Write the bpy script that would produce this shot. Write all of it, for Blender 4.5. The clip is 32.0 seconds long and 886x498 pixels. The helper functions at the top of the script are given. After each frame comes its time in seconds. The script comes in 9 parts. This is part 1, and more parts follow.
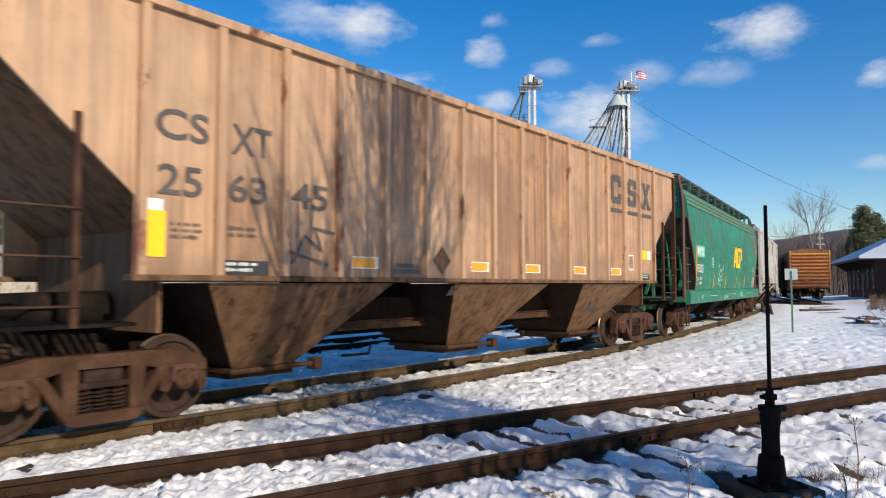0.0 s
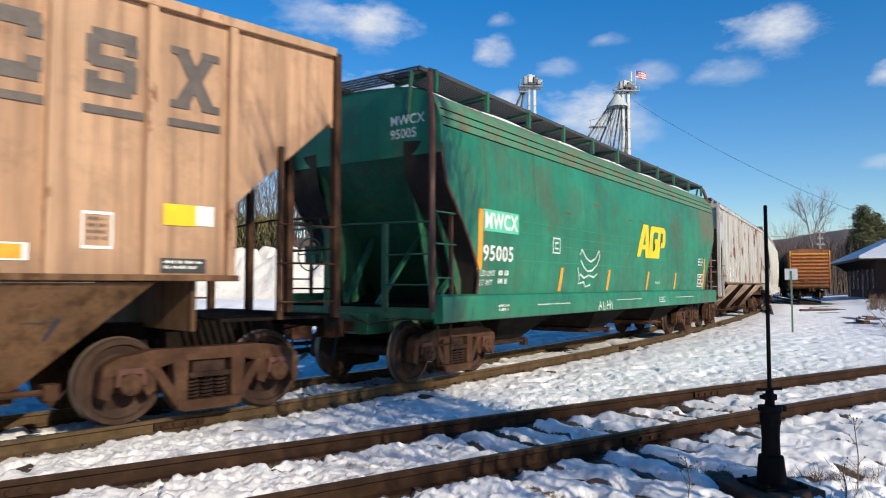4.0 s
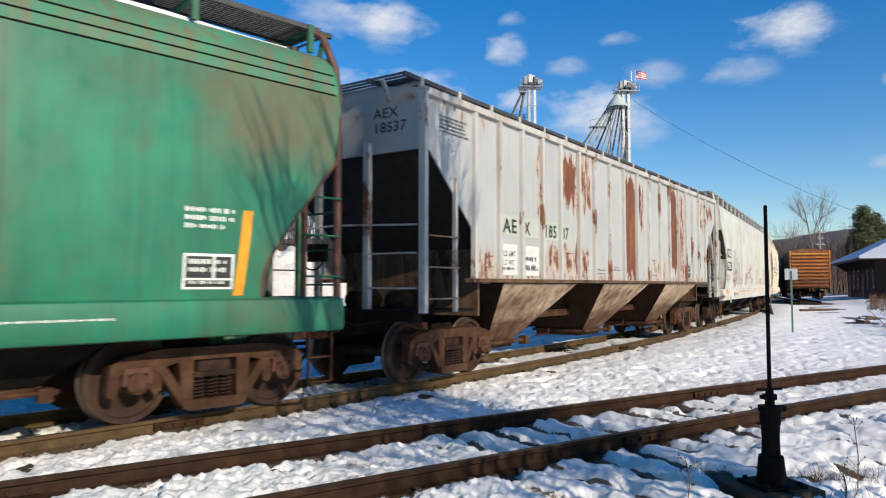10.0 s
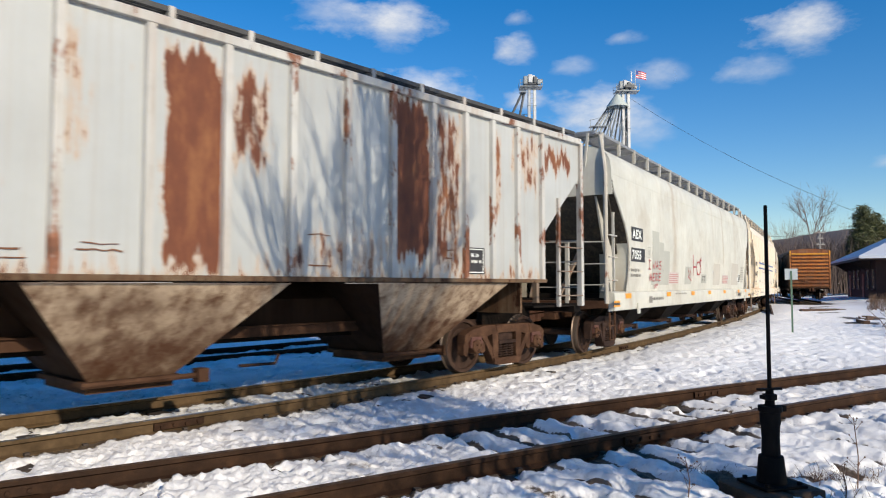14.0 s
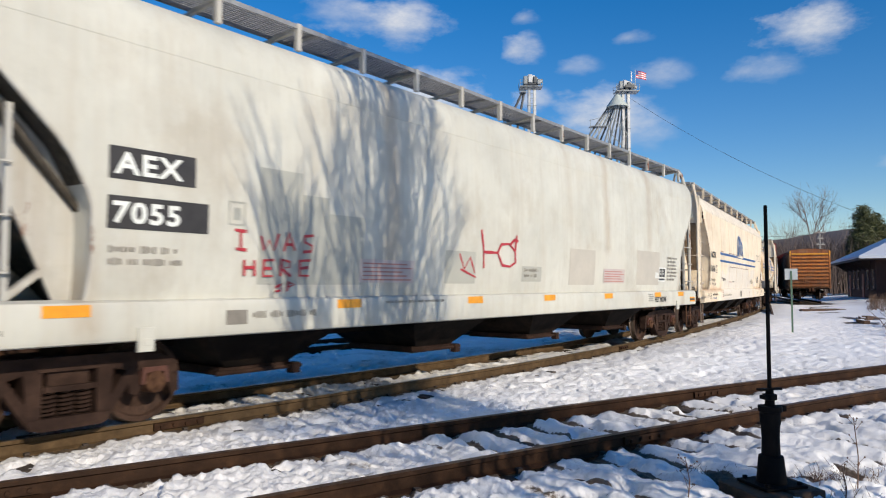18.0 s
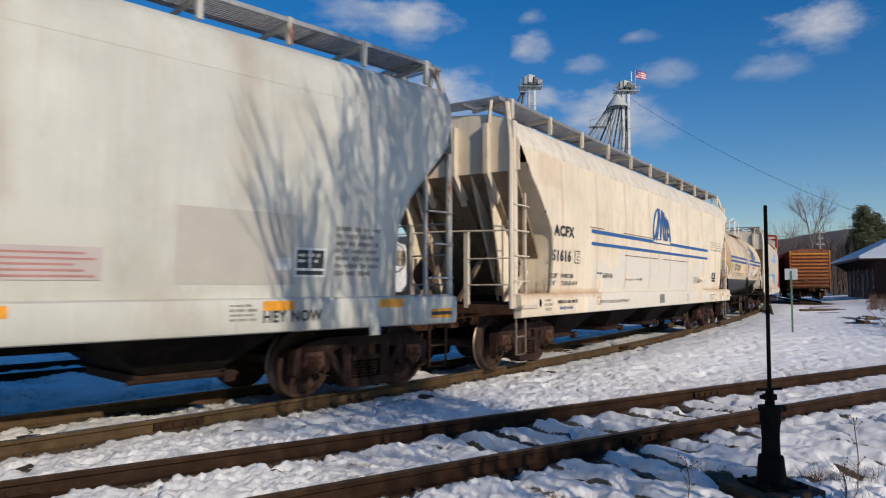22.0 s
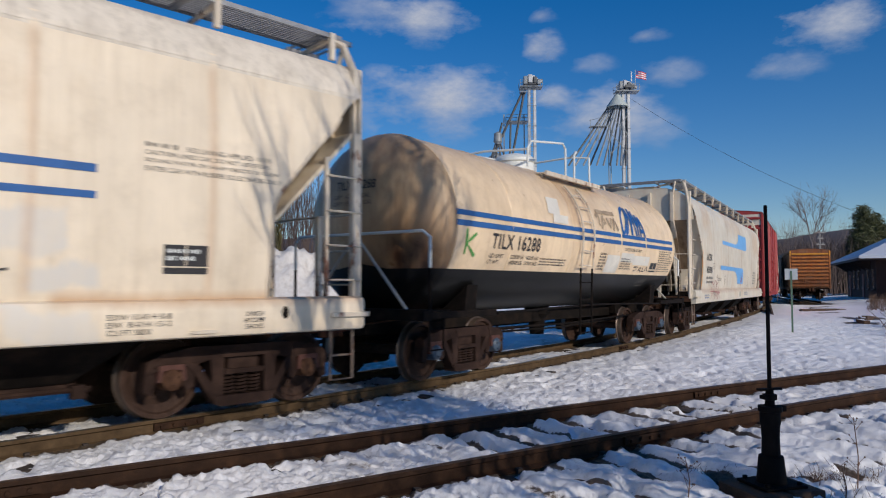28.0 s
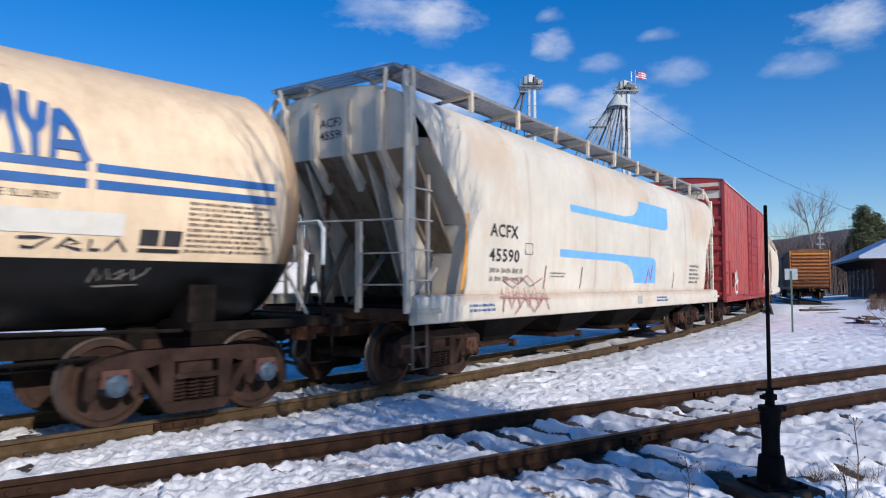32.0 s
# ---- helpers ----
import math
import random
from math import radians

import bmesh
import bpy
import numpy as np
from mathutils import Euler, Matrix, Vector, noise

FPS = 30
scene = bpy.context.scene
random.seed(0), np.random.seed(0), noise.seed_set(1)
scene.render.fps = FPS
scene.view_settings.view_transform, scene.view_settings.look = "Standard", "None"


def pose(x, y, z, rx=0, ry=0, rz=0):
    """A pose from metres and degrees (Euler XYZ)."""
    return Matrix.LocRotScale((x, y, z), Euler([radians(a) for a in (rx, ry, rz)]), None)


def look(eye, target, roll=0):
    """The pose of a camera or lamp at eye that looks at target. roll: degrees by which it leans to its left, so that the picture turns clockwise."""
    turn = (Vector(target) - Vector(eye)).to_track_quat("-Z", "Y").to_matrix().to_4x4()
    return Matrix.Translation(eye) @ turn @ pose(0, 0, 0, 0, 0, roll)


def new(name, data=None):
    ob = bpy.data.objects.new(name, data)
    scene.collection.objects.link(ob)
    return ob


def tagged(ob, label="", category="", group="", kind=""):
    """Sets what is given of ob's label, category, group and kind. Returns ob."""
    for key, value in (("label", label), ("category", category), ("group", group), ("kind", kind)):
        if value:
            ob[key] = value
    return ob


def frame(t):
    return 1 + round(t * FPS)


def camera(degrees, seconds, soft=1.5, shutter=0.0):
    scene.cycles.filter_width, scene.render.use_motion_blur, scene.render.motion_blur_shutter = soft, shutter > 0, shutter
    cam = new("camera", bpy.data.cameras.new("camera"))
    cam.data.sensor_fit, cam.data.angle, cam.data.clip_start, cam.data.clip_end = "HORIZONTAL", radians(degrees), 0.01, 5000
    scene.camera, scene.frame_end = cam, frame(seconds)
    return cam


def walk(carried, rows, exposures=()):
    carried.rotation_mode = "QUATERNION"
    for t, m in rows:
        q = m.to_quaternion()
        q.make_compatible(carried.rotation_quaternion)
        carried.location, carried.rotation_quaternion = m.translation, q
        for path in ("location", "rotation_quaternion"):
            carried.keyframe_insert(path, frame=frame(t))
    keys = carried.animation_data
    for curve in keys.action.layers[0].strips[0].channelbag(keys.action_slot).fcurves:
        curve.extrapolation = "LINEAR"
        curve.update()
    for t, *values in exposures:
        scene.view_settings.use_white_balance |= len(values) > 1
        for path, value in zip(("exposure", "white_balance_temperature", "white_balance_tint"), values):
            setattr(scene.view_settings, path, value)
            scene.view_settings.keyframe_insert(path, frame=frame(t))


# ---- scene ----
EXPO = 0.03
# ---------------------------------------------------------------- camera
cam = camera(64.19, 32.0, soft=1.1, shutter=0.5)
EYE = 1.494
CAM = pose(0, 0, EYE, 90 + 2.931, 0, 0)
walk(cam, [(0, CAM), (32, CAM)], [(0, EXPO - 0.06, 6900, 9), (14, EXPO - 0.08, 6950, 9), (17, EXPO - 0.31, 6850, 10), (18, EXPO - 0.26, 6800, 10), (19, EXPO - 0.46, 6750, 10), (20, EXPO - 0.64, 6750, 10), (22, EXPO - 0.66, 6700, 11), (23.5, EXPO - 0.52, 6750, 13), (26, EXPO - 0.80, 6600, 13), (28, EXPO - 0.84, 6300, 13), (29, EXPO - 0.53, 6150, 13), (30, EXPO - 0.40, 5900, 12), (31, EXPO - 0.28, 5950, 12), (32, EXPO - 0.34, 5950, 13)])

# ---------------------------------------------------------------- sky and sun
SUN_EL = 25.0
SUN_AZ = math.atan2(0.6, -0.8)
TO_SUN = Vector((math.cos(radians(SUN_EL)) * math.sin(SUN_AZ), math.cos(radians(SUN_EL)) * math.cos(SUN_AZ), math.sin(radians(SUN_EL))))
world = bpy.data.worlds.new("winter_sky")
scene.world = world
world.use_nodes = True
wn = world.node_tree
sky = wn.nodes.new("ShaderNodeTexSky")
sky.sky_type, sky.sun_disc = "NISHITA", False
sky.sun_elevation, sky.sun_rotation = radians(SUN_EL), SUN_AZ
sky.air_density, sky.dust_density, sky.ozone_density = 1.0, 0.2, 3.5
deep = wn.nodes.new("ShaderNodeHueSaturation")
deep.inputs["Saturation"].default_value, deep.inputs["Hue"].default_value = 1.40, 0.511
wn.links.new(sky.outputs[0], deep.inputs["Color"])
even = wn.nodes.new("ShaderNodeGamma")
even.inputs[1].default_value = 0.92
wn.links.new(deep.outputs[0], even.inputs[0])
wn.links.new(even.outputs[0], wn.nodes["Background"].inputs[0])
wn.nodes["Background"].inputs[1].default_value = 0.175
sun = new("sun", bpy.data.lights.new("sun", "SUN"))
sun.data.energy, sun.data.angle, sun.data.color = 5.0, radians(0.5), (1.0, 0.905, 0.76)
sun.matrix_basis = look(TO_SUN * 50, (0, 0, 0))

# ---------------------------------------------------------------- mesh building


class Mesh:
    """Vertices and faces of one part, collected piece by piece."""

    def __init__(self):
        self.v, self.f, self.m, self.slot = [], [], [], 0

    def add(self, vs, fs):
        n = len(self.v)
        self.v += [tuple(p) for p in vs]
        self.f += [tuple(n + i for i in f) for f in fs]
        self.m += [self.slot] * len(fs)
        return self

    def box(self, x0, x1, y0, y1, z0, z1):
        c = [(x, y, z) for z in (z0, z1) for y in (y0, y1) for x in (x0, x1)]
        return self.add(c, [(0, 2, 3, 1), (4, 5, 7, 6), (0, 1, 5, 4), (2, 6, 7, 3), (0, 4, 6, 2), (1, 3, 7, 5)])

    def beam(self, p, q, w, h, up=(0, 0, 1)):
        p, q = Vector(p), Vector(q)
        d = (q - p).normalized()
        u = Vector(up)
        if abs(d.dot(u)) > 0.98:
            u = Vector((1, 0, 0))
        a = d.cross(u).normalized() * (w / 2)
        b = a.cross(d).normalized() * (h / 2)
        c = [e + s * a + t * b for e in (p, q) for s, t in ((-1, -1), (1, -1), (1, 1), (-1, 1))]
        return self.add(c, [(3, 2, 1, 0), (4, 5, 6, 7), (0, 1, 5, 4), (1, 2, 6, 5), (2, 3, 7, 6), (3, 0, 4, 7)])

    def tube(self, pts, r, n=6, r1=None):
        pts = [Vector(p) for p in pts]
        k = len(pts)
        vs, fs = [], []
        side = None
        for i, p in enumerate(pts):
            d = (pts[min(i + 1, k - 1)] - pts[max(i - 1, 0)]).normalized()
            if side is None:
                side = d.cross(Vector((0, 0, 1)) if abs(d.z) < 0.9 else Vector((1, 0, 0))).normalized()
            else:
                side = (side - d * side.dot(d)).normalized()
            up = d.cross(side)
            rr = r if r1 is None else r + (r1 - r) * i / (k - 1)
            vs += [p + (side * math.cos(2 * math.pi * j / n) + up * math.sin(2 * math.pi * j / n)) * rr for j in range(n)]
        for i in range(k - 1):
            for j in range(n):
                fs.append((i * n + j, i * n + (j + 1) % n, (i + 1) * n + (j + 1) % n, (i + 1) * n + j))
        fs += [tuple(range(n - 1, -1, -1)), tuple((k - 1) * n + j for j in range(n))]
        return self.add(vs, fs)

    def prism(self, poly, a, b, axis="y"):
        """A polygon in the plane across the axis, from a to b along it."""
        put = {"y": lambda u, w, t: (u, t, w), "x": lambda u, w, t: (t, u, w), "z": lambda u, w, t: (u, w, t)}[axis]
        n = len(poly)
        vs = [put(u, w, a) for u, w in poly] + [put(u, w, b) for u, w in poly]
        fs = [tuple(range(n)), tuple(range(2 * n - 1, n - 1, -1))] + [(i, (i + 1) % n, n + (i + 1) % n, n + i) for i in range(n)]
        return self.add(vs, fs)

    def lathe(self, prof, n=24, axis="y", c=(0, 0, 0)):
        """A profile of (radius, height along the axis) turned round the axis through c."""
        put = {"y": lambda r, h, a: (c[0] + r * math.cos(a), c[1] + h, c[2] + r * math.sin(a)),
               "x": lambda r, h, a: (c[0] + h, c[1] + r * math.cos(a), c[2] + r * math.sin(a)),
               "z": lambda r, h, a: (c[0] + r * math.cos(a), c[1] + r * math.sin(a), c[2] + h)}[axis]
        k = len(prof)
        vs = [put(r, h, 2 * math.pi * j / n) for r, h in prof for j in range(n)]
        fs = [(i * n + j, i * n + (j + 1) % n, (i + 1) * n + (j + 1) % n, (i + 1) * n + j) for i in range(k - 1) for j in range(n)]
        return self.add(vs, fs)

    def grid(self, rows):
        n, k = len(rows[0]), len(rows)
        return self.add([p for r in rows for p in r], [(i * n + j, i * n + j + 1, (i + 1) * n + j + 1, (i + 1) * n + j) for i in range(k - 1) for j in range(n - 1)])

    def data(self, name, mats, smooth=30):
        me = bpy.data.meshes.new(name)
        me.from_pydata(self.v, [], self.f)
        for m in mats if isinstance(mats, (list, tuple)) else [mats]:
            me.materials.append(m)
        me.polygons.foreach_set("material_index", self.m)
        bm = bmesh.new()
        bm.from_mesh(me)
        bmesh.ops.recalc_face_normals(bm, faces=bm.faces)
        bm.to_mesh(me)
        bm.free()
        if smooth:
            me.shade_smooth()
            me.set_sharp_from_angle(angle=radians(smooth))
        me.update()
        return me


def part(name, mesh, material, parent, label="", smooth=30, bevel=0.0):
    """Links a mesh as one part under a thing or a part."""
    ob = new(name, mesh if isinstance(mesh, bpy.types.Mesh) else mesh.data(name, material, smooth))
    ob.parent = parent
    if label:
        tagged(ob, label)
    if bevel:
        b = ob.modifiers.new("bevel", "BEVEL")
        b.width, b.segments, b.limit_method, b.angle_limit = bevel, 2, "ANGLE", radians(40)
    return ob


def thing(name, label, category, m=None, group="", kind=""):
    ob = tagged(new(name), label, category, group, kind)
    ob.empty_display_size = 0.3
    if m is not None:
        ob.matrix_basis = m
    return ob


def solid(name, mesh, material, label, category, m=None, group="", kind="", smooth=30):
    ob = tagged(new(name, mesh.data(name, material, smooth)), label, category, group, kind)
    if m is not None:
        ob.matrix_basis = m
    return ob


# ---------------------------------------------------------------- materials


def nodes(name):
    m = bpy.data.materials.new(name)
    m.use_nodes = True
    t = m.node_tree
    return m, t, t.nodes["Principled BSDF"]


def link(t, a, b):
    t.links.new(a, b)


def noise_at(t, scale, stretch=(1, 1, 1), detail=4.0, rough=0.6, offset=(0, 0, 0), coord="Object"):
    co = t.nodes.new("ShaderNodeTexCoord")
    mp = t.nodes.new("ShaderNodeMapping")
    mp.inputs["Scale"].default_value = stretch
    mp.inputs["Location"].default_value = offset
    nz = t.nodes.new("ShaderNodeTexNoise")
    nz.inputs["Scale"].default_value, nz.inputs["Detail"].default_value, nz.inputs["Roughness"].default_value = scale, detail, rough
    link(t, co.outputs[coord], mp.inputs[0])
    link(t, mp.outputs[0], nz.inputs["Vector"])
    return nz.outputs["Fac"]


def ramp(t, fac, stops):
    r = t.nodes.new("ShaderNodeValToRGB")
    while len(r.color_ramp.elements) < len(stops):
        r.color_ramp.elements.new(0.5)
    for e, (p, c) in zip(r.color_ramp.elements, stops):
        e.position = p
        e.color = (*c, 1) if isinstance(c, tuple) else (c, c, c, 1)
    link(t, fac, r.inputs[0])
    return r.outputs[0]


def mix(t, fac, a, b, kind="MIX"):
    n = t.nodes.new("ShaderNodeMix")
    n.data_type, n.blend_type = "RGBA", kind
    for sock, v in ((n.inputs[0], fac), (n.inputs[6], a), (n.inputs[7], b)):
        if isinstance(v, (int, float)):
            sock.default_value = v
        elif isinstance(v, tuple):
            sock.default_value = (*v, 1)
        else:
            link(t, v, sock)
    return n.outputs[2]


def bump(t, bsdf, fac, strength, dist=0.01):
    b = t.nodes.new("ShaderNodeBump")
    b.inputs["Strength"].default_value, b.inputs["Distance"].default_value = strength, dist
    link(t, fac, b.inputs["Height"])
    link(t, b.outputs[0], bsdf.inputs["Normal"])


def plain(name, col, rough=0.6, metal=0.0, vary=0.25, scale=6.0, relief=0.15):
    """A surface of one colour with grain and blotches at two scales."""
    m, t, b = nodes(name)
    dark = tuple(c * (1 - vary) for c in col)
    lite = tuple(min(1, c * (1 + vary * 0.7)) for c in col)
    c1 = ramp(t, noise_at(t, scale, detail=5), [(0.3, dark), (0.7, lite)])
    c2 = mix(t, ramp(t, noise_at(t, scale * 9, detail=2), [(0.35, 0.0), (0.75, 0.35)]), c1, dark)
    link(t, c2, b.inputs["Base Color"])
    b.inputs["Roughness"].default_value, b.inputs["Metallic"].default_value = rough, metal
    if relief:
        bump(t, b, noise_at(t, scale * 14, detail=3), relief, 0.01)
    return m


def paint(name, col, streak, amount=0.35, rough=0.45, rust=(0.16, 0.06, 0.028), chips=0.0, dirt=(0.2, 0.16, 0.11), dirty=0.25, seed=0.0, fade_by=(0.86, 1.1), stain=None, stained=0.5):
    """Car paint: faded patches, dirt streaks running down, rust blisters and grime."""
    m, t, b = nodes(name)
    o = (seed, seed * 0.7, seed * 0.3)
    fade = ramp(t, noise_at(t, 0.7, detail=4, offset=o), [(0.3, tuple(c * fade_by[0] for c in col)), (0.72, tuple(min(1, c * fade_by[1]) for c in col))])
    run = ramp(t, noise_at(t, 1.0, (5.5, 5.5, 0.22), 6, 0.65, o), [(0.46, 0.0), (0.70, amount)])
    c = mix(t, run, fade, streak)
    fine = ramp(t, noise_at(t, 1.0, (22, 22, 0.6), 4, 0.6, o), [(0.52, 0.0), (0.8, amount * 0.8)])
    c = mix(t, fine, c, dirt)
    grime = ramp(t, noise_at(t, 2.3, detail=8, rough=0.7, offset=o), [(0.5, 0.0), (0.75, dirty)])
    c = mix(t, grime, c, dirt)
    if stain:
        sm = ramp(t, noise_at(t, 1.0, (0.75, 0.75, 0.5), 9, 0.66, (seed + 5, 1, 2)), [(0.54, 0.0), (0.68, stained)])
        c = mix(t, sm, c, stain)
    if chips:
        ch = ramp(t, noise_at(t, 1.0, (2.6, 2.6, 0.9), 9, 0.72, (seed + 3, 0, 1)), [(0.60 - 0.1 * chips, 0.0), (0.64 - 0.1 * chips, 1.0)])
        rc = ramp(t, noise_at(t, 9, detail=5), [(0.3, tuple(x * 0.55 for x in rust)), (0.7, tuple(x * 1.7 for x in rust))])
        c = mix(t, ch, c, rc)
    link(t, c, b.inputs["Base Color"])
    link(t, ramp(t, noise_at(t, 3, detail=5), [(0.3, rough - 0.1), (0.7, rough + 0.2)]), b.inputs["Roughness"])
    bump(t, b, noise_at(t, 2.2, (1, 1, 0.6), 5), 0.12, 0.03)
    return m


def weathered(m, layers, seed=0.0, across=0):
    """Lays stains of their own shape over a paint: each layer is a colour, how far its edges wander, how crisp they are, and its places (from, to, low, high, strength)."""
    t = m.node_tree
    b = t.nodes["Principled BSDF"]
    c = b.inputs["Base Color"].links[0].from_socket
    co = t.nodes.new("ShaderNodeTexCoord")
    sep = t.nodes.new("ShaderNodeSeparateXYZ")
    link(t, co.outputs["Object"], sep.inputs[0])

    def calc(op, a, d, clamp=False):
        n = t.nodes.new("ShaderNodeMath")
        n.operation, n.use_clamp = op, clamp
        for k, v in ((0, a), (1, d)):
            if isinstance(v, (int, float)):
                n.inputs[k].default_value = v
            else:
                link(t, v, n.inputs[k])
        return n.outputs[0]

    for k, (col, wander, crisp, places) in enumerate(layers):
        o = (seed + 3.1 * k, 2.0, seed * 0.4)
        u = calc("ADD", sep.outputs[across], calc("MULTIPLY", calc("SUBTRACT", noise_at(t, 1.0, (1.6, 1.6, 1.1), 7, 0.65, o), 0.5), wander))
        w = calc("ADD", sep.outputs[2], calc("MULTIPLY", calc("SUBTRACT", noise_at(t, 1.0, (2.6, 2.6, 0.9), 6, 0.6, (o[0] + 7, 1, 3)), 0.5), wander))
        total = None
        for u0, u1, w0, w1, power in places:
            du = calc("SUBTRACT", (u1 - u0) / 2, calc("ABSOLUTE", calc("SUBTRACT", u, (u0 + u1) / 2), 0.0))
            dw = calc("SUBTRACT", (w1 - w0) / 2, calc("ABSOLUTE", calc("SUBTRACT", w, (w0 + w1) / 2), 0.0))
            f = calc("MULTIPLY", calc("MULTIPLY", calc("ADD", calc("MULTIPLY", du, crisp), 0.5, True), calc("ADD", calc("MULTIPLY", dw, crisp), 0.5, True)), power)
            total = f if total is None else calc("MAXIMUM", total, f)
        worn = ramp(t, noise_at(t, 5.0, (1, 1, 0.5), 6, 0.65, o), [(0.25, 0.55), (0.6, 1.0)])
        c = mix(t, calc("MULTIPLY", total, worn), c, col)
    link(t, c, b.inputs["Base Color"])
    return m


def rusty(name, a, c, rough=0.85, scale=5.0):
    m, t, b = nodes(name)
    col = ramp(t, noise_at(t, scale, detail=7, rough=0.7), [(0.25, tuple(x * 0.5 for x in a)), (0.5, a), (0.75, c)])
    link(t, col, b.inputs["Base Color"])
    b.inputs["Roughness"].default_value = rough
    b.inputs["Specular IOR Level"].default_value = 0.12
    bump(t, b, noise_at(t, scale * 10, detail=4), 0.3, 0.01)
    return m


def make_snow():
    m, t, b = nodes("snow")
    base = ramp(t, noise_at(t, 0.5, detail=5), [(0.3, (0.93, 0.925, 0.91)), (0.7, (0.98, 0.975, 0.965))])
    grit = ramp(t, noise_at(t, 26, detail=6, rough=0.75), [(0.50, 0.0), (0.72, 0.7)])
    near = ramp(t, noise_at(t, 0.9, detail=6, rough=0.65, offset=(4, 2, 0)), [(0.42, 0.0), (0.66, 1.0)])
    f = mix(t, 1.0, grit, near, "MULTIPLY")
    c = mix(t, f, base, (0.27, 0.23, 0.18))
    soil = ramp(t, noise_at(t, 1.7, detail=8, rough=0.72, offset=(9, 5, 0)), [(0.685, 0.0), (0.71, 1.0)])
    at = t.nodes.new("ShaderNodeAttribute")
    at.attribute_name = "bare"
    worn = mix(t, 1.0, at.outputs["Fac"], ramp(t, noise_at(t, 5.5, detail=7, rough=0.7, offset=(2, 7, 0)), [(0.3, 0.35), (0.62, 1.0)]), "MULTIPLY")
    c = mix(t, mix(t, 1.0, at.outputs["Fac"], ramp(t, noise_at(t, 3.1, detail=8, rough=0.72, offset=(1, 4, 0)), [(0.35, 0.35), (0.65, 1.0)]), "MULTIPLY"), c, (0.40, 0.36, 0.31))
    soil = mix(t, 1.0, soil, ramp(t, worn, [(0.42, 0.0), (0.55, 1.0)]), "LIGHTEN")
    c = mix(t, soil, c, ramp(t, noise_at(t, 30, detail=4), [(0.3, (0.035, 0.026, 0.018)), (0.7, (0.14, 0.10, 0.065))]))
    link(t, c, b.inputs["Base Color"])
    b.inputs["Roughness"].default_value = 0.62
    b.inputs["Subsurface Weight"].default_value = 0.0
    h = mix(t, 0.45, noise_at(t, 9, (1.0, 0.7, 1.0), 9, 0.72), noise_at(t, 38, detail=5, rough=0.7), "MIX")
    bump(t, b, h, 0.75, 0.024)
    return m


def make_glass(name, tint=(0.05, 0.06, 0.07)):
    m, t, b = nodes(name)
    b.inputs["Base Color"].default_value = (*tint, 1)
    b.inputs["Roughness"].default_value = 0.06
    b.inputs["Specular IOR Level"].default_value = 0.8
    return m


SNOW = make_snow()
# rail colours hold the light: dark for shaded rails, lighter for the sunlit main line
RAIL = rusty("rail_steel", (0.032, 0.016, 0.009), (0.066, 0.033, 0.017), 0.65, 4)
RAIL_SUNLIT = rusty("sunlit_rail_steel", (0.085, 0.054, 0.028), (0.135, 0.088, 0.047), 0.75, 4)
RAIL_TOP = plain("polished_rail_head", (0.20, 0.165, 0.13), 0.36, 0.6, 0.2, 3, 0.05)
RAIL_DULL = rusty("dull_rail_head", (0.075, 0.045, 0.029), (0.15, 0.10, 0.068), 0.5, 4)
TIE = plain("weathered_tie_wood", (0.055, 0.04, 0.03), 0.85, 0, 0.5, 4, 0.5)
TRUCK = rusty("truck_casting", (0.030, 0.017, 0.013), (0.068, 0.039, 0.028), 0.8, 3)
TRUCK_LIGHT = rusty("dusty_truck_casting", (0.060, 0.030, 0.018), (0.125, 0.065, 0.038), 0.8, 3)
WHEEL = rusty("wheel_plate", (0.040, 0.023, 0.017), (0.085, 0.050, 0.036), 0.7, 3)
RIM = plain("worn_wheel_rim", (0.15, 0.11, 0.085), 0.42, 0.55, 0.3, 6, 0.05)
GRIME = rusty("underframe_grime", (0.009, 0.007, 0.006), (0.028, 0.018, 0.013), 0.85, 3)
BELLY = plain("black_tank_paint", (0.010, 0.010, 0.010), 0.34, 0, 0.5, 1.2, 0.05)
BELLY.node_tree.nodes["Principled BSDF"].inputs["Specular IOR Level"].default_value = 0.22
IRON = plain("black_iron", (0.007, 0.006, 0.006), 0.75, 0.0, 0.5, 8, 0.3)
IRON.node_tree.nodes["Principled BSDF"].inputs["Specular IOR Level"].default_value = 0.10
TAN = paint("tan_car_paint", (0.47, 0.275, 0.158), (0.15, 0.075, 0.04), 0.85, 0.5, dirt=(0.16, 0.105, 0.062), dirty=0.6, seed=1, fade_by=(0.78, 1.15), stain=(0.19, 0.095, 0.05), stained=0.6)
TAN_B = paint("rusty_tan_car_paint", (0.39, 0.215, 0.115), (0.13, 0.06, 0.03), 0.95, 0.5, dirt=(0.14, 0.08, 0.045), dirty=0.8, seed=51, fade_by=(0.75, 1.2), stain=(0.16, 0.07, 0.035), stained=0.7)
for tan in (TAN, TAN_B):
    weathered(tan, [((0.17, 0.10, 0.065), 0.5, 3.0, [(-9, 9, 1.2, 1.72, 0.6), (1.0, 4.4, 1.7, 2.15, 0.45), (-1.4, 0.4, 2.6, 3.6, 0.3), (3.3, 4.1, 2.4, 3.4, 0.3)]), ((0.60, 0.40, 0.25), 0.6, 2.0, [(-8, -4.5, 2.6, 4.2, 0.3), (-3.2, -1.2, 1.9, 2.6, 0.3)])], 12.0)
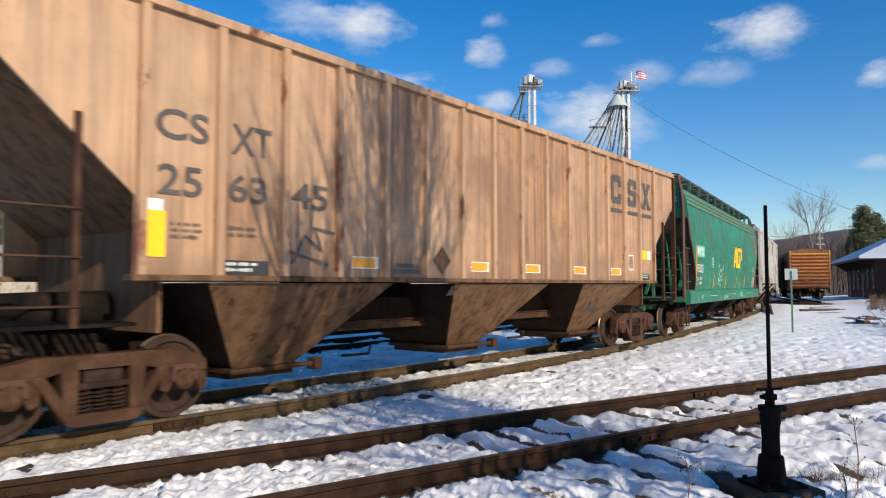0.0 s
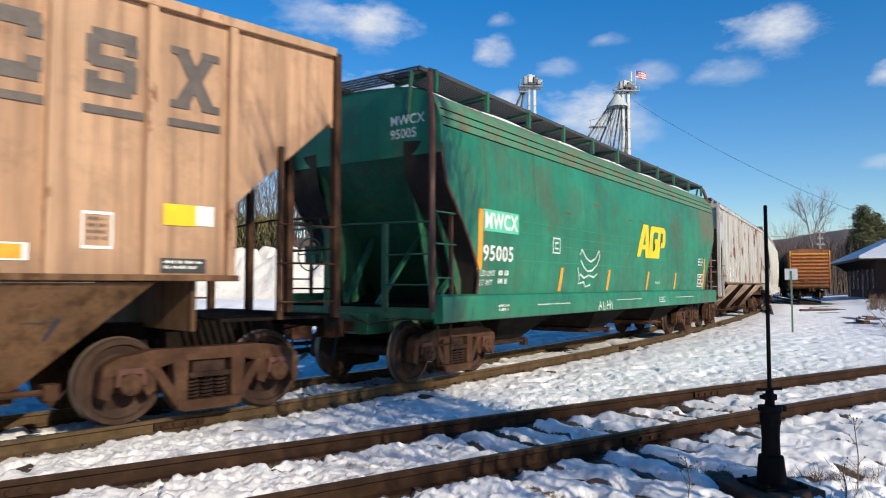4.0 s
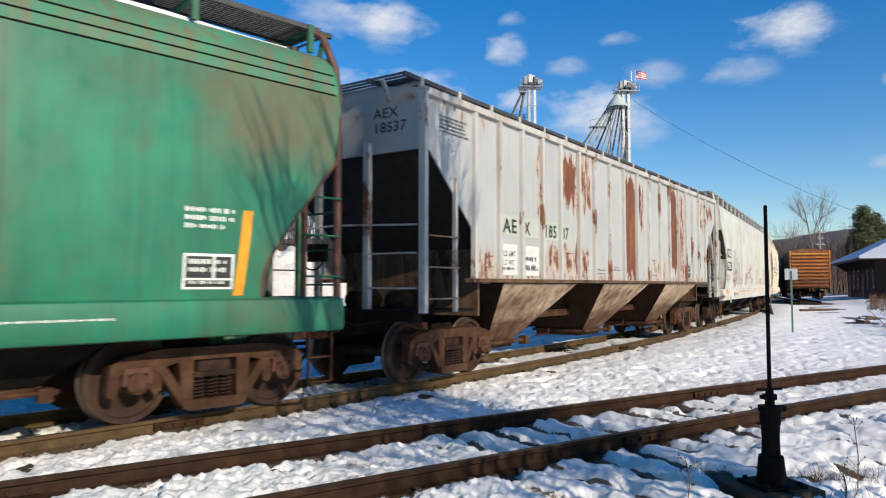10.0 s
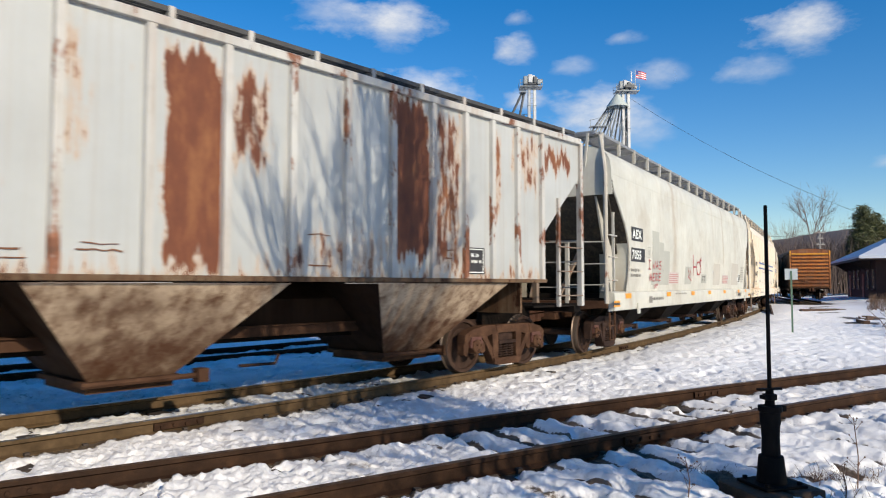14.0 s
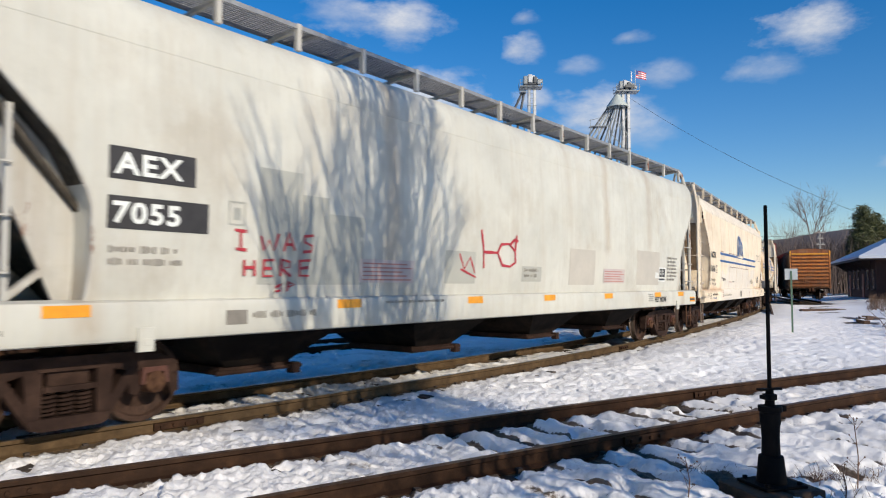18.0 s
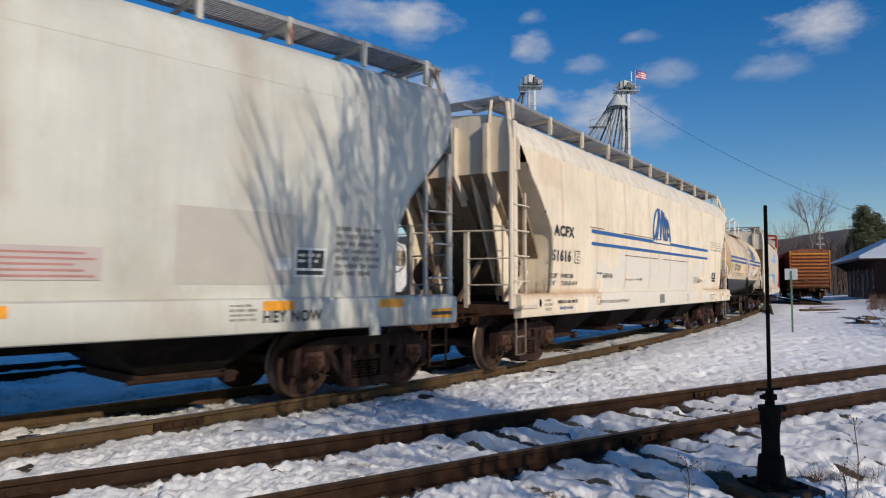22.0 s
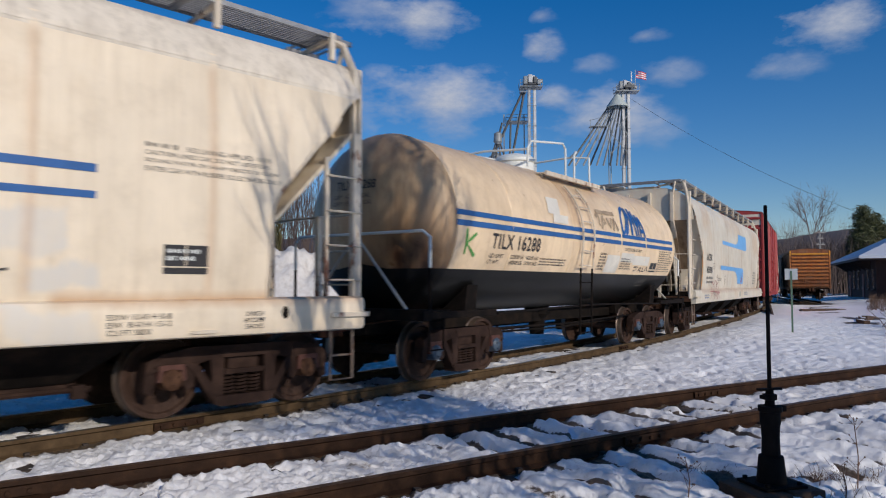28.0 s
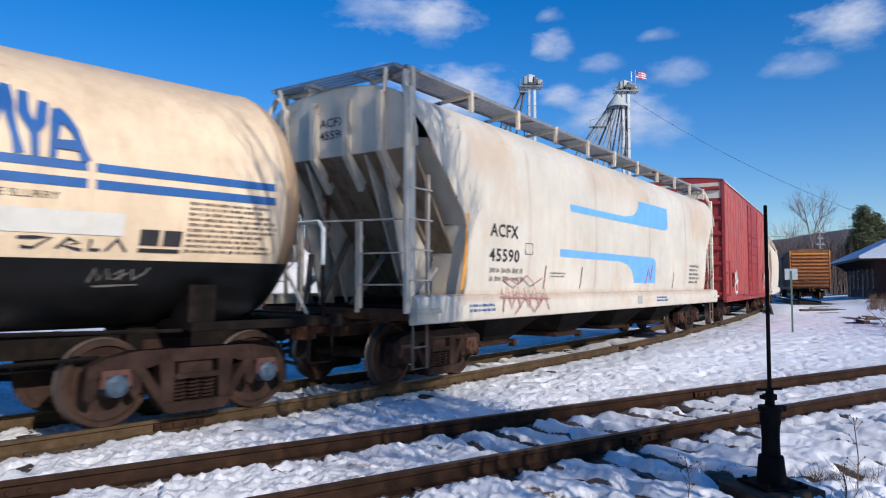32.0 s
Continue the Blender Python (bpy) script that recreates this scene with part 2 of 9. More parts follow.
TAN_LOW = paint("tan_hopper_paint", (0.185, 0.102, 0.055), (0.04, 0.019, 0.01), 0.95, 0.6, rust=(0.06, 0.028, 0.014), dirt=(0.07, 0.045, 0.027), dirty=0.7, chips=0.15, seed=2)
TAN_RIB = paint("tan_rib_paint", (0.46, 0.275, 0.16), (0.20, 0.10, 0.05), 0.6, 0.5, dirty=0.4, chips=0.3, seed=3)
GREEN = paint("green_car_paint", (0.011, 0.172, 0.094), (0.014, 0.088, 0.058), 0.55, 0.42, rust=(0.10, 0.07, 0.035), chips=0.0, dirt=(0.055, 0.13, 0.075), dirty=0.5, seed=4, fade_by=(0.72, 1.3), stain=(0.075, 0.075, 0.038), stained=0.6)
weathered(GREEN, [((0.15, 0.095, 0.045), 0.7, 2.0, [(6.3, 8.0, 2.9, 4.2, 0.65), (6.9, 7.6, 1.5, 1.9, 0.4)]), ((0.10, 0.10, 0.055), 0.12, 6.0, [(-6.65, -6.55, 1.4, 3.9, 0.6), (-1.95, -1.85, 1.4, 3.9, 0.4), (1.15, 1.25, 1.4, 2.2, 0.3), (4.25, 4.35, 1.4, 3.9, 0.5)])], 9.0)
GREEN_DK = paint("green_fitting_paint", (0.013, 0.125, 0.065), (0.05, 0.05, 0.03), 0.5, 0.45, dirty=0.4, seed=5)
GREEN_TOP = paint("rusty_green_roof", (0.045, 0.20, 0.115), (0.16, 0.11, 0.06), 0.95, 0.6, dirt=(0.15, 0.095, 0.05), dirty=1.0, seed=6)
# where rust has broken through on the white car: x from, x to, z from, z to, strength
RUST_SPOTS = [(-3.50, -2.93, 3.05, 3.95, 1.0), (-2.88, -2.72, 1.6, 4.2, 0.85), (-2.66, -2.12, 3.1, 4.2, 0.62), (-4.62, -4.25, 2.7, 4.1, 0.55), (-1.10, -0.86, 2.7, 4.2, 0.42),
              (-0.06, 0.62, 1.75, 4.0, 1.15), (0.72, 1.2, 2.9, 3.95, 0.68), (3.29, 4.02, 1.95, 4.15, 1.2), (4.12, 4.75, 1.7, 4.1, 0.6), (5.5, 5.78, 2.7, 4.05, 0.62),
              (7.05, 7.95, 3.66, 3.96, 0.95), (-6.8, 7.0, 1.5, 1.72, 0.60), (-8.1, -6.4, 4.08, 4.3, 0.55), (-4.35, -2.2, 1.72, 2.25, 0.60), (-6.7, -5.6, 1.6, 2.1, 0.5), (1.6, 3.2, 1.6, 2.2, 0.42), (6.1, 6.9, 3.1, 4.1, 0.5)]


def rusting_white(name, col, seed):
    """White paint that rust has broken through in streaky, toothed places."""
    m, t, b = nodes(name)
    co = t.nodes.new("ShaderNodeTexCoord")
    sep = t.nodes.new("ShaderNodeSeparateXYZ")
    link(t, co.outputs["Object"], sep.inputs[0])

    def calc(op, a, c, clamp=False):
        n = t.nodes.new("ShaderNodeMath")
        n.operation, n.use_clamp = op, clamp
        for k, v in ((0, a), (1, c)):
            if isinstance(v, (int, float)):
                n.inputs[k].default_value = v
            else:
                link(t, v, n.inputs[k])
        return n.outputs[0]

    o = (seed, 0, seed * 0.4)
    teeth = noise_at(t, 1.0, (9, 0.5, 0.25), 6, 0.65, o)
    ragged = noise_at(t, 1.0, (3.4, 0.5, 2.2), 8, 0.72, (o[0] + 4, 0, 1))
    x = calc("ADD", sep.outputs[0], calc("MULTIPLY", calc("SUBTRACT", ragged, 0.5), 0.34))
    z = calc("ADD", sep.outputs[2], calc("MULTIPLY", calc("SUBTRACT", teeth, 0.5), 1.3))
    total = None
    for x0, x1, z0, z1, w in RUST_SPOTS:
        dx = calc("SUBTRACT", (x1 - x0) / 2, calc("ABSOLUTE", calc("SUBTRACT", x, (x0 + x1) / 2), 0.0))
        dz = calc("SUBTRACT", (z1 - z0) / 2, calc("ABSOLUTE", calc("SUBTRACT", z, (z0 + z1) / 2), 0.0))
        f = calc("MULTIPLY", calc("MULTIPLY", calc("ADD", calc("MULTIPLY", dx, 7.0), 0.55, True), calc("ADD", calc("MULTIPLY", dz, 3.5), 0.55, True)), w)
        total = f if total is None else calc("MAXIMUM", total, f)
    grain = calc("MULTIPLY", calc("SUBTRACT", noise_at(t, 1.0, (7, 2, 2.0), 9, 0.7, (o[0], 2, 3)), 0.5), 1.7)
    fine = calc("MULTIPLY", calc("SUBTRACT", noise_at(t, 1.0, (20, 2, 1.4), 5, 0.65, (o[0], 7, 3)), 0.5), 0.9)
    field = calc("ADD", calc("ADD", total, grain), fine)
    base = ramp(t, noise_at(t, 0.8, detail=4, offset=o), [(0.3, tuple(k * 0.88 for k in col)), (0.7, tuple(k * 1.06 for k in col))])
    c = mix(t, ramp(t, noise_at(t, 1.0, (14, 2, 0.35), 5, 0.6, o), [(0.50, 0.0), (0.78, 0.42)]), base, (0.30, 0.235, 0.175))
    c = mix(t, ramp(t, field, [(0.26, 0.0), (0.52, 0.55)]), c, (0.44, 0.27, 0.145))
    deep = ramp(t, noise_at(t, 1.0, (3.0, 1, 1.1), 7, 0.65, (o[0] + 9, 0, 0)), [(0.28, (0.075, 0.024, 0.014)), (0.52, (0.145, 0.046, 0.021)), (0.74, (0.27, 0.115, 0.045))])
    worn = ramp(t, field, [(0.54, 0.0), (0.64, 1.0)])
    c = mix(t, worn, c, deep)
    link(t, c, b.inputs["Base Color"])
    link(t, ramp(t, worn, [(0.0, 0.45), (1.0, 0.85)]), b.inputs["Roughness"])
    bump(t, b, noise_at(t, 2.2, (1, 1, 0.6), 5), 0.16, 0.03)
    return m


WHITE = rusting_white("white_rusting_paint", (0.395, 0.41, 0.405), 7.0)
WHITE_LOW = paint("grimy_white_hopper", (0.50, 0.385, 0.275), (0.10, 0.042, 0.020), 0.9, 0.7, rust=(0.05, 0.025, 0.014), dirt=(0.13, 0.07, 0.04), dirty=0.7, seed=10)
weathered(WHITE_LOW, [((0.070, 0.027, 0.013), 0.9, 3.0, [(-20, 20, -1.0, 0.98, 0.92), (-0.9, 0.1, 1.05, 1.4, 0.8), (-5.6, -4.2, 0.9, 1.35, 0.7), (3.9, 5.2, 0.8, 1.2, 0.5), (0.2, 1.0, 0.7, 1.3, 0.6)])], 1.0)
WHITE_POST = paint("white_post_paint", (0.47, 0.465, 0.44), (0.30, 0.17, 0.10), 0.5, 0.5, chips=0.4, dirty=0.3, seed=11)
GREY = paint("pale_grey_paint", (0.54, 0.535, 0.475), (0.42, 0.36, 0.28), 0.3, 0.45, dirt=(0.33, 0.31, 0.26), dirty=0.25, seed=12, stain=(0.36, 0.31, 0.24), stained=0.45)
weathered(GREY, [((0.34, 0.26, 0.18), 0.30, 5.0, [(-4.08, -3.76, 1.4, 4.5, 0.55), (3.22, 3.46, 2.2, 4.5, 0.5), (1.42, 1.58, 2.6, 4.5, 0.3), (5.7, 6.0, 2.4, 4.5, 0.35), (-8.3, -8.1, 1.0, 1.7, 0.6), (8.05, 8.35, 0.9, 1.9, 0.55)]),
                 ((0.56, 0.54, 0.47), 0.3, 8.0, [(1.7, 4.4, 1.4, 2.25, 0.6)])], 5.0)
GREY_POST = paint("grey_post_paint", (0.47, 0.46, 0.42), (0.30, 0.22, 0.15), 0.4, 0.5, chips=0.2, dirty=0.3, seed=13)
PATCH = plain("overpaint_grey_patch", (0.38, 0.38, 0.335), 0.6, 0, 0.08, 1.5, 0.03)
CREAM = paint("cream_car_paint", (0.82, 0.70, 0.53), (0.55, 0.43, 0.29), 0.32, 0.42, rust=(0.3, 0.13, 0.05), chips=0.0, dirt=(0.42, 0.33, 0.23), dirty=0.3, seed=14, stain=(0.55, 0.40, 0.24), stained=0.28)
CREAM_SEAMS = (-6.55, -4.75, -2.93, -1.08, 0.75, 2.62, 4.5, 6.25)
weathered(CREAM, [((0.68, 0.635, 0.56), 0.55, 14.0, [(-4.95, -4.35, 1.62, 2.05, 0.85), (-4.35, -3.2, 1.38, 1.92, 0.9), (-3.4, 2.7, 1.36, 2.22, 0.95), (2.5, 3.6, 1.38, 1.98, 0.8), (3.3, 4.85, 1.78, 2.2, 0.85), (4.5, 5.2, 1.45, 1.68, 1.0),
                   (-5.35, -4.92, 0.9, 1.28, 0.8), (-4.7, 3.5, 0.8, 1.40, 0.85), (4.3, 5.05, 0.95, 1.27, 0.9)]),
                  ((0.50, 0.27, 0.12), 0.06, 9.0, [(x - 0.03, x + 0.03, 1.4, 3.85, 0.55) for x in CREAM_SEAMS]),
                  ((0.46, 0.25, 0.11), 0.10, 9.0, [(-8.3, -4.56, 1.29, 1.40, 0.75), (4.7, 8.3, 1.29, 1.40, 0.7), (-7.6, -6.6, 3.3, 3.9, 0.25)])], 3.0)
CREAM_POST = paint("cream_post_paint", (0.70, 0.61, 0.48), (0.34, 0.20, 0.10), 0.5, 0.5, chips=0.35, dirty=0.35, seed=15)
PALE = paint("off_white_car_paint", (0.66, 0.60, 0.49), (0.60, 0.47, 0.33), 0.35, 0.42, chips=0.0, dirt=(0.5, 0.40, 0.28), dirty=0.25, seed=16, stain=(0.55, 0.38, 0.22), stained=0.5)
weathered(PALE, [((0.50, 0.30, 0.14), 0.5, 2.2, [(-6.9, -5.6, 3.3, 4.0, 0.45), (5.4, 7.4, 2.9, 4.0, 0.5), (-2.2, 1.5, 3.5, 4.1, 0.3)]), ((0.36, 0.17, 0.07), 0.12, 8.0, [(-7.4, 7.4, 1.26, 1.37, 0.5)] + [(x - 0.04, x + 0.04, 1.4, 3.9, 0.35) for x in (-4.95, -1.9, 1.6, 4.8)])], 11.0)
TANK = paint("cream_tank_paint", (0.82, 0.63, 0.41), (0.46, 0.30, 0.16), 0.3, 0.36, dirt=(0.42, 0.29, 0.17), dirty=0.35, seed=17)
RED = paint("red_boxcar_paint", (0.34, 0.035, 0.032), (0.20, 0.025, 0.022), 0.5, 0.45, dirt=(0.16, 0.07, 0.05), dirty=0.3, seed=18)
ORANGE_CAR = paint("orange_boxcar_paint", (0.50, 0.17, 0.028), (0.16, 0.05, 0.015), 0.8, 0.5, dirty=0.5, chips=0.3, seed=19)
weathered(ORANGE_CAR, [((0.66, 0.30, 0.03), 0.08, 9.0, [(-20, 20, 3.72, 4.6, 0.85)]), ((0.085, 0.03, 0.014), 0.7, 1.6, [(-20, 20, 0.5, 1.9, 0.8), (-20, 20, 1.9, 2.5, 0.45)])], 4.0)
# dark brown that holds the shade on the parked orange boxcar's side
SHADE_BROWN = paint("shade_brown_boxcar_side", (0.055, 0.030, 0.018), (0.07, 0.035, 0.02), 0.6, 0.6, dirty=0.5, seed=20)
MARK_DARK = plain("dark_stencil_paint", (0.035, 0.032, 0.032), 0.5, 0, 0.3, 5, 0)
MARK_FADED = plain("faded_stencil_paint", (0.095, 0.075, 0.065), 0.55, 0, 0.35, 5, 0)
MARK_WHITE = plain("white_stencil_paint", (0.72, 0.74, 0.70), 0.5, 0, 0.12, 5, 0)
MARK_YELLOW = plain("yellow_sign_paint", (0.80, 0.52, 0.015), 0.45, 0, 0.12, 3, 0)
REFLECT = plain("orange_reflective_tape", (0.78, 0.32, 0.02), 0.4, 0, 0.2, 6, 0)
MARK_BLUE = plain("blue_stripe_paint", (0.025, 0.11, 0.32), 0.4, 0, 0.2, 3, 0)
MARK_SKY = plain("light_blue_paint", (0.17, 0.42, 0.76), 0.4, 0, 0.12, 3, 0)
SCRAWL_RED = plain("red_spray_paint", (0.42, 0.03, 0.045), 0.5, 0, 0.2, 5, 0)
SCRAWL_GREEN = plain("green_spray_paint", (0.09, 0.33, 0.07), 0.5, 0, 0.2, 5, 0)
SCRAWL_WHITE = plain("white_spray_paint", (0.55, 0.66, 0.58), 0.5, 0, 0.2, 5, 0)
GRATING = plain("galvanised_grating", (0.33, 0.33, 0.33), 0.5, 0.5, 0.25, 6, 0)
GRATING_DARK = plain("dark_grating", (0.06, 0.06, 0.06), 0.6, 0.2, 0.3, 6, 0)
HOSE = plain("black_rubber", (0.012, 0.012, 0.012), 0.55, 0, 0.3, 8, 0)
CAP_BLUE = plain("blue_bearing_cap", (0.05, 0.08, 0.12), 0.5, 0, 0.35, 12, 0.1)
CAP_RED = plain("red_bearing_adapter", (0.085, 0.03, 0.02), 0.7, 0, 0.35, 12, 0.1)
DIRTY_SNOW = paint("dirty_ploughed_snow", (0.46, 0.38, 0.29), (0.24, 0.18, 0.12), 0.7, 0.7, dirt=(0.33, 0.26, 0.17), dirty=1.0, rust=(0.17, 0.125, 0.08), chips=0.35, seed=22)
weathered(DIRTY_SNOW, [((0.80, 0.78, 0.74), 3.0, 0.35, [(-18.5, 9.0, -2, 9, 0.75)])], 8.0)
SLOPE_DIRT = paint("grimy_end_sheet", (0.27, 0.20, 0.135), (0.12, 0.075, 0.045), 0.8, 0.6, dirt=(0.2, 0.15, 0.1), dirty=0.6, seed=23)
MARK_GREY = plain("grey_stencil_paint", (0.22, 0.20, 0.17), 0.5, 0, 0.3, 5, 0)
HEAD = paint("stained_tank_head", (0.56, 0.40, 0.235), (0.30, 0.16, 0.08), 0.5, 0.36, dirt=(0.24, 0.13, 0.06), dirty=0.45, seed=31, stain=(0.16, 0.075, 0.03), stained=0.3)
weathered(HEAD, [((0.34, 0.17, 0.07), 0.6, 1.2, [(-1.6, 0.2, 1.3, 2.7, 0.7), (-1.1, 1.2, 3.5, 4.4, 0.4)]), ((0.055, 0.022, 0.010), 0.25, 2.4, [(-1.30, -0.50, 1.4, 2.30, 1.0), (-0.7, 0.3, 1.4, 2.0, 0.6)])], 2.0, 1)
weathered(TANK, [((0.44, 0.30, 0.175), 0.6, 1.6, [(-5.6, 5.6, 3.55, 4.4, 0.5), (-1.9, 0.5, 2.9, 4.4, 0.45)]), ((0.34, 0.17, 0.07), 0.25, 6.0, [(-1.15, -0.75, 2.7, 3.9, 0.4), (0.3, 1.3, 3.5, 4.2, 0.3)])], 6.0)
# dark grey base holds the slope sheet's shade; grime streaks lie over it
SLOPE_GREY_SHADE = paint("shade_dark_grimy_slope_sheet", (0.065, 0.058, 0.05), (0.03, 0.024, 0.018), 0.8, 0.6, dirty=0.7, seed=46)

# near-black base stands for shade on the slope sheets, under brown streaks
SLOPE_SHADE = paint("shade_black_slope_sheet", (0.030, 0.027, 0.026), (0.075, 0.042, 0.026), 0.6, 0.5, dirt=(0.06, 0.038, 0.026), dirty=0.5, seed=41)
BIN_BROWN = paint("rust_brown_bin_end", (0.12, 0.07, 0.042), (0.04, 0.02, 0.012), 0.85, 0.7, rust=(0.04, 0.018, 0.01), chips=0.5, dirty=0.7, seed=42)
RUST_POST = paint("rust_red_post", (0.105, 0.036, 0.024), (0.05, 0.022, 0.015), 0.6, 0.65, dirty=0.4, seed=43)
OLD_POST = paint("rust_streaked_post", (0.20, 0.15, 0.115), (0.085, 0.042, 0.024), 0.9, 0.65, chips=0.6, dirty=0.6, seed=52)
# rusty hopper slopes, taken much darker so the colour holds their shade
HOPPER_SHADE = paint("shade_dark_rusty_hopper_slope", (0.034, 0.018, 0.011), (0.015, 0.008, 0.005), 0.8, 0.8, dirt=(0.022, 0.013, 0.009), dirty=0.8, seed=44)
for dull in (TAN_LOW, WHITE_LOW, HOPPER_SHADE, SLOPE_SHADE, SLOPE_GREY_SHADE, SLOPE_DIRT, BIN_BROWN, GRIME):
    dull.node_tree.nodes["Principled BSDF"].inputs["Specular IOR Level"].default_value = 0.10
ROOF_DRIFT = plain("snow_left_on_roof", (0.84, 0.84, 0.84), 0.7, 0, 0.08, 2, 0.4)
MARK_SMEAR = plain("pale_smeared_overpaint", (0.70, 0.66, 0.57), 0.5, 0, 0.15, 2, 0)
SCRAWL_DARK = plain("blue_black_spray_paint", (0.035, 0.038, 0.055), 0.5, 0, 0.3, 4, 0)
SMUDGE = plain("smudged_brown_spray", (0.36, 0.27, 0.175), 0.6, 0, 0.4, 4, 0)
COUPLER = rusty("rust_red_coupler", (0.05, 0.022, 0.013), (0.12, 0.05, 0.026), 0.8, 5)
FRESH_PATCH = plain("fresh_whitish_patch", (0.60, 0.61, 0.58), 0.5, 0, 0.1, 2, 0)
PATCH_GREEN = plain("pale_greenish_patch", (0.41, 0.45, 0.37), 0.55, 0, 0.1, 2, 0.03)
PATCH_WARM = plain("warm_grey_overpaint", (0.45, 0.42, 0.365), 0.6, 0, 0.1, 1.5, 0.03)
PATCH_PINK = plain("faded_pinkish_label", (0.48, 0.41, 0.385), 0.6, 0, 0.1, 2, 0)
PINK_LINE = plain("faded_red_print", (0.42, 0.19, 0.17), 0.6, 0, 0.2, 4, 0)
RUST_LINE = plain("rust_line_paint", (0.17, 0.065, 0.028), 0.8, 0, 0.4, 4, 0)
GREEN_LINE = plain("green_seam_paint", (0.010, 0.24, 0.12), 0.4, 0, 0.2, 4, 0)
CREAM_ROOF = paint("weathered_pale_roof", (0.74, 0.66, 0.54), (0.44, 0.37, 0.29), 0.5, 0.55, dirt=(0.33, 0.28, 0.22), dirty=0.5, seed=47)

# ---------------------------------------------------------------- the lines of the tracks
STEP = 0.25
S_AX = np.arange(-140, 240, STEP)
_kap = np.interp(S_AX, [-5, 10, 22, 30, 38, 50, 75, 110], [0.2062, 0.3918, 0.0907, 0.0406, 0.0947, 0.0799, 0.0901, 0.1484]) / 30
_i0 = int(140 / STEP)
_th = np.cumsum(_kap) * STEP
_th = _th - _th[_i0] + 0.82546
_x = np.concatenate([[0], np.cumsum((np.cos(_th[1:]) + np.cos(_th[:-1])) / 2 * STEP)])
_y = np.concatenate([[0], np.cumsum((np.sin(_th[1:]) + np.sin(_th[:-1])) / 2 * STEP)])
_x, _y = _x - _x[_i0] - 5.0670, _y - _y[_i0] + 7.0321


def main_line(s, off=0.0):
    """The main track's centre at s metres along it, off metres towards the camera: x, y, heading."""
    th = float(np.interp(s, S_AX, _th))
    return float(np.interp(s, S_AX, _x)) + off * math.sin(th), float(np.interp(s, S_AX, _y)) - off * math.cos(th), th


def siding(s, off=0.0):
    """The near track that leads to the switch stand."""
    x = s * 0.82
    y = 6.91 + 0.696 * x - 0.0035 * x * x
    th = math.atan(0.696 - 0.007 * x)
    return x + off * math.sin(th), y - off * math.cos(th), th


def back_track(s, off=0.0):
    return main_line(s, off - 6.1)


def store_track(s, off=0.0):
    th = radians(69) if s > 20 else radians(69) - min(1.0, (20 - s) / 6) * radians(9)
    a = radians(69) if s > 20 else radians(60.5)
    return 31.2 + (s - 20) * math.cos(a) + off * math.sin(th), 60 + (s - 20) * math.sin(a) - off * math.cos(th), th


# metres that the train has gone at each full second
GONE = (-46.886, -43.792, -40.76, -37.726, -34.615, -31.499, -28.467, -25.567, -22.737, -19.927, -17.12, -14.256, -11.35, -8.457, -5.572, -2.683, 0.221, 3.245, 6.314, 9.294, 12.289, 15.333, 18.44, 21.622, 24.86, 28.133, 31.491, 34.935, 38.41, 41.846, 45.186, 48.523, 51.913)


def travel(t):
    """How far the train has gone at t seconds."""
    t = min(32.0, max(0.0, t))
    i = min(31, int(t))
    u = t - i
    p, q = GONE[i], GONE[i + 1]
    a = (q - GONE[i - 1]) / 2 if i else q - p
    b = (GONE[i + 2] - p) / 2 if i < 31 else q - p
    return p + u * (a + u * (3 * (q - p) - 2 * a - b + u * (a + b - 2 * (q - p))))


# ---------------------------------------------------------------- ground
def hash2(ix, iy):
    n = (ix * 374761393 + iy * 668265263) & 0xFFFFFFFF
    n = ((n ^ (n >> 13)) * 1274126177) & 0xFFFFFFFF
    return ((n ^ (n >> 16)) & 0xFFFF) / 65535.0


def vnoise(x, y):
    ix, iy = np.floor(x).astype(np.int64), np.floor(y).astype(np.int64)
    fx, fy = x - ix, y - iy
    fx, fy = fx * fx * (3 - 2 * fx), fy * fy * (3 - 2 * fy)
    a, b, c, d = hash2(ix, iy), hash2(ix + 1, iy), hash2(ix, iy + 1), hash2(ix + 1, iy + 1)
    return (a + (b - a) * fx) * (1 - fy) + (c + (d - c) * fx) * fy


def smooth(a, b, x):
    k = np.clip((x - a) / (b - a), 0, 1)
    return k * k * (3 - 2 * k)


def near_line(x, y, line, s0, s1, n):
    """Distance from each place to a track's centre."""
    p = np.array([line(s)[:2] for s in np.linspace(s0, s1, n)])
    d = np.full(x.shape, 1e9)
    for k in range(n):
        d = np.minimum(d, (x - p[k, 0]) ** 2 + (y - p[k, 1]) ** 2)
    return np.sqrt(d)


def siding_place(x, y):
    th = np.arctan(0.696 - 0.007 * x)
    off = -(y - 6.91 - 0.696 * x + 0.0035 * x * x) * np.cos(th)
    return (x - off * np.sin(th)) / 0.82, off


def tie_phase(x, y):
    """1 over the middle of a siding tie, 0 between two."""
    s, off = siding_place(x, y)
    return smooth(-0.7, 1.0, np.cos(2 * math.pi * (s + 7) / 0.54 + 2.2 * (vnoise(x * 2.5, y * 2.5) - 0.5)))


def switch_ties(x, y):
    """Where the ties of the switch lie half melted out."""
    s, off = siding_place(x, y)
    return smooth(-1.3, -1.0, off) * smooth(2.9, 2.3, off) * smooth(-0.6, 0.6, s) * smooth(6.2, 5.0, s)


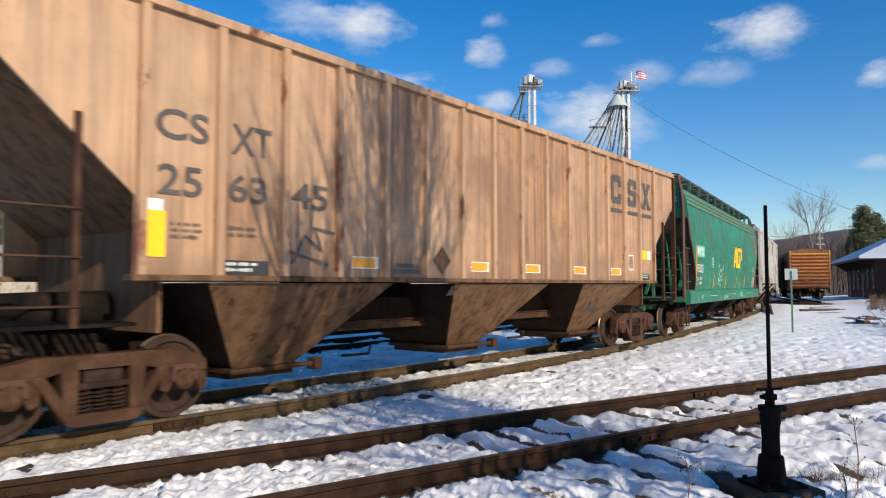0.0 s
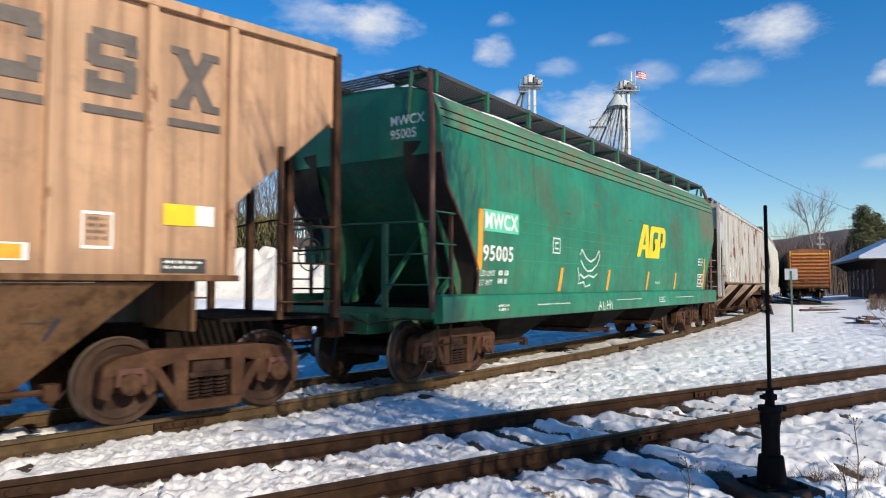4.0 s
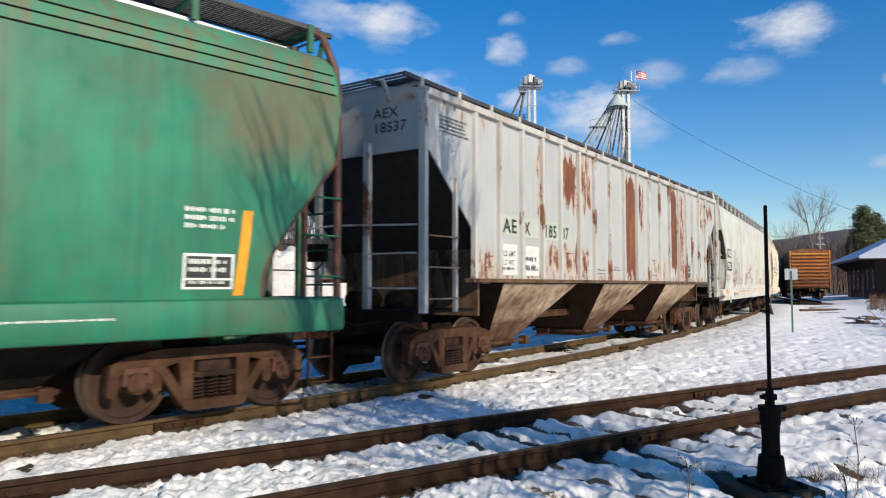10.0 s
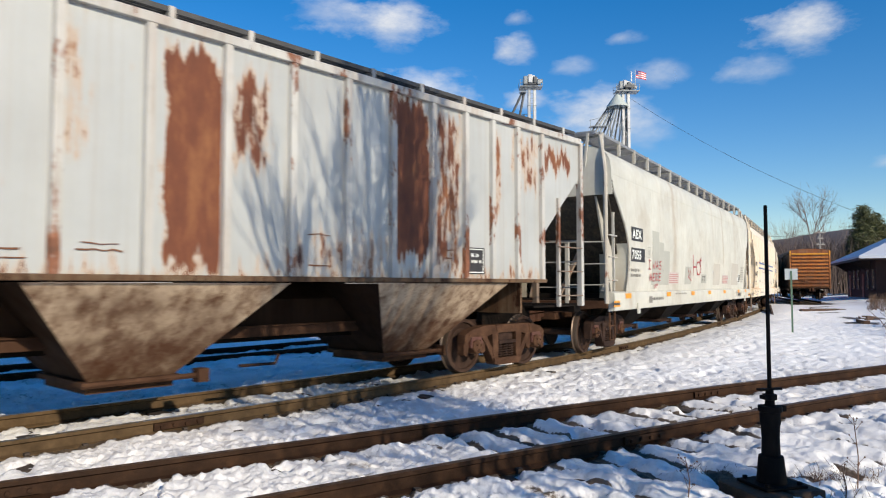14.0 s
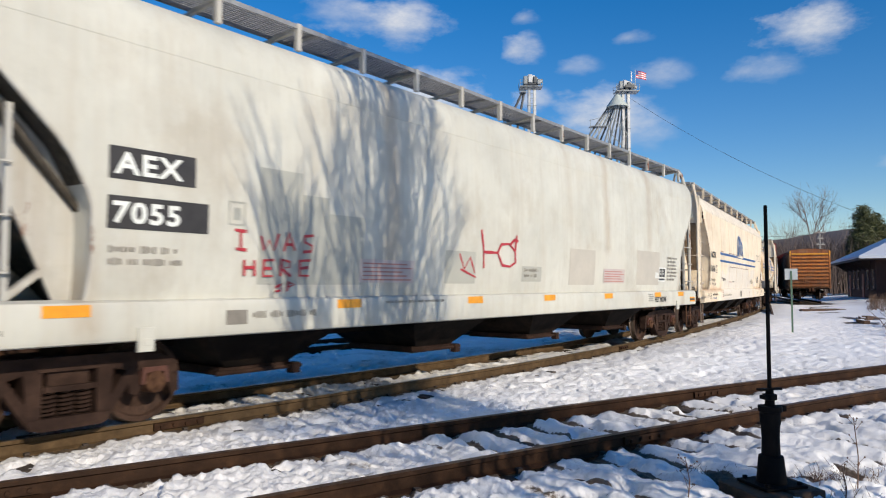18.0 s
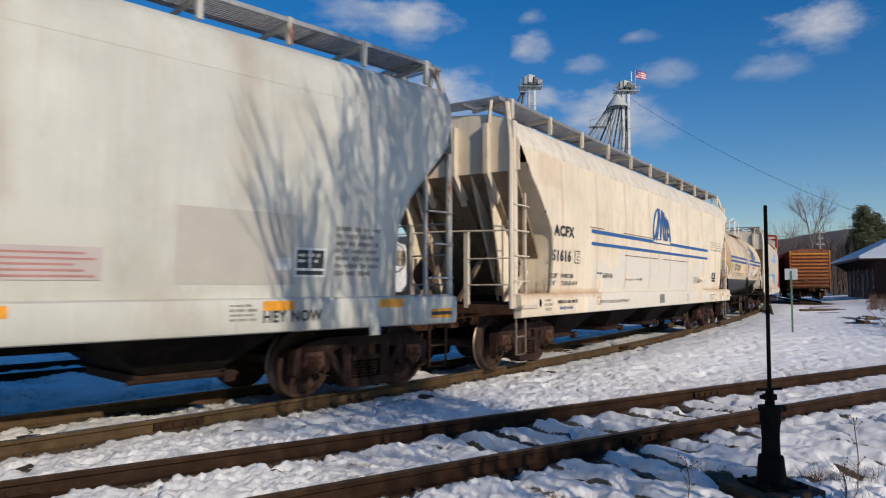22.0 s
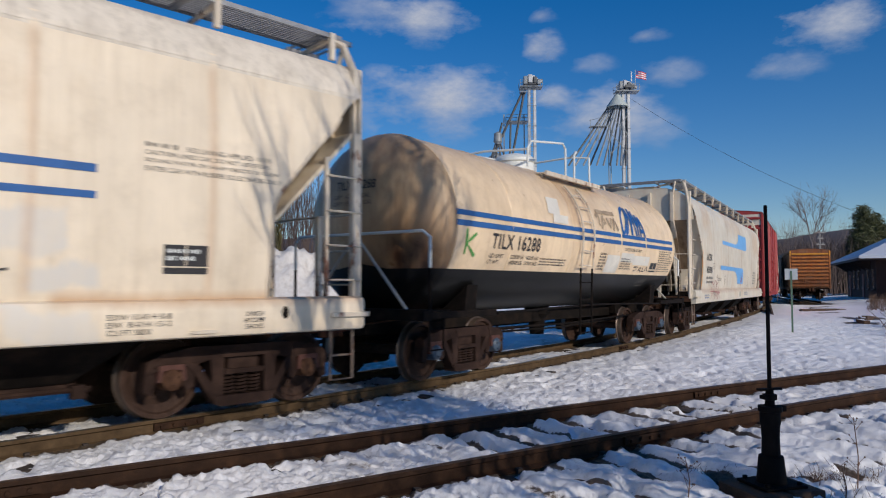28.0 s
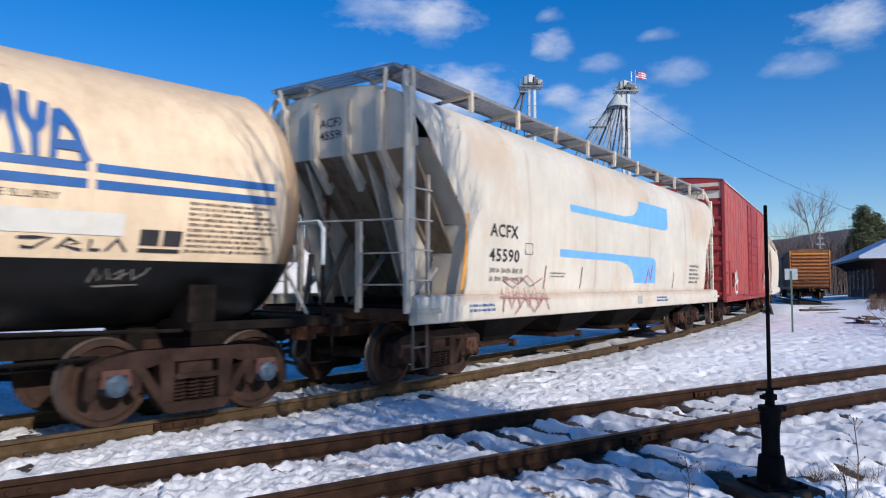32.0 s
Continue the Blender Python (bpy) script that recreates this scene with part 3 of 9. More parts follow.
def ground_z(x, y):
    x, y = np.asarray(x, float), np.asarray(y, float)
    r = np.hypot(x, y)
    close = 1 - smooth(40, 90, r)
    far_off = 1 - 0.88 * smooth(7.5, 11, r)
    z = -0.135 + 0.03 * (vnoise(x * 0.7, y * 0.7) - 0.5) + 0.036 * (vnoise(x * 2.1 + 7, y * 2.1) - 0.5) * far_off
    lump = vnoise(x * 5.2 + 3, y * 5.2 + 9)
    z = z + 0.062 * (lump - 0.5) * (0.45 + 0.9 * vnoise(x * 0.5 + 31, y * 0.5)) * close * far_off
    z = z + (0.045 - 0.028 * smooth(7, 11, r)) * (1 - 0.3 * switch_ties(x, y)) * (vnoise(x * 11, y * 11) - 0.5) * (1 - smooth(20, 40, r))
    # farther off the crust lies flat and bright, broken by small sharp pits
    holes = 0.022 * smooth(0.60, 0.74, vnoise(x * 4.1 + 21, y * 4.1 + 2)) + 0.015 * smooth(0.60, 0.72, vnoise(x * 9.3 + 2, y * 9.3 + 33))
    z = z - holes * smooth(7.5, 10, r) * (1 - smooth(38, 60, r))
    z = z + 0.014 * (np.abs(vnoise(x * 6.3 + 13, y * 6.3 + 4) - 0.5) * 2 - 0.5) * (1 - smooth(24, 50, r)) + (0.040 * (np.abs(vnoise(x * 27, y * 27) - 0.5) - 0.25) + 0.045 * (np.abs(vnoise(x * 13 + 5, y * 13) - 0.5) - 0.25) + 0.020 * (vnoise(x * 19 + 5, y * 19) - 0.5)) * (1 - smooth(12, 20, r)) * (np.abs(np.arctan2(x, y)) < 0.7) * (1 - 0.45 * switch_ties(x, y))
    # old footprints pressed into the crust
    pit = vnoise(x * 3.4 + 51, y * 3.4 + 17)
    z = z - 0.06 * smooth(0.74, 0.9, pit) * (1 - smooth(25, 50, r))
    # the far yard rises a little to the right of the main line
    side = x * math.sin(1.09) - (y - 7.5) * math.cos(1.09)
    z = z + 0.33 * smooth(22, 55, y) * smooth(3, 9, side)
    # trodden, thin snow round the switch
    z = z + switch_ties(x, y) * (0.026 - 0.060 * tie_phase(x, y) * (0.55 + 0.9 * vnoise(x * 1.6 + 9, y * 1.6)))
    # ploughed heap and the raised lot beyond the tracks
    left = smooth(4, -3, x)
    z = z + left * (0.9 * smooth(27, 36, y) + 2.1 * smooth(41, 46, y))
    # hills far off
    return z + 6 * smooth(400, 900, r) * vnoise(x * 0.0023 + 5, y * 0.0023)


def build_ground():
    ang = np.concatenate([np.arange(-40, 40, 0.15), np.arange(40, 320, 1.0)])
    rad = [0.0, 0.3, 0.4]
    while rad[-1] < 3000:
        r = rad[-1]
        rad.append(r * (1.010 if r < 4.6 else 1.0036 if r < 8 else 1.0055 if r < 16 else 1.010 if r < 40 else 1.02 if r < 75 else 1.07) + (0.05 if r < 4 else 0))
    rad = np.array(rad[1:])
    a, r = np.meshgrid(np.radians(ang), rad)
    x, y = r * np.sin(a), r * np.cos(a)
    z = ground_z(x, y)
    bare = np.zeros(x.shape)
    for line, s0, s1, wide in ((main_line, -30, 60, 0.30), (siding, -12, 30, 0.24)):
        d = near_line(x, y, line, s0, s1, 420)
        rail = np.abs(d - 0.7525)
        bare = np.maximum(bare, smooth(wide, 0.07, rail))
        bare = np.maximum(bare, 0.55 * smooth(0.95, 0.6, d) * vnoise(x * 1.3 + 8, y * 1.3))
        bare = np.maximum(bare, 0.32 * smooth(3.4, 1.0, d))
        z = np.where(rail < 0.11, np.minimum(z, -0.15), z)
    bare = np.maximum(bare, 1.25 * switch_ties(x, y) * smooth(0.60, 0.95, tie_phase(x, y)) * smooth(0.2, 0.5, vnoise(x * 1.6 + 9, y * 1.6)))
    # soil colour spread below the parked boxcar stands in for its shade
    bare = np.maximum(bare, smooth(2.1, 1.4, near_line(x, y, store_track, 19, 40, 120)))
    bare = np.maximum(bare, 0.9 * smooth(1.0, 0.7, np.hypot((x - 27.7) / 1.0, (y - 52.2) / 1.6)))
    for bx, by, wx, wy in ((24.4, 46.2, 1.2, 1.5), (22.6, 41.6, 0.7, 0.7), (20.3, 34.2, 0.9, 1.6), (17.9, 30.3, 0.8, 0.9)):
        bare = np.maximum(bare, 1.2 * smooth(1.1, 0.6, np.hypot((x - bx) / wx, (y - by) / wy) + 0.5 * (vnoise(x * 2.1, y * 2.1) - 0.5)))
    bare = np.maximum(bare, 0.75 * smooth(28, 31, x) * smooth(42, 50, y) * smooth(75, 66, y) * vnoise(x * 0.9 + 3, y * 0.9))
    # soiled, uneven snow between the running line and the back track
    behind = smooth(0.0, -2.5, x * math.sin(0.9) - (y - 10.5) * math.cos(0.9)) * (1 - smooth(30, 38, y))
    bare = np.maximum(bare, 0.5 * behind * smooth(0.48, 0.75, vnoise(x * 1.3 + 3, y * 1.3 + 8)))
    z = z + behind * (0.07 * (vnoise(x * 1.7, y * 1.7 + 40) - 0.5) + 0.05 * (vnoise(x * 4.3, y * 4.3) - 0.5))
    n, k = len(ang), len(rad)
    v = np.stack([x, y, z], -1).reshape(-1, 3)
    v = np.vstack([v, [[0, 0, float(ground_z(0.0, 0.0))]]])
    f = [(i * n + j, i * n + (j + 1) % n, (i + 1) * n + (j + 1) % n, (i + 1) * n + j) for i in range(k - 1) for j in range(n)]
    f += [(len(v) - 1, (j + 1) % n, j) for j in range(n)]
    me = bpy.data.meshes.new("ground")
    me.from_pydata(v.tolist(), [], f)
    me.materials.append(SNOW)
    me.attributes.new("bare", "FLOAT", "POINT").data.foreach_set("value", np.append(bare.reshape(-1), 0.0).astype(np.float32))
    me.shade_smooth()
    ob = tagged(new("ground", me), "trampled crusty snow over the rail yard", "snow", kind="structure")
    return ob


build_ground()


def snow_heap():
    """The ploughed bank between the yard and the raised lot."""
    xs, ys = np.linspace(-46, 3, 240), np.linspace(36, 47, 60)
    x, y = np.meshgrid(xs, ys)
    ends = smooth(3, -2, x)
    h = (2.35 + 0.9 * (vnoise(x * 0.33, y * 0.33) - 0.5) + 1.1 * (vnoise(x * 1.1, y * 1.1) - 0.5) + 0.5 * (np.abs(vnoise(x * 1.7, y * 1.7) - 0.5) * 2 - 0.5) + 0.35 * (vnoise(x * 3.6, y * 3.6) - 0.5)) * smooth(36.6, 39.8, y) * smooth(46.5, 42.5, y) * ends
    z = ground_z(x, y) - 0.25 + h
    m = Mesh()
    m.grid(np.stack([x, y, z], -1).tolist())
    solid("snow_bank", m, DIRTY_SNOW, "dirty ploughed snow bank beyond the tracks", "snow bank", kind="structure", smooth=80)


snow_heap()

# ---------------------------------------------------------------- rails and ties
RAIL_SECTION = [(-0.035, 0.0), (0.035, 0.0), (0.036, -0.035), (0.010, -0.05), (0.010, -0.135), (0.07, -0.155), (0.07, -0.17), (-0.07, -0.17), (-0.07, -0.155), (-0.010, -0.135), (-0.010, -0.05), (-0.036, -0.035)]


def rail_mesh(line, off, s0, s1, ds, z=0.0):
    m = Mesh()
    n = len(RAIL_SECTION)
    k = max(2, int((s1 - s0) / ds))
    vs = []
    for i in range(k + 1):
        x, y, th = line(s0 + (s1 - s0) * i / k, off)
        vs += [(x + u * math.sin(th), y - u * math.cos(th), z + w) for u, w in RAIL_SECTION]
    fs, ms = [], []
    for i in range(k):
        for j in range(n):
            fs.append((i * n + j, i * n + (j + 1) % n, (i + 1) * n + (j + 1) % n, (i + 1) * n + j))
            ms.append(1 if j == 0 else 0)
    fs += [tuple(range(n)), tuple(k * n + j for j in range(n - 1, -1, -1))]
    m.v, m.f, m.m = vs, fs, ms + [0, 0]
    return m


def build_track(name, label, line, s0, s1, z=0.0, tie_range=None, top=RAIL_TOP, web=RAIL, ds=0.6, tie_z=-0.155):
    tr = thing(name, label, "railway track", kind="structure")
    for off in (0.7525, -0.7525):
        part("rail", rail_mesh(line, off, s0, s1, ds, z), [web, top], tr)
    if tie_range:
        me = Mesh().box(-0.115, 0.115, -1.3, 1.3, -0.17, 0).data("tie", TIE)
        a, b = tie_range
        for i in range(int((b - a) / 0.54)):
            s = a + i * 0.54 + random.uniform(-0.03, 0.03)
            x, y, th = line(s, random.uniform(-0.06, 0.06))
            t = part("tie", me, None, tr)
            t.matrix_basis = pose(x, y, z + tie_z + random.uniform(-0.012, 0.012), 0, 0, math.degrees(th) + random.uniform(-1.5, 1.5))
    return tr


build_track("main_track", "running rails with bright worn heads in snow", main_line, -60, 150, tie_range=(-6, 40), tie_z=-0.182, web=RAIL_SUNLIT)
SIDING = build_track("siding_track", "rusty siding rails on snow-covered wooden ties", siding, -14, 45, tie_range=(-7, 16), top=RAIL_DULL, tie_z=-0.19)
build_track("back_track", "rusty yard track in the shade behind the train", back_track, -15, 60, z=-0.03, top=RAIL_DULL)
build_track("storage_track", "snowy storage track under the orange boxcar", store_track, 18, 60, z=0.12, top=RAIL_DULL)

# rail joints, plates and spikes on the near rails
FITTINGS = Mesh().box(-0.3, 0.3, -0.012, 0.012, -0.12, -0.045)
for _k in range(4):
    FITTINGS.lathe([(0.0, -0.03), (0.02, -0.03), (0.02, 0.0)], 6, "y", (-0.22 + _k * 0.147, -0.005, -0.085))
JOINT = FITTINGS.data("joint_bar", RAIL)
SPIKE = Mesh().box(-0.02, 0.02, -0.015, 0.015, -0.17, -0.13).box(-0.025, 0.025, -0.03, 0.02, -0.145, -0.125).data("spike", TIE)
for line, offs, spots in ((main_line, 0.7525, (2.2, 14.6, 27.5)), (siding, 0.7525, (2.0, 8.6)), (siding, -0.7525, (-3.6, 5.2))):
    trk = bpy.data.objects["main_track" if line is main_line else "siding_track"]
    for s in spots:
        x, y, th = line(s, offs + 0.03)
        part("joint_bar", JOINT, None, trk).matrix_basis = pose(x, y, 0, 0, 0, math.degrees(th))
for i in range(60):
    line, s0 = (siding, -3) if i < 30 else (main_line, -1)
    trk = SIDING if i < 30 else bpy.data.objects["main_track"]
    x, y, th = line(s0 + (i % 30) * 0.54, 0.7525 + 0.085)
    part("spike", SPIKE, None, trk).matrix_basis = pose(x, y, 0, 0, 0, math.degrees(th) + random.uniform(-8, 8))

# ---------------------------------------------------------------- trucks
WHEEL_R = 0.457


def wheelset_mesh():
    m = Mesh()
    m.lathe([(0.08, -1.14), (0.08, 1.14)], 12)
    m.lathe([(0.0, -1.14), (0.08, -1.14)], 12)
    m.lathe([(0.08, 1.14), (0.0, 1.14)], 12)
    for s in (-1, 1):
        m.slot = 0
        m.lathe([(0.08, s * 0.82), (0.15, s * 0.82), (0.16, s * 0.79), (0.30, s * 0.755), (0.385, s * 0.785)], 40)
        m.lathe([(0.385, s * 0.70), (0.28, s * 0.70), (0.15, s * 0.68), (0.08, s * 0.68)], 40)
        m.slot = 1
        m.lathe([(0.452, s * 0.825), (0.457, s * 0.81), (0.462, s * 0.725), (0.484, s * 0.705)], 40)
        m.slot = 0
        m.lathe([(0.385, s * 0.785), (0.40, s * 0.825), (0.452, s * 0.825)], 40)
        m.lathe([(0.484, s * 0.705), (0.48, s * 0.69), (0.40, s * 0.685), (0.385, s * 0.70)], 40)
        for k in range(3):
            a = k * 2.1
            m.box(0.21 * math.cos(a) - 0.02, 0.21 * math.cos(a) + 0.02, s * 0.775 - 0.012, s * 0.775 + 0.02, 0.21 * math.sin(a) - 0.02, 0.21 * math.sin(a) + 0.02)
    return m.data("wheelset", [WHEEL, RIM])


def side_frame_mesh(mat):
    m = Mesh()
    w = 0.085
    for s in (-1, 1):
        m.prism([(0, 0.80), (0.62 * s, 0.80), (1.0 * s, 0.74), (1.16 * s, 0.66), (1.18 * s, 0.52), (1.04 * s, 0.56), (0.70 * s, 0.62), (0, 0.69)], -w, w)
        m.prism([(1.18 * s, 0.54), (1.19 * s, 0.34), (1.10 * s, 0.30), (1.06 * s, 0.42), (1.06 * s, 0.58)], -w * 0.8, w * 0.8)
        m.prism([(0.72 * s, 0.60), (0.60 * s, 0.62), (0.62 * s, 0.36), (0.70 * s, 0.32), (0.76 * s, 0.42)], -w * 0.8, w * 0.8)
        m.prism([(0.74 * s, 0.62), (0.62 * s, 0.50), (0.40 * s, 0.17), (0.30 * s, 0.14), (0.30 * s, 0.24), (0.36 * s, 0.30), (0.60 * s, 0.64)], -w, w)
        m.prism([(0.27 * s, 0.72), (0.36 * s, 0.72), (0.37 * s, 0.25), (0.28 * s, 0.22)], -w * 0.9, w * 0.9)
        m.prism([(0.34 * s, 0.70), (0.62 * s, 0.70), (0.66 * s, 0.62), (0.60 * s, 0.60), (0.36 * s, 0.66)], -w * 0.9, w * 0.9)
        m.prism([(0.26 * s, 0.72), (0.44 * s, 0.72), (0.42 * s, 0.5), (0.40 * s, 0.22), (0.27 * s, 0.20)], -w * 1.05, w * 1.05)
        m.prism([(0.66 * s, 0.80), (1.02 * s, 0.73), (1.10 * s, 0.60), (0.72 * s, 0.60)], -w * 1.1, w * 1.1)
    m.prism([(-0.34, 0.80), (0.34, 0.80), (0.30, 0.66), (-0.30, 0.66)], -w * 1.15, w * 1.15)
    m.prism([(-0.40, 0.22), (0.40, 0.22), (0.38, 0.13), (0.30, 0.10), (-0.30, 0.10), (-0.38, 0.13)], -w * 1.25, w * 1.25)
    return m.data("side_frame", mat)


def spring_mesh():
    m = Mesh()
    for cx in (-0.17, 0.0, 0.17):
        pts = [(cx + 0.066 * math.cos(a * 0.9), 0.066 * math.sin(a * 0.9), 0.22 + 0.25 * a / 42) for a in range(0, 43)]
        m.tube(pts, 0.016, 5)
    m.box(-0.25, 0.25, -0.1, 0.1, 0.465, 0.52)
    return m.data("spring_nest", TRUCK)


def bearing_mesh(mat):
    m = Mesh()
    m.lathe([(0.0, -0.16), (0.06, -0.165), (0.09, -0.15), (0.115, -0.13), (0.125, -0.05), (0.125, 0.10)], 18)
    for k in range(3):
        a = k * 2.094 + 0.4
        m.lathe([(0.0, -0.18), (0.02, -0.18), (0.02, -0.15)], 6, "y", (0.06 * math.cos(a), 0, 0.06 * math.sin(a)))
    return m.data("bearing_cap", mat)


WHEELSET = wheelset_mesh()
FRAME = {"dark": side_frame_mesh(TRUCK), "light": side_frame_mesh(TRUCK_LIGHT)}
SPRINGS = spring_mesh()
CAPS = {"rust": bearing_mesh(TRUCK_LIGHT), "blue": bearing_mesh(CAP_BLUE)}
ADAPTER = Mesh().prism([(-0.14, 0.60), (0.14, 0.60), (0.16, 0.42), (0.12, 0.42), (0.10, 0.54), (-0.10, 0.54), (-0.12, 0.42), (-0.16, 0.42)], -0.11, 0.09).data("bearing_adapter", CAP_RED)
BOLSTER = Mesh().box(-0.2, 0.2, -1.05, 1.05, 0.50, 0.68).box(-0.3, 0.3, -0.90, -0.86, 0.2, 0.6).box(-0.3, 0.3, 0.86, 0.90, 0.2, 0.6).box(-0.3, 0.3, -0.35, 0.35, 0.66, 0.86).beam((-0.35, -0.6, 0.42), (-0.35, 0.6, 0.42), 0.12, 0.16).beam((0.35, -0.6, 0.42), (0.35, 0.6, 0.42), 0.12, 0.16).tube([(-0.9, 0.3, 0.55), (0.9, 0.3, 0.45)], 0.03).data("truck", TRUCK)
SHOE = Mesh().prism([(0.0, 0.66), (0.06, 0.62), (0.08, 0.46), (0.05, 0.32), (0.0, 0.28), (0.03, 0.46)], -0.05, 0.05).data("brake_shoe", TRUCK)
WHEELSETS = []


def add_truck(car, x, tone="dark", caps="rust"):
    t = part("truck", BOLSTER, None, car, "rusty cast steel freight truck")
    t.matrix_basis = pose(x, 0, 0)
    for s in (-1, 1):
        f = part("side_frame", FRAME[tone], None, t)
        f.matrix_basis = pose(0, s * 1.0, 0)
        part("spring_nest", SPRINGS, None, t).matrix_basis = pose(0, s * 1.0, 0)
        for e in (-1, 1):
            c = part("bearing_cap", CAPS[caps], None, t, "blue bearing end cap" if caps == "blue" else "")
            c.matrix_basis = pose(e * 0.889, s * 1.0, WHEEL_R, 0, 0, 0 if s < 0 else 180)
            part("bearing_adapter", ADAPTER, None, t).matrix_basis = pose(e * 0.889, s * 1.0, 0.02, 0, 0, 0 if s < 0 else 180)
            part("brake_shoe", SHOE, None, t).matrix_basis = pose(e * 0.36, s * 0.76, 0, 0, 0, 0 if e > 0 else 180)
    for e in (-1, 1):
        w = part("wheelset", WHEELSET, None, t)
        w.matrix_basis = pose(e * 0.889, 0, WHEEL_R)
        WHEELSETS.append((w, e * 0.889))


# ---------------------------------------------------------------- lettering and decals
def flat(z):
    return 1.58


def letters(car, text, x0, x1, z0, z1, material, prof, label="", bold=0.0, end=None):
    """Stencilled characters between x0 and x1, z0 and z1, laid on the near side (or on the end wall at x = end)."""
    cu = bpy.data.curves.new("lettering", "FONT")
    cu.body, cu.size, cu.resolution_u, cu.offset = text, 1.0, 3, bold
    cu.space_character = 1.12 if bold >= 0.02 else 1.0
    tmp = bpy.data.objects.new("lettering", cu)
    scene.collection.objects.link(tmp)
    bpy.context.view_layer.update()
    me = bpy.data.meshes.new_from_object(tmp.evaluated_get(bpy.context.evaluated_depsgraph_get()))
    bpy.data.objects.remove(tmp)
    co = np.array([v.co[:] for v in me.vertices])
    lo, hi = co.min(0), co.max(0)
    u = (co[:, 0] - lo[0]) / max(hi[0] - lo[0], 1e-6)
    w = (co[:, 1] - lo[1]) / max(hi[1] - lo[1], 1e-6)
    for v, a, b in zip(me.vertices, u, w):
        z = z0 + b * (z1 - z0)
        if end is None:
            v.co = (x0 + a * (x1 - x0), -prof(z) - 0.009, z)
        else:
            y = x1 - a * (x1 - x0)
            v.co = (end(y, z) if callable(end) else end, y, z)
    me.materials.clear()
    me.materials.append(material)
    return part("lettering", me, None, car, label or "stencilled characters")


def decal(car, name, quads, material, prof, label="", lift=0.006):
    """Painted bars: each (x0, x1, z0, z1) laid on the near side in narrow strips that follow its curve."""
    m = Mesh()
    for q in quads:
        x0, x1, z0, z1 = q[:4]
        sl = q[4] if len(q) > 4 else 0.0
        if name == "emblem":
            lift += 0.0012
        k = max(1, int((z1 - z0) / 0.12))
        rows = []
        for i in range(k + 1):
            z = z0 + (z1 - z0) * i / k
            o = sl * i / k
            rows.append([(x0 + o, -prof(z) - lift, z), (x1 + o, -prof(z) - lift, z)])
        m.grid(rows)
    ob = part(name, m, material, car, label)
    return tagged(ob, kind="stuff") if name == "fine_print" else ob


def scrawl(car, lines, material, prof, width=0.05, label="", name="graffiti"):
    """Sprayed strokes through the given (x, z) places, each a ribbon of its own."""
    for k, pts in enumerate(lines):
        p = [Vector(q) for q in pts]
        fine = [p[0]]
        for a, b in zip(p, p[1:]):
            n = max(1, int((b - a).length / 0.12))
            fine += [a.lerp(b, (i + 1) / n) for i in range(n)]
        row = []
        for i, q in enumerate(fine):
            d = (fine[min(i + 1, len(fine) - 1)] - fine[max(i - 1, 0)]).normalized()
            w = width * (0.5 + 0.12 * math.sin(i * 1.7))
            a, b = q + Vector((-d.y, d.x)) * w, q - Vector((-d.y, d.x)) * w
            row.append([(a.x, -prof(a.y) - 0.010 - 0.0015 * k, a.y), (b.x, -prof(b.y) - 0.010 - 0.0015 * k, b.y)])
        part(name, Mesh().grid(row), material, car, label)


def small_print(x0, x1, z0, z1, lines, seed=1):
    """Bars in place of writing too small to read."""
    rnd = random.Random(seed)
    out = []
    h = (z1 - z0) / lines
    for i in range(lines):
        x = x0
        end = x1 - rnd.uniform(0, 0.25) * (x1 - x0)
        tall = min(0.62 * h, 0.085)
        top = z1 - i * h
        while x < end:
            for k in range(rnd.randint(2, 7)):
                w = tall * rnd.uniform(0.3, 0.55)
                if x + w > end:
                    break
                low = rnd.choice((0.0, 0.0, 0.35, 0.2))
                out.append((x, x + w, top - tall * (1 - low * 0.5), top - tall * low * 0.6))
                x += w + tall * 0.22
            x += tall * 0.6
    return out


# ---------------------------------------------------------------- fittings shared by the cars
def rungs(car, name, x0, x1, y, zs, mat, r=0.012, out=0.05):
    s = 1 if y > 0 else -1
    for z in zs:
        m = Mesh().tube([(x0, y, z), (x0, y + s * out, z), (x1, y + s * out, z), (x1, y, z)], r, 5)
        part(name, m, mat, car)


def couplers(car, half, over=0.75, rear=0.0):
    for s in (-1, 1):
        if s > 0 and rear:
            half, over = half + rear, over - 0.16
        m = Mesh().box(min(s * (half - 0.3), s * (half + over - 0.35)), max(s * (half - 0.3), s * (half + over - 0.35)), -0.08, 0.08, 0.79, 0.94)
        m.prism([(s * (half + over - 0.36), -0.12), (s * (half + over - 0.05), -0.19), (s * (half + over + 0.02), -0.05), (s * (half + over - 0.10), 0.02), (s * (half + over - 0.02), 0.16), (s * (half + over - 0.3), 0.15)], 0.72, 1.0, "z")
        part("coupler", m, COUPLER, car, "rusty knuckle coupler", bevel=0.015)
        h = Mesh().tube([(s * (half - 0.1), 0.35, 0.85), (s * (half + 0.12), 0.3, 0.66), (s * (half + 0.28), 0.2, 0.44), (s * (half + 0.52), 0.06, 0.36), (s * (half + over), 0.02, 0.50)], 0.028, 7)
        part("brake_hose", h, HOSE, car)
        part("uncoupling_lever", Mesh().tube([(s * (half + 0.03), -1.45, 1.02), (s * (half + 0.06), -0.9, 0.98), (s * (half + 0.12), -0.35, 0.9), (s * (half + 0.14), 0.0, 1.02)], 0.014, 5), TRUCK_LIGHT, car)


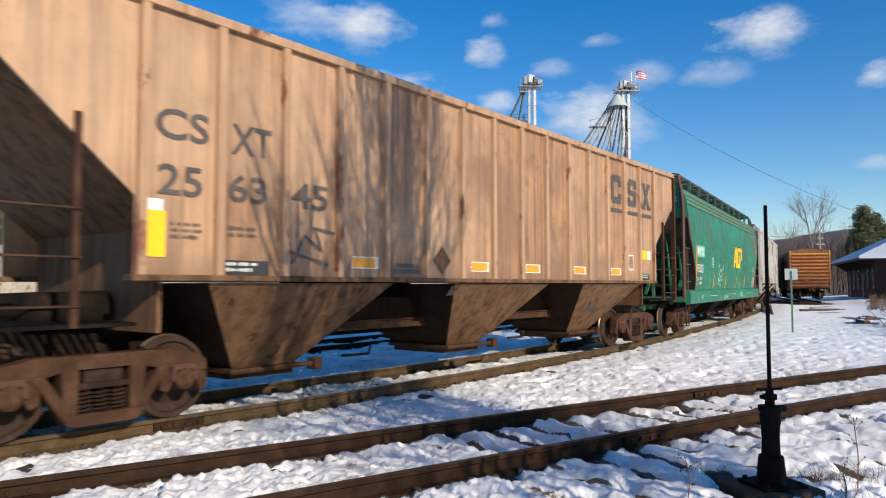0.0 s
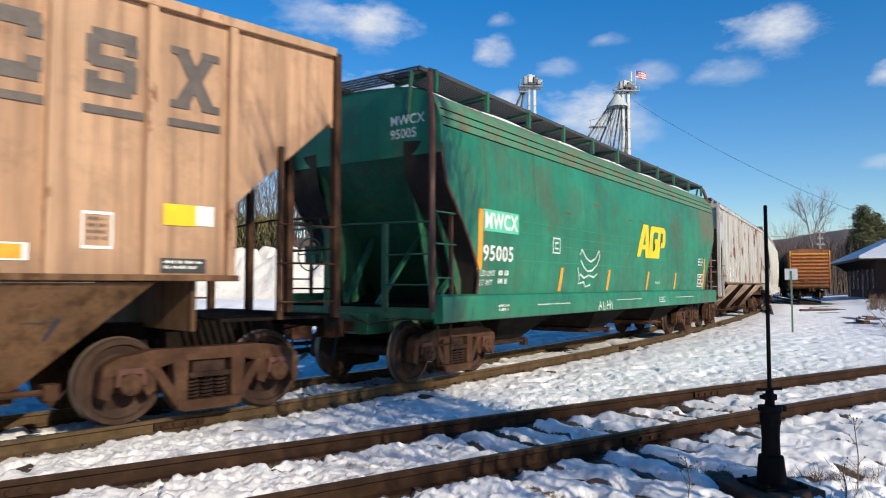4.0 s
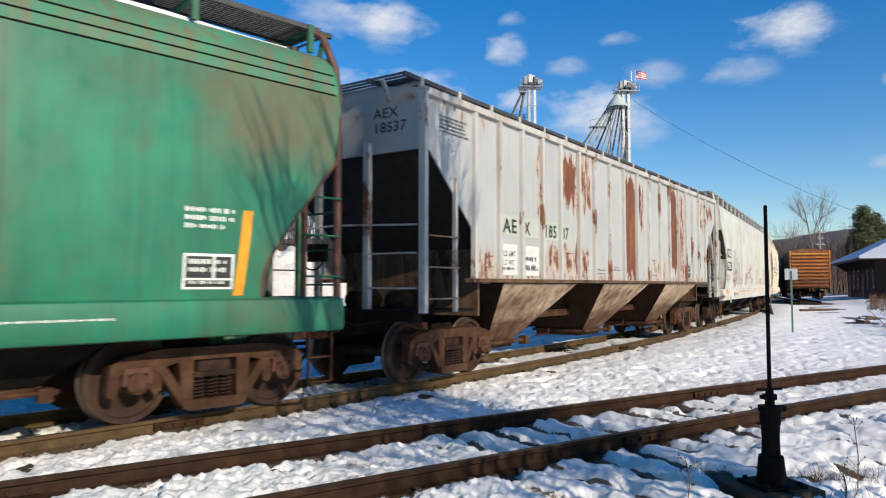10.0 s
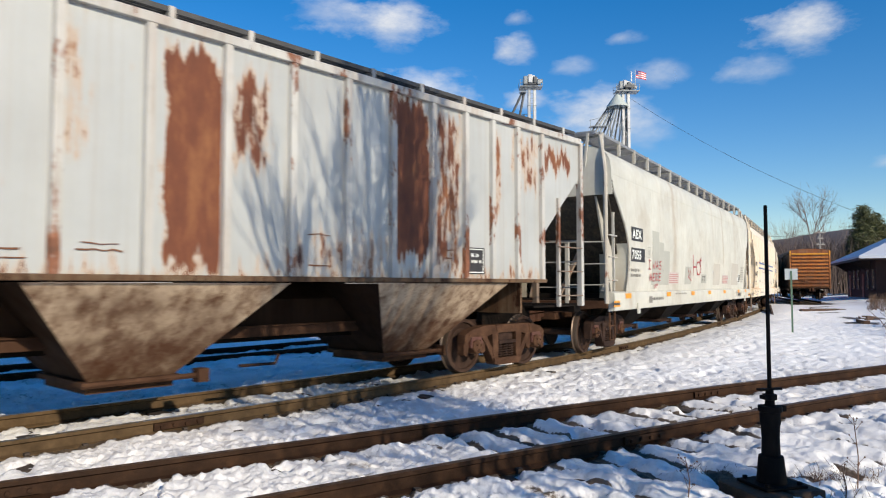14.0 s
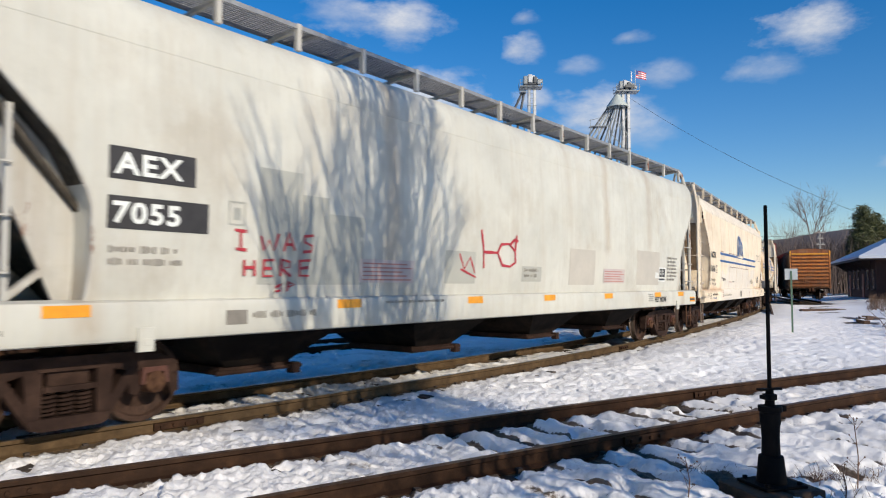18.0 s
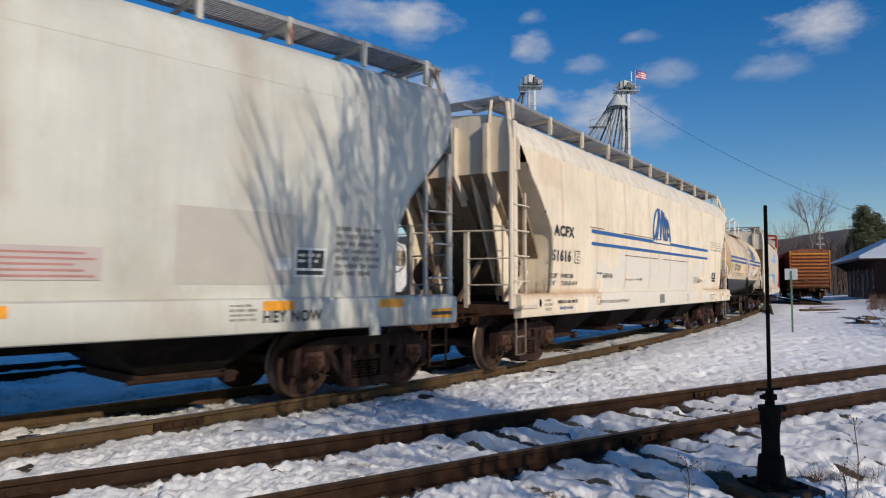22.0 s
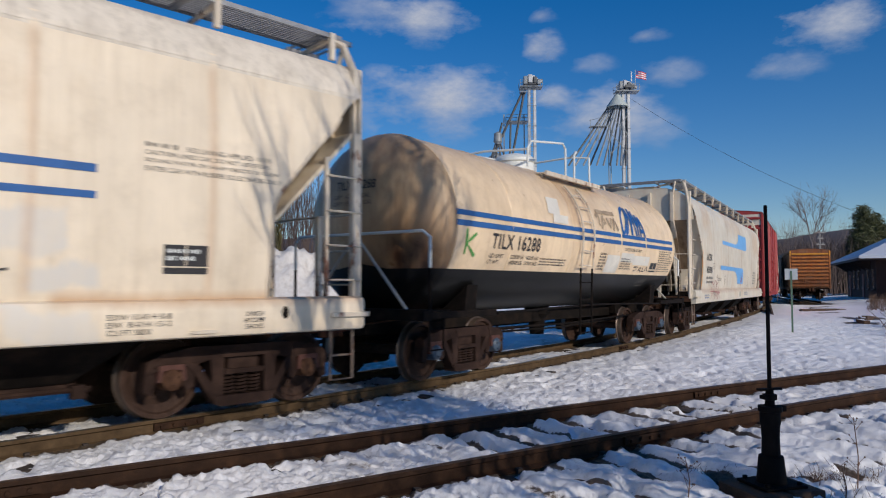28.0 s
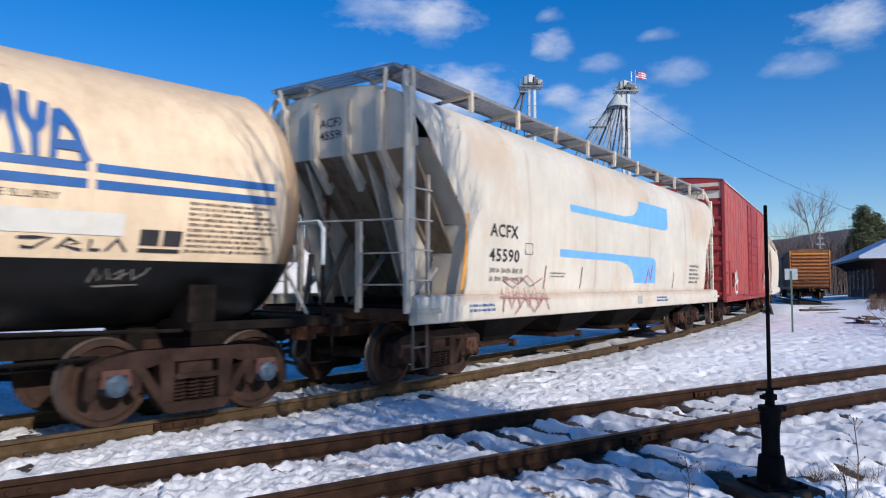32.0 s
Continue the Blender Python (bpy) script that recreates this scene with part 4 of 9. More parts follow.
def running_board(car, y0, y1, half, z, mat, post_mat, stubs, stub_to, span=1.9, gap=0.055, rear=0.0):
    """A grating walkway along the roof, panel by panel, on its brackets."""
    n = int((2 * half + rear) / span)
    w = (2 * half + rear) / n
    me = Mesh()
    for k in range(int((y1 - y0) / gap) + 1):
        y = y0 + k * gap
        me.box(-w / 2 + 0.02, w / 2 - 0.02, y - 0.006, y + 0.006, z - 0.03, z)
    for k in range(int(w / 0.1)):
        x = -w / 2 + 0.05 + k * 0.1
        me.box(x - 0.006, x + 0.006, y0, y1, z - 0.02, z - 0.004)
    for x in (-w / 2 + 0.02, w / 2 - 0.02):
        me.box(x - 0.02, x + 0.02, y0, y1, z - 0.06, z)
    for y in (y0, y1):
        me.box(-w / 2, w / 2, y - 0.012, y + 0.012, z - 0.055, z + 0.004)
    me = me.data("running_board", mat, 0)
    for i in range(n):
        part("running_board", me, None, car).matrix_basis = pose(-half + (i + 0.5) * w, 0, 0)
    ye = y0 if abs(y0) > abs(y1) else y1
    for i in range(stubs):
        x = -half + 0.15 + (2 * half + rear - 0.3) * i / (stubs - 1)
        m = Mesh().box(x - 0.035, x + 0.035, ye - 0.03, ye + 0.03, stub_to, z + 0.01).beam((x, ye, z - 0.05), (x, ye * 0.4, z - 0.12), 0.05, 0.05)
        part("walkway_bracket", m, post_mat, car)


def brake_gear(car, x, y=0.4):
    m = Mesh().lathe([(0.0, -0.35), (0.15, -0.33), (0.17, 0.25), (0.10, 0.36), (0.0, 0.36)], 14, "x", (x, y, 1.25))
    part("brake_cylinder", m, GRIME, car)
    m = Mesh().lathe([(0.0, -0.5), (0.2, -0.42), (0.22, 0.42), (0.0, 0.5)], 14, "x", (x + 0.2, -y, 1.22))
    part("air_reservoir", m, GRIME, car)


def brake_wheel(car, x, y, z, mat):
    m = Mesh()
    pts = [(x, y + 0.27 * math.cos(a * 0.3927), z + 0.27 * math.sin(a * 0.3927)) for a in range(17)]
    m.tube(pts, 0.014, 5)
    for a in range(4):
        m.tube([(x, y, z), (x, y + 0.27 * math.cos(a * 1.57), z + 0.27 * math.sin(a * 1.57))], 0.01, 4)
    m.box(x - 0.0, x + (0.22 if x < 0 else -0.22), y - 0.12, y + 0.12, z - 0.14, z + 0.14)
    part("brake_wheel", m, mat, car, "hand brake wheel and gear box")


# ---------------------------------------------------------------- ribbed covered hopper
def ribbed_hopper(name, label, mats, half, bottom_half, n_panels, truck_at, eave, special, boards, tone, rear=0.0):
    front_half, front_bottom = half, bottom_half
    body, low, rib, post = mats
    car = thing(name, label, "hopper car", group="cars of the freight train")
    zb, yw = 1.58, 1.565
    cut0, cut1 = (half - 0.02, 3.52), (bottom_half, 2.33)
    if isinstance(n_panels, tuple):
        xs, n_panels = list(n_panels), len(n_panels) - 1
    else:
        xs = [-bottom_half + (2 * bottom_half + rear) * i / n_panels for i in range(n_panels + 1)]
    for s in (-1, 1):
        for i in range(n_panels):
            m = Mesh()
            m.box(xs[i] + 0.0, xs[i + 1], s * yw - 0.012, s * yw + 0.012, zb, eave)
            kind = special.get(i, body) if s < 0 else body
            part("side_panel", m, kind, car, "rust-eaten side panel" if kind is not body else "")
        for e in (-1, 1):
            half, bottom_half = front_half + rear * (e > 0), front_bottom + rear * (e > 0)
            cut0, cut1 = (half - 0.02, 3.52), (bottom_half, 2.33)
            m = Mesh().prism([(e * bottom_half, zb), (e * bottom_half, eave), (e * half, eave), (e * half, 3.55), (e * cut0[0], cut0[1]), (e * cut1[0], cut1[1])], s * yw - 0.012, s * yw + 0.012)
            part("end_panel", m, body, car)
        for i, x in enumerate(xs):
            m = Mesh().prism([(x - 0.06, s * yw), (x - 0.045, s * (yw + 0.075)), (x + 0.045, s * (yw + 0.075)), (x + 0.06, s * yw)], zb - 0.02, eave - 0.02, "z")
            part("side_rib", m, rib, car)
        m = Mesh().prism([(s * (yw - 0.06), eave - 0.05), (s * (yw + 0.085), eave - 0.05), (s * (yw + 0.095), eave + 0.05), (s * (yw - 0.02), eave + 0.1)], -front_half, front_half + rear, "x")
        part("top_chord", m, rib, car, bevel=0.01)
        m = Mesh().prism([(s * (yw - 0.1), zb - 0.045), (s * (yw + 0.075), zb - 0.045), (s * (yw + 0.085), zb + 0.02), (s * (yw - 0.1), zb + 0.02)], -front_bottom - 0.1, front_bottom + rear + 0.1, "x")
        part("side_sill", m, BIN_BROWN if boards else low, car, bevel=0.01)
    rows = []
    for y, z in ((-yw - 0.03, eave + 0.06), (-1.2, eave + 0.13), (-0.7, eave + 0.2), (0, eave + 0.22), (0.7, eave + 0.2), (1.2, eave + 0.13), (yw + 0.03, eave + 0.06)):
        rows.append([(-front_half, y, z), (front_half + rear, y, z)])
    part("roof", Mesh().grid(rows), body, car)
    part("roof_hatch", Mesh().prism([(-0.34, eave + 0.2), (-0.3, eave + 0.32), (0.3, eave + 0.32), (0.34, eave + 0.2)], -front_half + 0.7, front_half + rear - 0.7, "x"), rib, car)
    # ends
    for e in (-1, 1):
        half = front_half + rear * (e > 0)
        m = Mesh()
        m.box(min(e * half, e * (half - 0.03)), max(e * half, e * (half - 0.03)), -yw, yw, 3.45, eave + 0.08)
        m.prism([(-yw, eave + 0.06), (-1.2, eave + 0.13), (-0.7, eave + 0.2), (0.7, eave + 0.2), (1.2, eave + 0.13), (yw, eave + 0.06)], e * half, e * (half - 0.03), "x")
        part("end_wall", m, body, car)
        m = Mesh().add([(e * (half - 0.02), -yw, 3.53), (e * (half - 0.02), yw, 3.53), (e * (half - 1.8), yw, 1.98), (e * (half - 1.8), -yw, 1.98), (e * (half - 0.08), -yw, 3.5), (e * (half - 0.08), yw, 3.5), (e * (half - 1.86), yw, 1.98), (e * (half - 1.86), -yw, 1.98)], [(0, 1, 2, 3), (7, 6, 5, 4), (0, 3, 7, 4), (1, 5, 6, 2), (0, 4, 5, 1), (3, 2, 6, 7)])
        # the car with roof boards takes the shade-blackened colour here
        part("slope_sheet", m, SLOPE_SHADE if boards else low, car, "dark grimy sloping end sheet")
        m = Mesh().box(min(e * (half - 1.72), e * (half - 1.67)), max(e * (half - 1.72), e * (half - 1.67)), -1.42, 1.42, 1.0, 2.08)
        part("bin_end", m, BIN_BROWN if boards else low, car)
        m = Mesh().box(min(e * (half - 1.6), e * (half + 0.12)), max(e * (half - 1.6), e * (half + 0.12)), -0.35, 0.35, 0.74, 1.06)
        m.box(min(e * (half - 0.05), e * (half + 0.18)), max(e * (half - 0.05), e * (half + 0.18)), -1.5, 1.5, 0.98, 1.14)
        part("end_sill", m, GRIME, car, bevel=0.01)
        m = Mesh()
        for k in range(14):
            m.box(min(e * (half - 1.4 + 0.1 * k), e * (half - 1.37 + 0.1 * k)), max(e * (half - 1.4 + 0.1 * k), e * (half - 1.37 + 0.1 * k)), -1.48, 1.48, 1.1, 1.13)
        for y in (-1.48, 0, 1.48):
            m.box(min(e * (half - 1.42), e * (half - 0.05)), max(e * (half - 1.42), e * (half - 0.05)), y - 0.02, y + 0.02, 1.09, 1.125)
        tagged(part("end_platform", m, GRIME, car), kind="stuff")
        for y, top in ((-yw - 0.02, eave), (-0.55, 3.62), (0.45, 3.62), (yw + 0.02, eave)):
            part("end_post", Mesh().box(min(e * half, e * (half + 0.09)), max(e * half, e * (half + 0.09)), y - 0.055, y + 0.055, 1.1, top), post if y < -1.0 or not boards or e < 0 else OLD_POST, car, "" if y < -1.0 or not boards or e < 0 else "rust-brown inner post", bevel=0.008)
        for y in (-yw - 0.03, yw + 0.03):
            xs2 = (e * (half - 0.78), e * (half + 0.02))
            part("ladder_rail", Mesh().box(min(xs2[0], xs2[0] + e * 0.06), max(xs2[0], xs2[0] + e * 0.06), y - 0.03, y + 0.03, 1.1, 3.1), post, car)
            rungs(car, "ladder_rung", xs2[0], xs2[1], y, (1.3, 1.75, 2.2), OLD_POST if boards else post, 0.013)
        part("end_rail", Mesh().tube([(e * (half + 0.1), -1.5, 2.35), (e * (half + 0.13), 0, 2.4), (e * (half + 0.1), 1.5, 2.35)], 0.016, 5), post, car)
        for z in (1.45, 1.95):
            part("end_rung", Mesh().tube([(e * (half + 0.11), -1.5, z), (e * (half + 0.14), -1.0, z), (e * (half + 0.11), -0.55, z)], 0.013, 5), post, car)
    half, bottom_half = front_half, front_bottom
    # hopper bays
    pitch = 4.43
    for k in range(3):
        cx = (k - 1) * pitch + rear / 2
        t, b = 1.49, 0.5
        vs = [(cx - t, -yw, zb - 0.06), (cx + t, -yw, zb - 0.06), (cx + t, yw, zb - 0.06), (cx - t, yw, zb - 0.06), (cx - b, -0.62, 0.44), (cx + b, -0.62, 0.44), (cx + b, 0.62, 0.44), (cx - b, 0.62, 0.44)]
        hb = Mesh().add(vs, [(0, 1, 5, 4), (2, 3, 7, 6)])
        # slopes facing along the car get the shade-darkened colour
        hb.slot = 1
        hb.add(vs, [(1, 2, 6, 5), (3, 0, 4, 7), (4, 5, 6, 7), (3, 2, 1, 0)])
        part("hopper_bay", hb, [low, HOPPER_SHADE], car, "grime-streaked discharge hopper with rusty slopes darkened for shade")
        g = Mesh().box(cx - b - 0.06, cx + b + 0.06, -0.68, 0.68, 0.38, 0.44).box(cx - b, cx + b, -0.6, 0.6, 0.30, 0.38).tube([(cx - b - 0.1, -0.72, 0.41), (cx + b + 0.3, -0.72, 0.41)], 0.035, 6).box(cx + b + 0.22, cx + b + 0.36, -0.8, -0.64, 0.33, 0.49)
        part("outlet_gate", g, TRUCK_LIGHT, car, "worn outlet gate with pinion shaft")
    part("center_sill", Mesh().box(-half, half + rear, -0.17, 0.17, 0.72, 1.05), GRIME, car)
    for k in (-1, 1):
        cx = k * pitch / 2 + rear / 2
        part("sill_channel", Mesh().box(cx - 1.35, cx + 1.35, -0.46, -0.40, 0.80, 0.93).box(cx - 1.35, cx + 1.35, -0.50, -0.40, 0.93, 0.95), TRUCK_LIGHT, car, "rust-brown channel between the hoppers", bevel=0.006)
        part("gate_lever", Mesh().tube([(cx - 0.9, -0.72, 0.47), (cx - 0.35, -0.72, 0.46), (cx - 0.30, -0.72, 0.58)], 0.022, 6), TRUCK, car)
        part("sill_hood", Mesh().prism([(-0.42, 0.93), (0.42, 0.93), (0.40, 1.30), (0.0, 1.56), (-0.40, 1.30)], cx - 1.42, cx + 1.42, "x"), HOPPER_SHADE, car, "dark peaked hood over the centre sill")
    if boards:
        running_board(car, -1.36, -0.72, half - 0.05, eave + 0.28, GRATING_DARK, post, 17, eave + 0.02, rear=rear)
        running_board(car, 0.72, 1.36, half - 0.05, eave + 0.28, GRATING_DARK, post, 6, eave + 0.02, rear=rear)
    if boards:
        for e in (-1, 1):
            half = front_half + rear * (e > 0)
            m = Mesh()
            for k in range(6):
                x = e * (half - 0.42 + 0.12 * k)
                m.box(x - 0.012, x + 0.012, -1.36, 1.36, eave + 0.25, eave + 0.28)
            for y in (-1.36, -0.7, 0.7, 1.36):
                m.beam((e * (half - 0.5), y, eave + 0.25), (e * (half + 0.22), y, eave + 0.25), 0.045, 0.06)
            tagged(part("crossover_platform", m, GRATING_DARK, car), kind="stuff")
            for y in (-0.95, 0.95):
                part("platform_bracket", Mesh().beam((e * (half + 0.2), y, eave + 0.23), (e * (half + 0.02), y, eave - 0.06), 0.06, 0.04), post, car)
    half = front_half
    couplers(car, half, rear=rear)
    brake_gear(car, -half + 1.0)
    brake_wheel(car, -half - 0.12, 0.5, 2.0, GRIME)
    for x in (-truck_at, truck_at):
        add_truck(car, x, tone)
    return car


# ---------------------------------------------------------------- centre-flow covered hopper
CF_PROFILE = [(1.30, 1.54), (1.6, 1.58), (2.0, 1.61), (2.6, 1.63), (3.2, 1.62), (3.7, 1.59), (3.95, 1.53), (4.12, 1.42), (4.26, 1.28), (4.36, 1.08), (4.43, 0.84), (4.47, 0.5)]

# upper corner and roof edge of each pattern of car: height, half width
CROWNS = {"low": [(3.95, 1.53), (4.12, 1.42), (4.26, 1.28), (4.36, 1.08), (4.43, 0.84), (4.47, 0.5)],
          "high": [(4.0, 1.585), (4.2, 1.55), (4.34, 1.48), (4.44, 1.38), (4.50, 1.24), (4.54, 1.05), (4.57, 0.8), (4.60, 0.5)],
          "mid": [(3.95, 1.57), (4.12, 1.52), (4.26, 1.44), (4.38, 1.33), (4.45, 1.18), (4.50, 1.0), (4.53, 0.8), (4.55, 0.5)],
          "creased": [(3.90, 1.605), (3.96, 1.59), (4.28, 1.41), (4.38, 1.31), (4.45, 1.1), (4.49, 0.8), (4.51, 0.5)]}


def cf_side(z):
    zs, ys = zip(*CF_PROFILE)
    return float(np.interp(z, zs, ys))


def center_flow(name, label, mats, half, truck_at, wing, seams, board_mat, board_wide, end_ribs, tone, caps="rust", outlets=4, board_z=4.74, hoods=0, corner=None, rear=0.0, crown="low", stubs=11):
    front_half = half
    body, post, top, dark = mats
    corner = corner or post
    car = thing(name, label, "hopper car", group="cars of the freight train")

    profile = [p for p in CF_PROFILE if p[0] < 3.75] + CROWNS[crown]
    top_z, top_y = zip(*profile)

    def side(z):
        return float(np.interp(z, top_z, top_y))

    def reach(z):
        if end_ribs:
            return float(np.interp(z, (1.3, 1.48, 2.06, 2.48, 2.70, 2.92, 3.21, 3.40, 3.55, 3.80, 3.92, 4.5), [half - d for d in (1.36, 1.37, 1.36, 1.31, 1.14, 0.94, 0.71, 0.49, 0.40, 0.20, 0.04, 0.02)]))
        pts = [(1.3, half - wing), (1.7, half - wing - 0.04), (2.3, half - wing - 0.02), (2.75, half - wing + 0.22), (3.55, half - 0.16), (3.9, half - 0.04), (4.4, half - 0.02)]
        if corner is not post:
            pts = [(1.3, half - wing), (1.7, half - wing), (2.2, half - wing + 0.33), (3.0, half - 0.14), (3.4, half - 0.06), (4.4, half - 0.02)]
        return float(np.interp(z, [p[0] for p in pts], [p[1] for p in pts]))

    zs = np.concatenate([np.arange(1.3, 3.6, 0.12), [3.6, 3.75, 3.86], [p[0] for p in CROWNS[crown] if p[0] > 3.87]])
    for s in (-1, 1):
        for nm, mt, zz in (("side_shell", body, [z for z in zs if z < 3.87]), ("roof_shoulder", top, [z for z in zs if z > 3.8])):
            rows = [[(-reach(z) + (2 * reach(z) + rear) * k / 20, s * side(z), z) for k in range(21)] for z in zz]
            part(nm, Mesh().grid(rows), mt, car, "smooth curved side sheet" if s < 0 and nm == "side_shell" else "")
        # side sill, a pressed channel along the whole car
        m = Mesh().prism([(s * 1.50, 1.36), (s * 1.63, 1.33), (s * 1.65, 1.27), (s * 1.65, 1.0), (s * 1.63, 0.95), (s * 1.50, 0.93)], -half, half + rear, "x")
        part("side_sill", m, body, car, bevel=0.008)
        bead = 0.010 if corner is not post else 0.003
        for z in (3.86, 3.99, 4.12) if corner is not post else (3.90,):
            part("roof_seam", Mesh().prism([(s * (side(z) - 0.01), z - 0.008), (s * (side(z) + bead), z - 0.008), (s * (side(z) + bead), z + 0.008), (s * (side(z) - 0.01), z + 0.008)], -half + 0.1, half + rear - 0.1, "x"), IRON if corner is not post else top, car)
        for x in seams:
            part("weld_seam", Mesh().grid([[(x + u, s * (side(z) + h), z) for u, h in (((-0.05, 0.0004), (-0.025, 0.003), (0.0, 0.0045), (0.025, 0.003), (0.05, 0.0004)) if corner is post else ((-0.01, 0.003), (0.01, 0.003)))] for z in np.arange(1.38, 4.12, 0.12)]), body if corner is post else dark, car, smooth=60)
    z_top, y_top = CROWNS[crown][-1]
    rows = [[(-half, s_y, z), (half + rear, s_y, z)] for s_y, z in [(-y_top, z_top), (-0.25, z_top + 0.02), (0, z_top + 0.03), (0.25, z_top + 0.02), (y_top, z_top)]]
    part("roof", Mesh().grid(rows), top, car)
    part("hatch_cover", Mesh().prism([(-0.32, z_top), (-0.27, z_top + 0.15), (0.27, z_top + 0.15), (0.32, z_top)], -half + 0.8, half + rear - 0.8, "x"), dark, car)
    n = 6
    for k in range(n):
        x = -half + 1.2 + (2 * half - 2.4) * k / (n - 1)
        part("hatch_clamp", Mesh().tube([(x, -0.42, z_top - 0.01), (x, -0.36, z_top + 0.18), (x, 0.36, z_top + 0.18), (x, 0.42, z_top - 0.01)], 0.025, 5), post, car)
    for k in range(hoods):
        x = -half + 1.8 + (2 * half - 3.6) * k / max(1, hoods - 1)
        part("roof_vent", Mesh().lathe([(0.0, 0.2), (0.1, 0.19), (0.2, 0.12), (0.22, 0.0)], 12, "z", (x, -0.35, z_top - 0.02)), MARK_WHITE, car, "white domed roof vent")
    # ends
    gy = 0.62 if end_ribs else 1.22
    for e in (-1, 1):
        half = front_half + rear * (e > 0)
        x = e * (half - 0.03)
        edge_z = [3.45, 3.7] + [p[0] for p in CROWNS[crown] if p[0] > 3.75]
        pts = [(-side(z), z) for z in edge_z] + [(0, z_top + 0.03)] + [(side(z), z) for z in reversed(edge_z)]
        part("end_wall", Mesh().prism(pts, x, x - e * 0.03, "x"), body, car)
        m = Mesh().add([(e * (half - 0.04), -1.5, 3.46), (e * (half - 0.04), 1.5, 3.46), (e * (half - 2.1), 1.2, 1.15), (e * (half - 2.1), -1.2, 1.15), (e * (half - 0.1), -1.5, 3.46), (e * (half - 0.1), 1.5, 3.46), (e * (half - 2.16), 1.2, 1.15), (e * (half - 2.16), -1.2, 1.15)], [(0, 1, 2, 3), (7, 6, 5, 4), (0, 3, 7, 4), (1, 5, 6, 2), (0, 4, 5, 1), (3, 2, 6, 7)])
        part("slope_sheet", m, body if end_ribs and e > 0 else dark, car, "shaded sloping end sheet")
        for s in (-1, 1):
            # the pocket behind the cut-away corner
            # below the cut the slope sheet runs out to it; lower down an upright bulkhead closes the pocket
            # skin colour includes the pocket's shade, except where end ribs keep body paint
            skin = SLOPE_SHADE if corner is not post else body if end_ribs else dark
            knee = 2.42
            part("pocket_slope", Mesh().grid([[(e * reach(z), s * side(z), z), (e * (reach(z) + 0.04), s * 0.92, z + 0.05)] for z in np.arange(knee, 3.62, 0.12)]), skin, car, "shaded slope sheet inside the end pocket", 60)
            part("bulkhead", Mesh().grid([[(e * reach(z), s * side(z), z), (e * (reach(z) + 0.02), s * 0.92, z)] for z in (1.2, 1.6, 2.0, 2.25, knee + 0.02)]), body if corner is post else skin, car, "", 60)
            part("edge_flange", Mesh().tube([(e * (reach(z) + 0.01), s * (side(z) - 0.005), z) for z in np.arange(1.34, 3.6, 0.15)], 0.022, 5), corner, car)
            if e < 0:
                part("pocket_brace", Mesh().beam((e * (half - 1.05), s * 1.2, 1.75), (e * (half - 0.55), s * 1.2, 1.35), 0.09, 0.06), post, car)
            if (end_ribs and e < 0) or corner is not post:
                part("shear_plate", Mesh().prism([(e * (half - 0.06), 3.5), (e * (half - 0.36), 3.5), (e * (half - 1.10), 2.5), (e * (half - 1.25), 1.2), (e * (half - 0.72), 1.2), (e * (half - 0.44), 2.3)], s * 0.90, s * 0.925), body if corner is post else GREEN_DK, car, "upright stiffening plate under the slope sheet")
            m = Mesh().prism([(e * (half - 0.04), 3.5), (e * (half - 0.35), 3.5), (e * (half - 1.30), 2.25), (e * (half - 1.42), 1.2), (e * (half - 1.05), 1.2)], s * gy - 0.02, s * gy + 0.02)
            if e < 0 or corner is not post:
                part("end_gusset", m, post, car)
            # corner post, bent over to the walkway
            yy = s * 1.47
            part("corner_post", Mesh().tube([(e * (half + 0.02), yy, 1.1), (e * (half + 0.02), yy, 3.9), (e * (half - 0.0), yy * 0.97, 4.25), (e * (half - 0.12), yy * 0.9, board_z - 0.12), (e * (half - 0.35), yy * 0.82, board_z)], 0.05, 8), corner, car)
            part("ladder_rail", Mesh().box(min(e * (half - 0.50), e * (half - 0.45)), max(e * (half - 0.50), e * (half - 0.45)), yy - 0.025, yy + 0.025, 1.3, 3.1), corner, car)
            rungs(car, "ladder_rung", e * (half - 0.48), e * (half + 0.02), s * 1.5, (1.56, 1.99, 2.42, 2.86) if end_ribs else (1.6, 2.1, 2.57), post, 0.014)
            if end_ribs:
                part("corner_plate", Mesh().box(min(e * (half - 0.10), e * (half + 0.03)), max(e * (half - 0.10), e * (half + 0.03)), s * 1.49 - 0.045, s * 1.49 + 0.045, 1.1, 4.3), corner, car, "flat corner plate with rust-brown edges", bevel=0.008)
                part("step_plate", Mesh().box(min(e * (half - 0.52), e * (half + 0.05)), max(e * (half - 0.52), e * (half + 0.05)), s * 1.66 - 0.03, s * 1.66 + 0.03, 1.10, 1.16), post, car, bevel=0.01)
            m = Mesh().tube([(e * (half - 0.08), s * 1.5, 0.96), (e * (half - 0.08), s * 1.5, 0.32), (e * (half - 0.42), s * 1.5, 0.32), (e * (half - 0.42), s * 1.5, 0.96)], 0.02, 6)
            m.tube([(e * (half - 0.08), s * 1.5, 0.62), (e * (half - 0.42), s * 1.5, 0.62)], 0.016, 5)
            part("sill_step", m, OLD_POST if end_ribs else TRUCK_LIGHT, car)
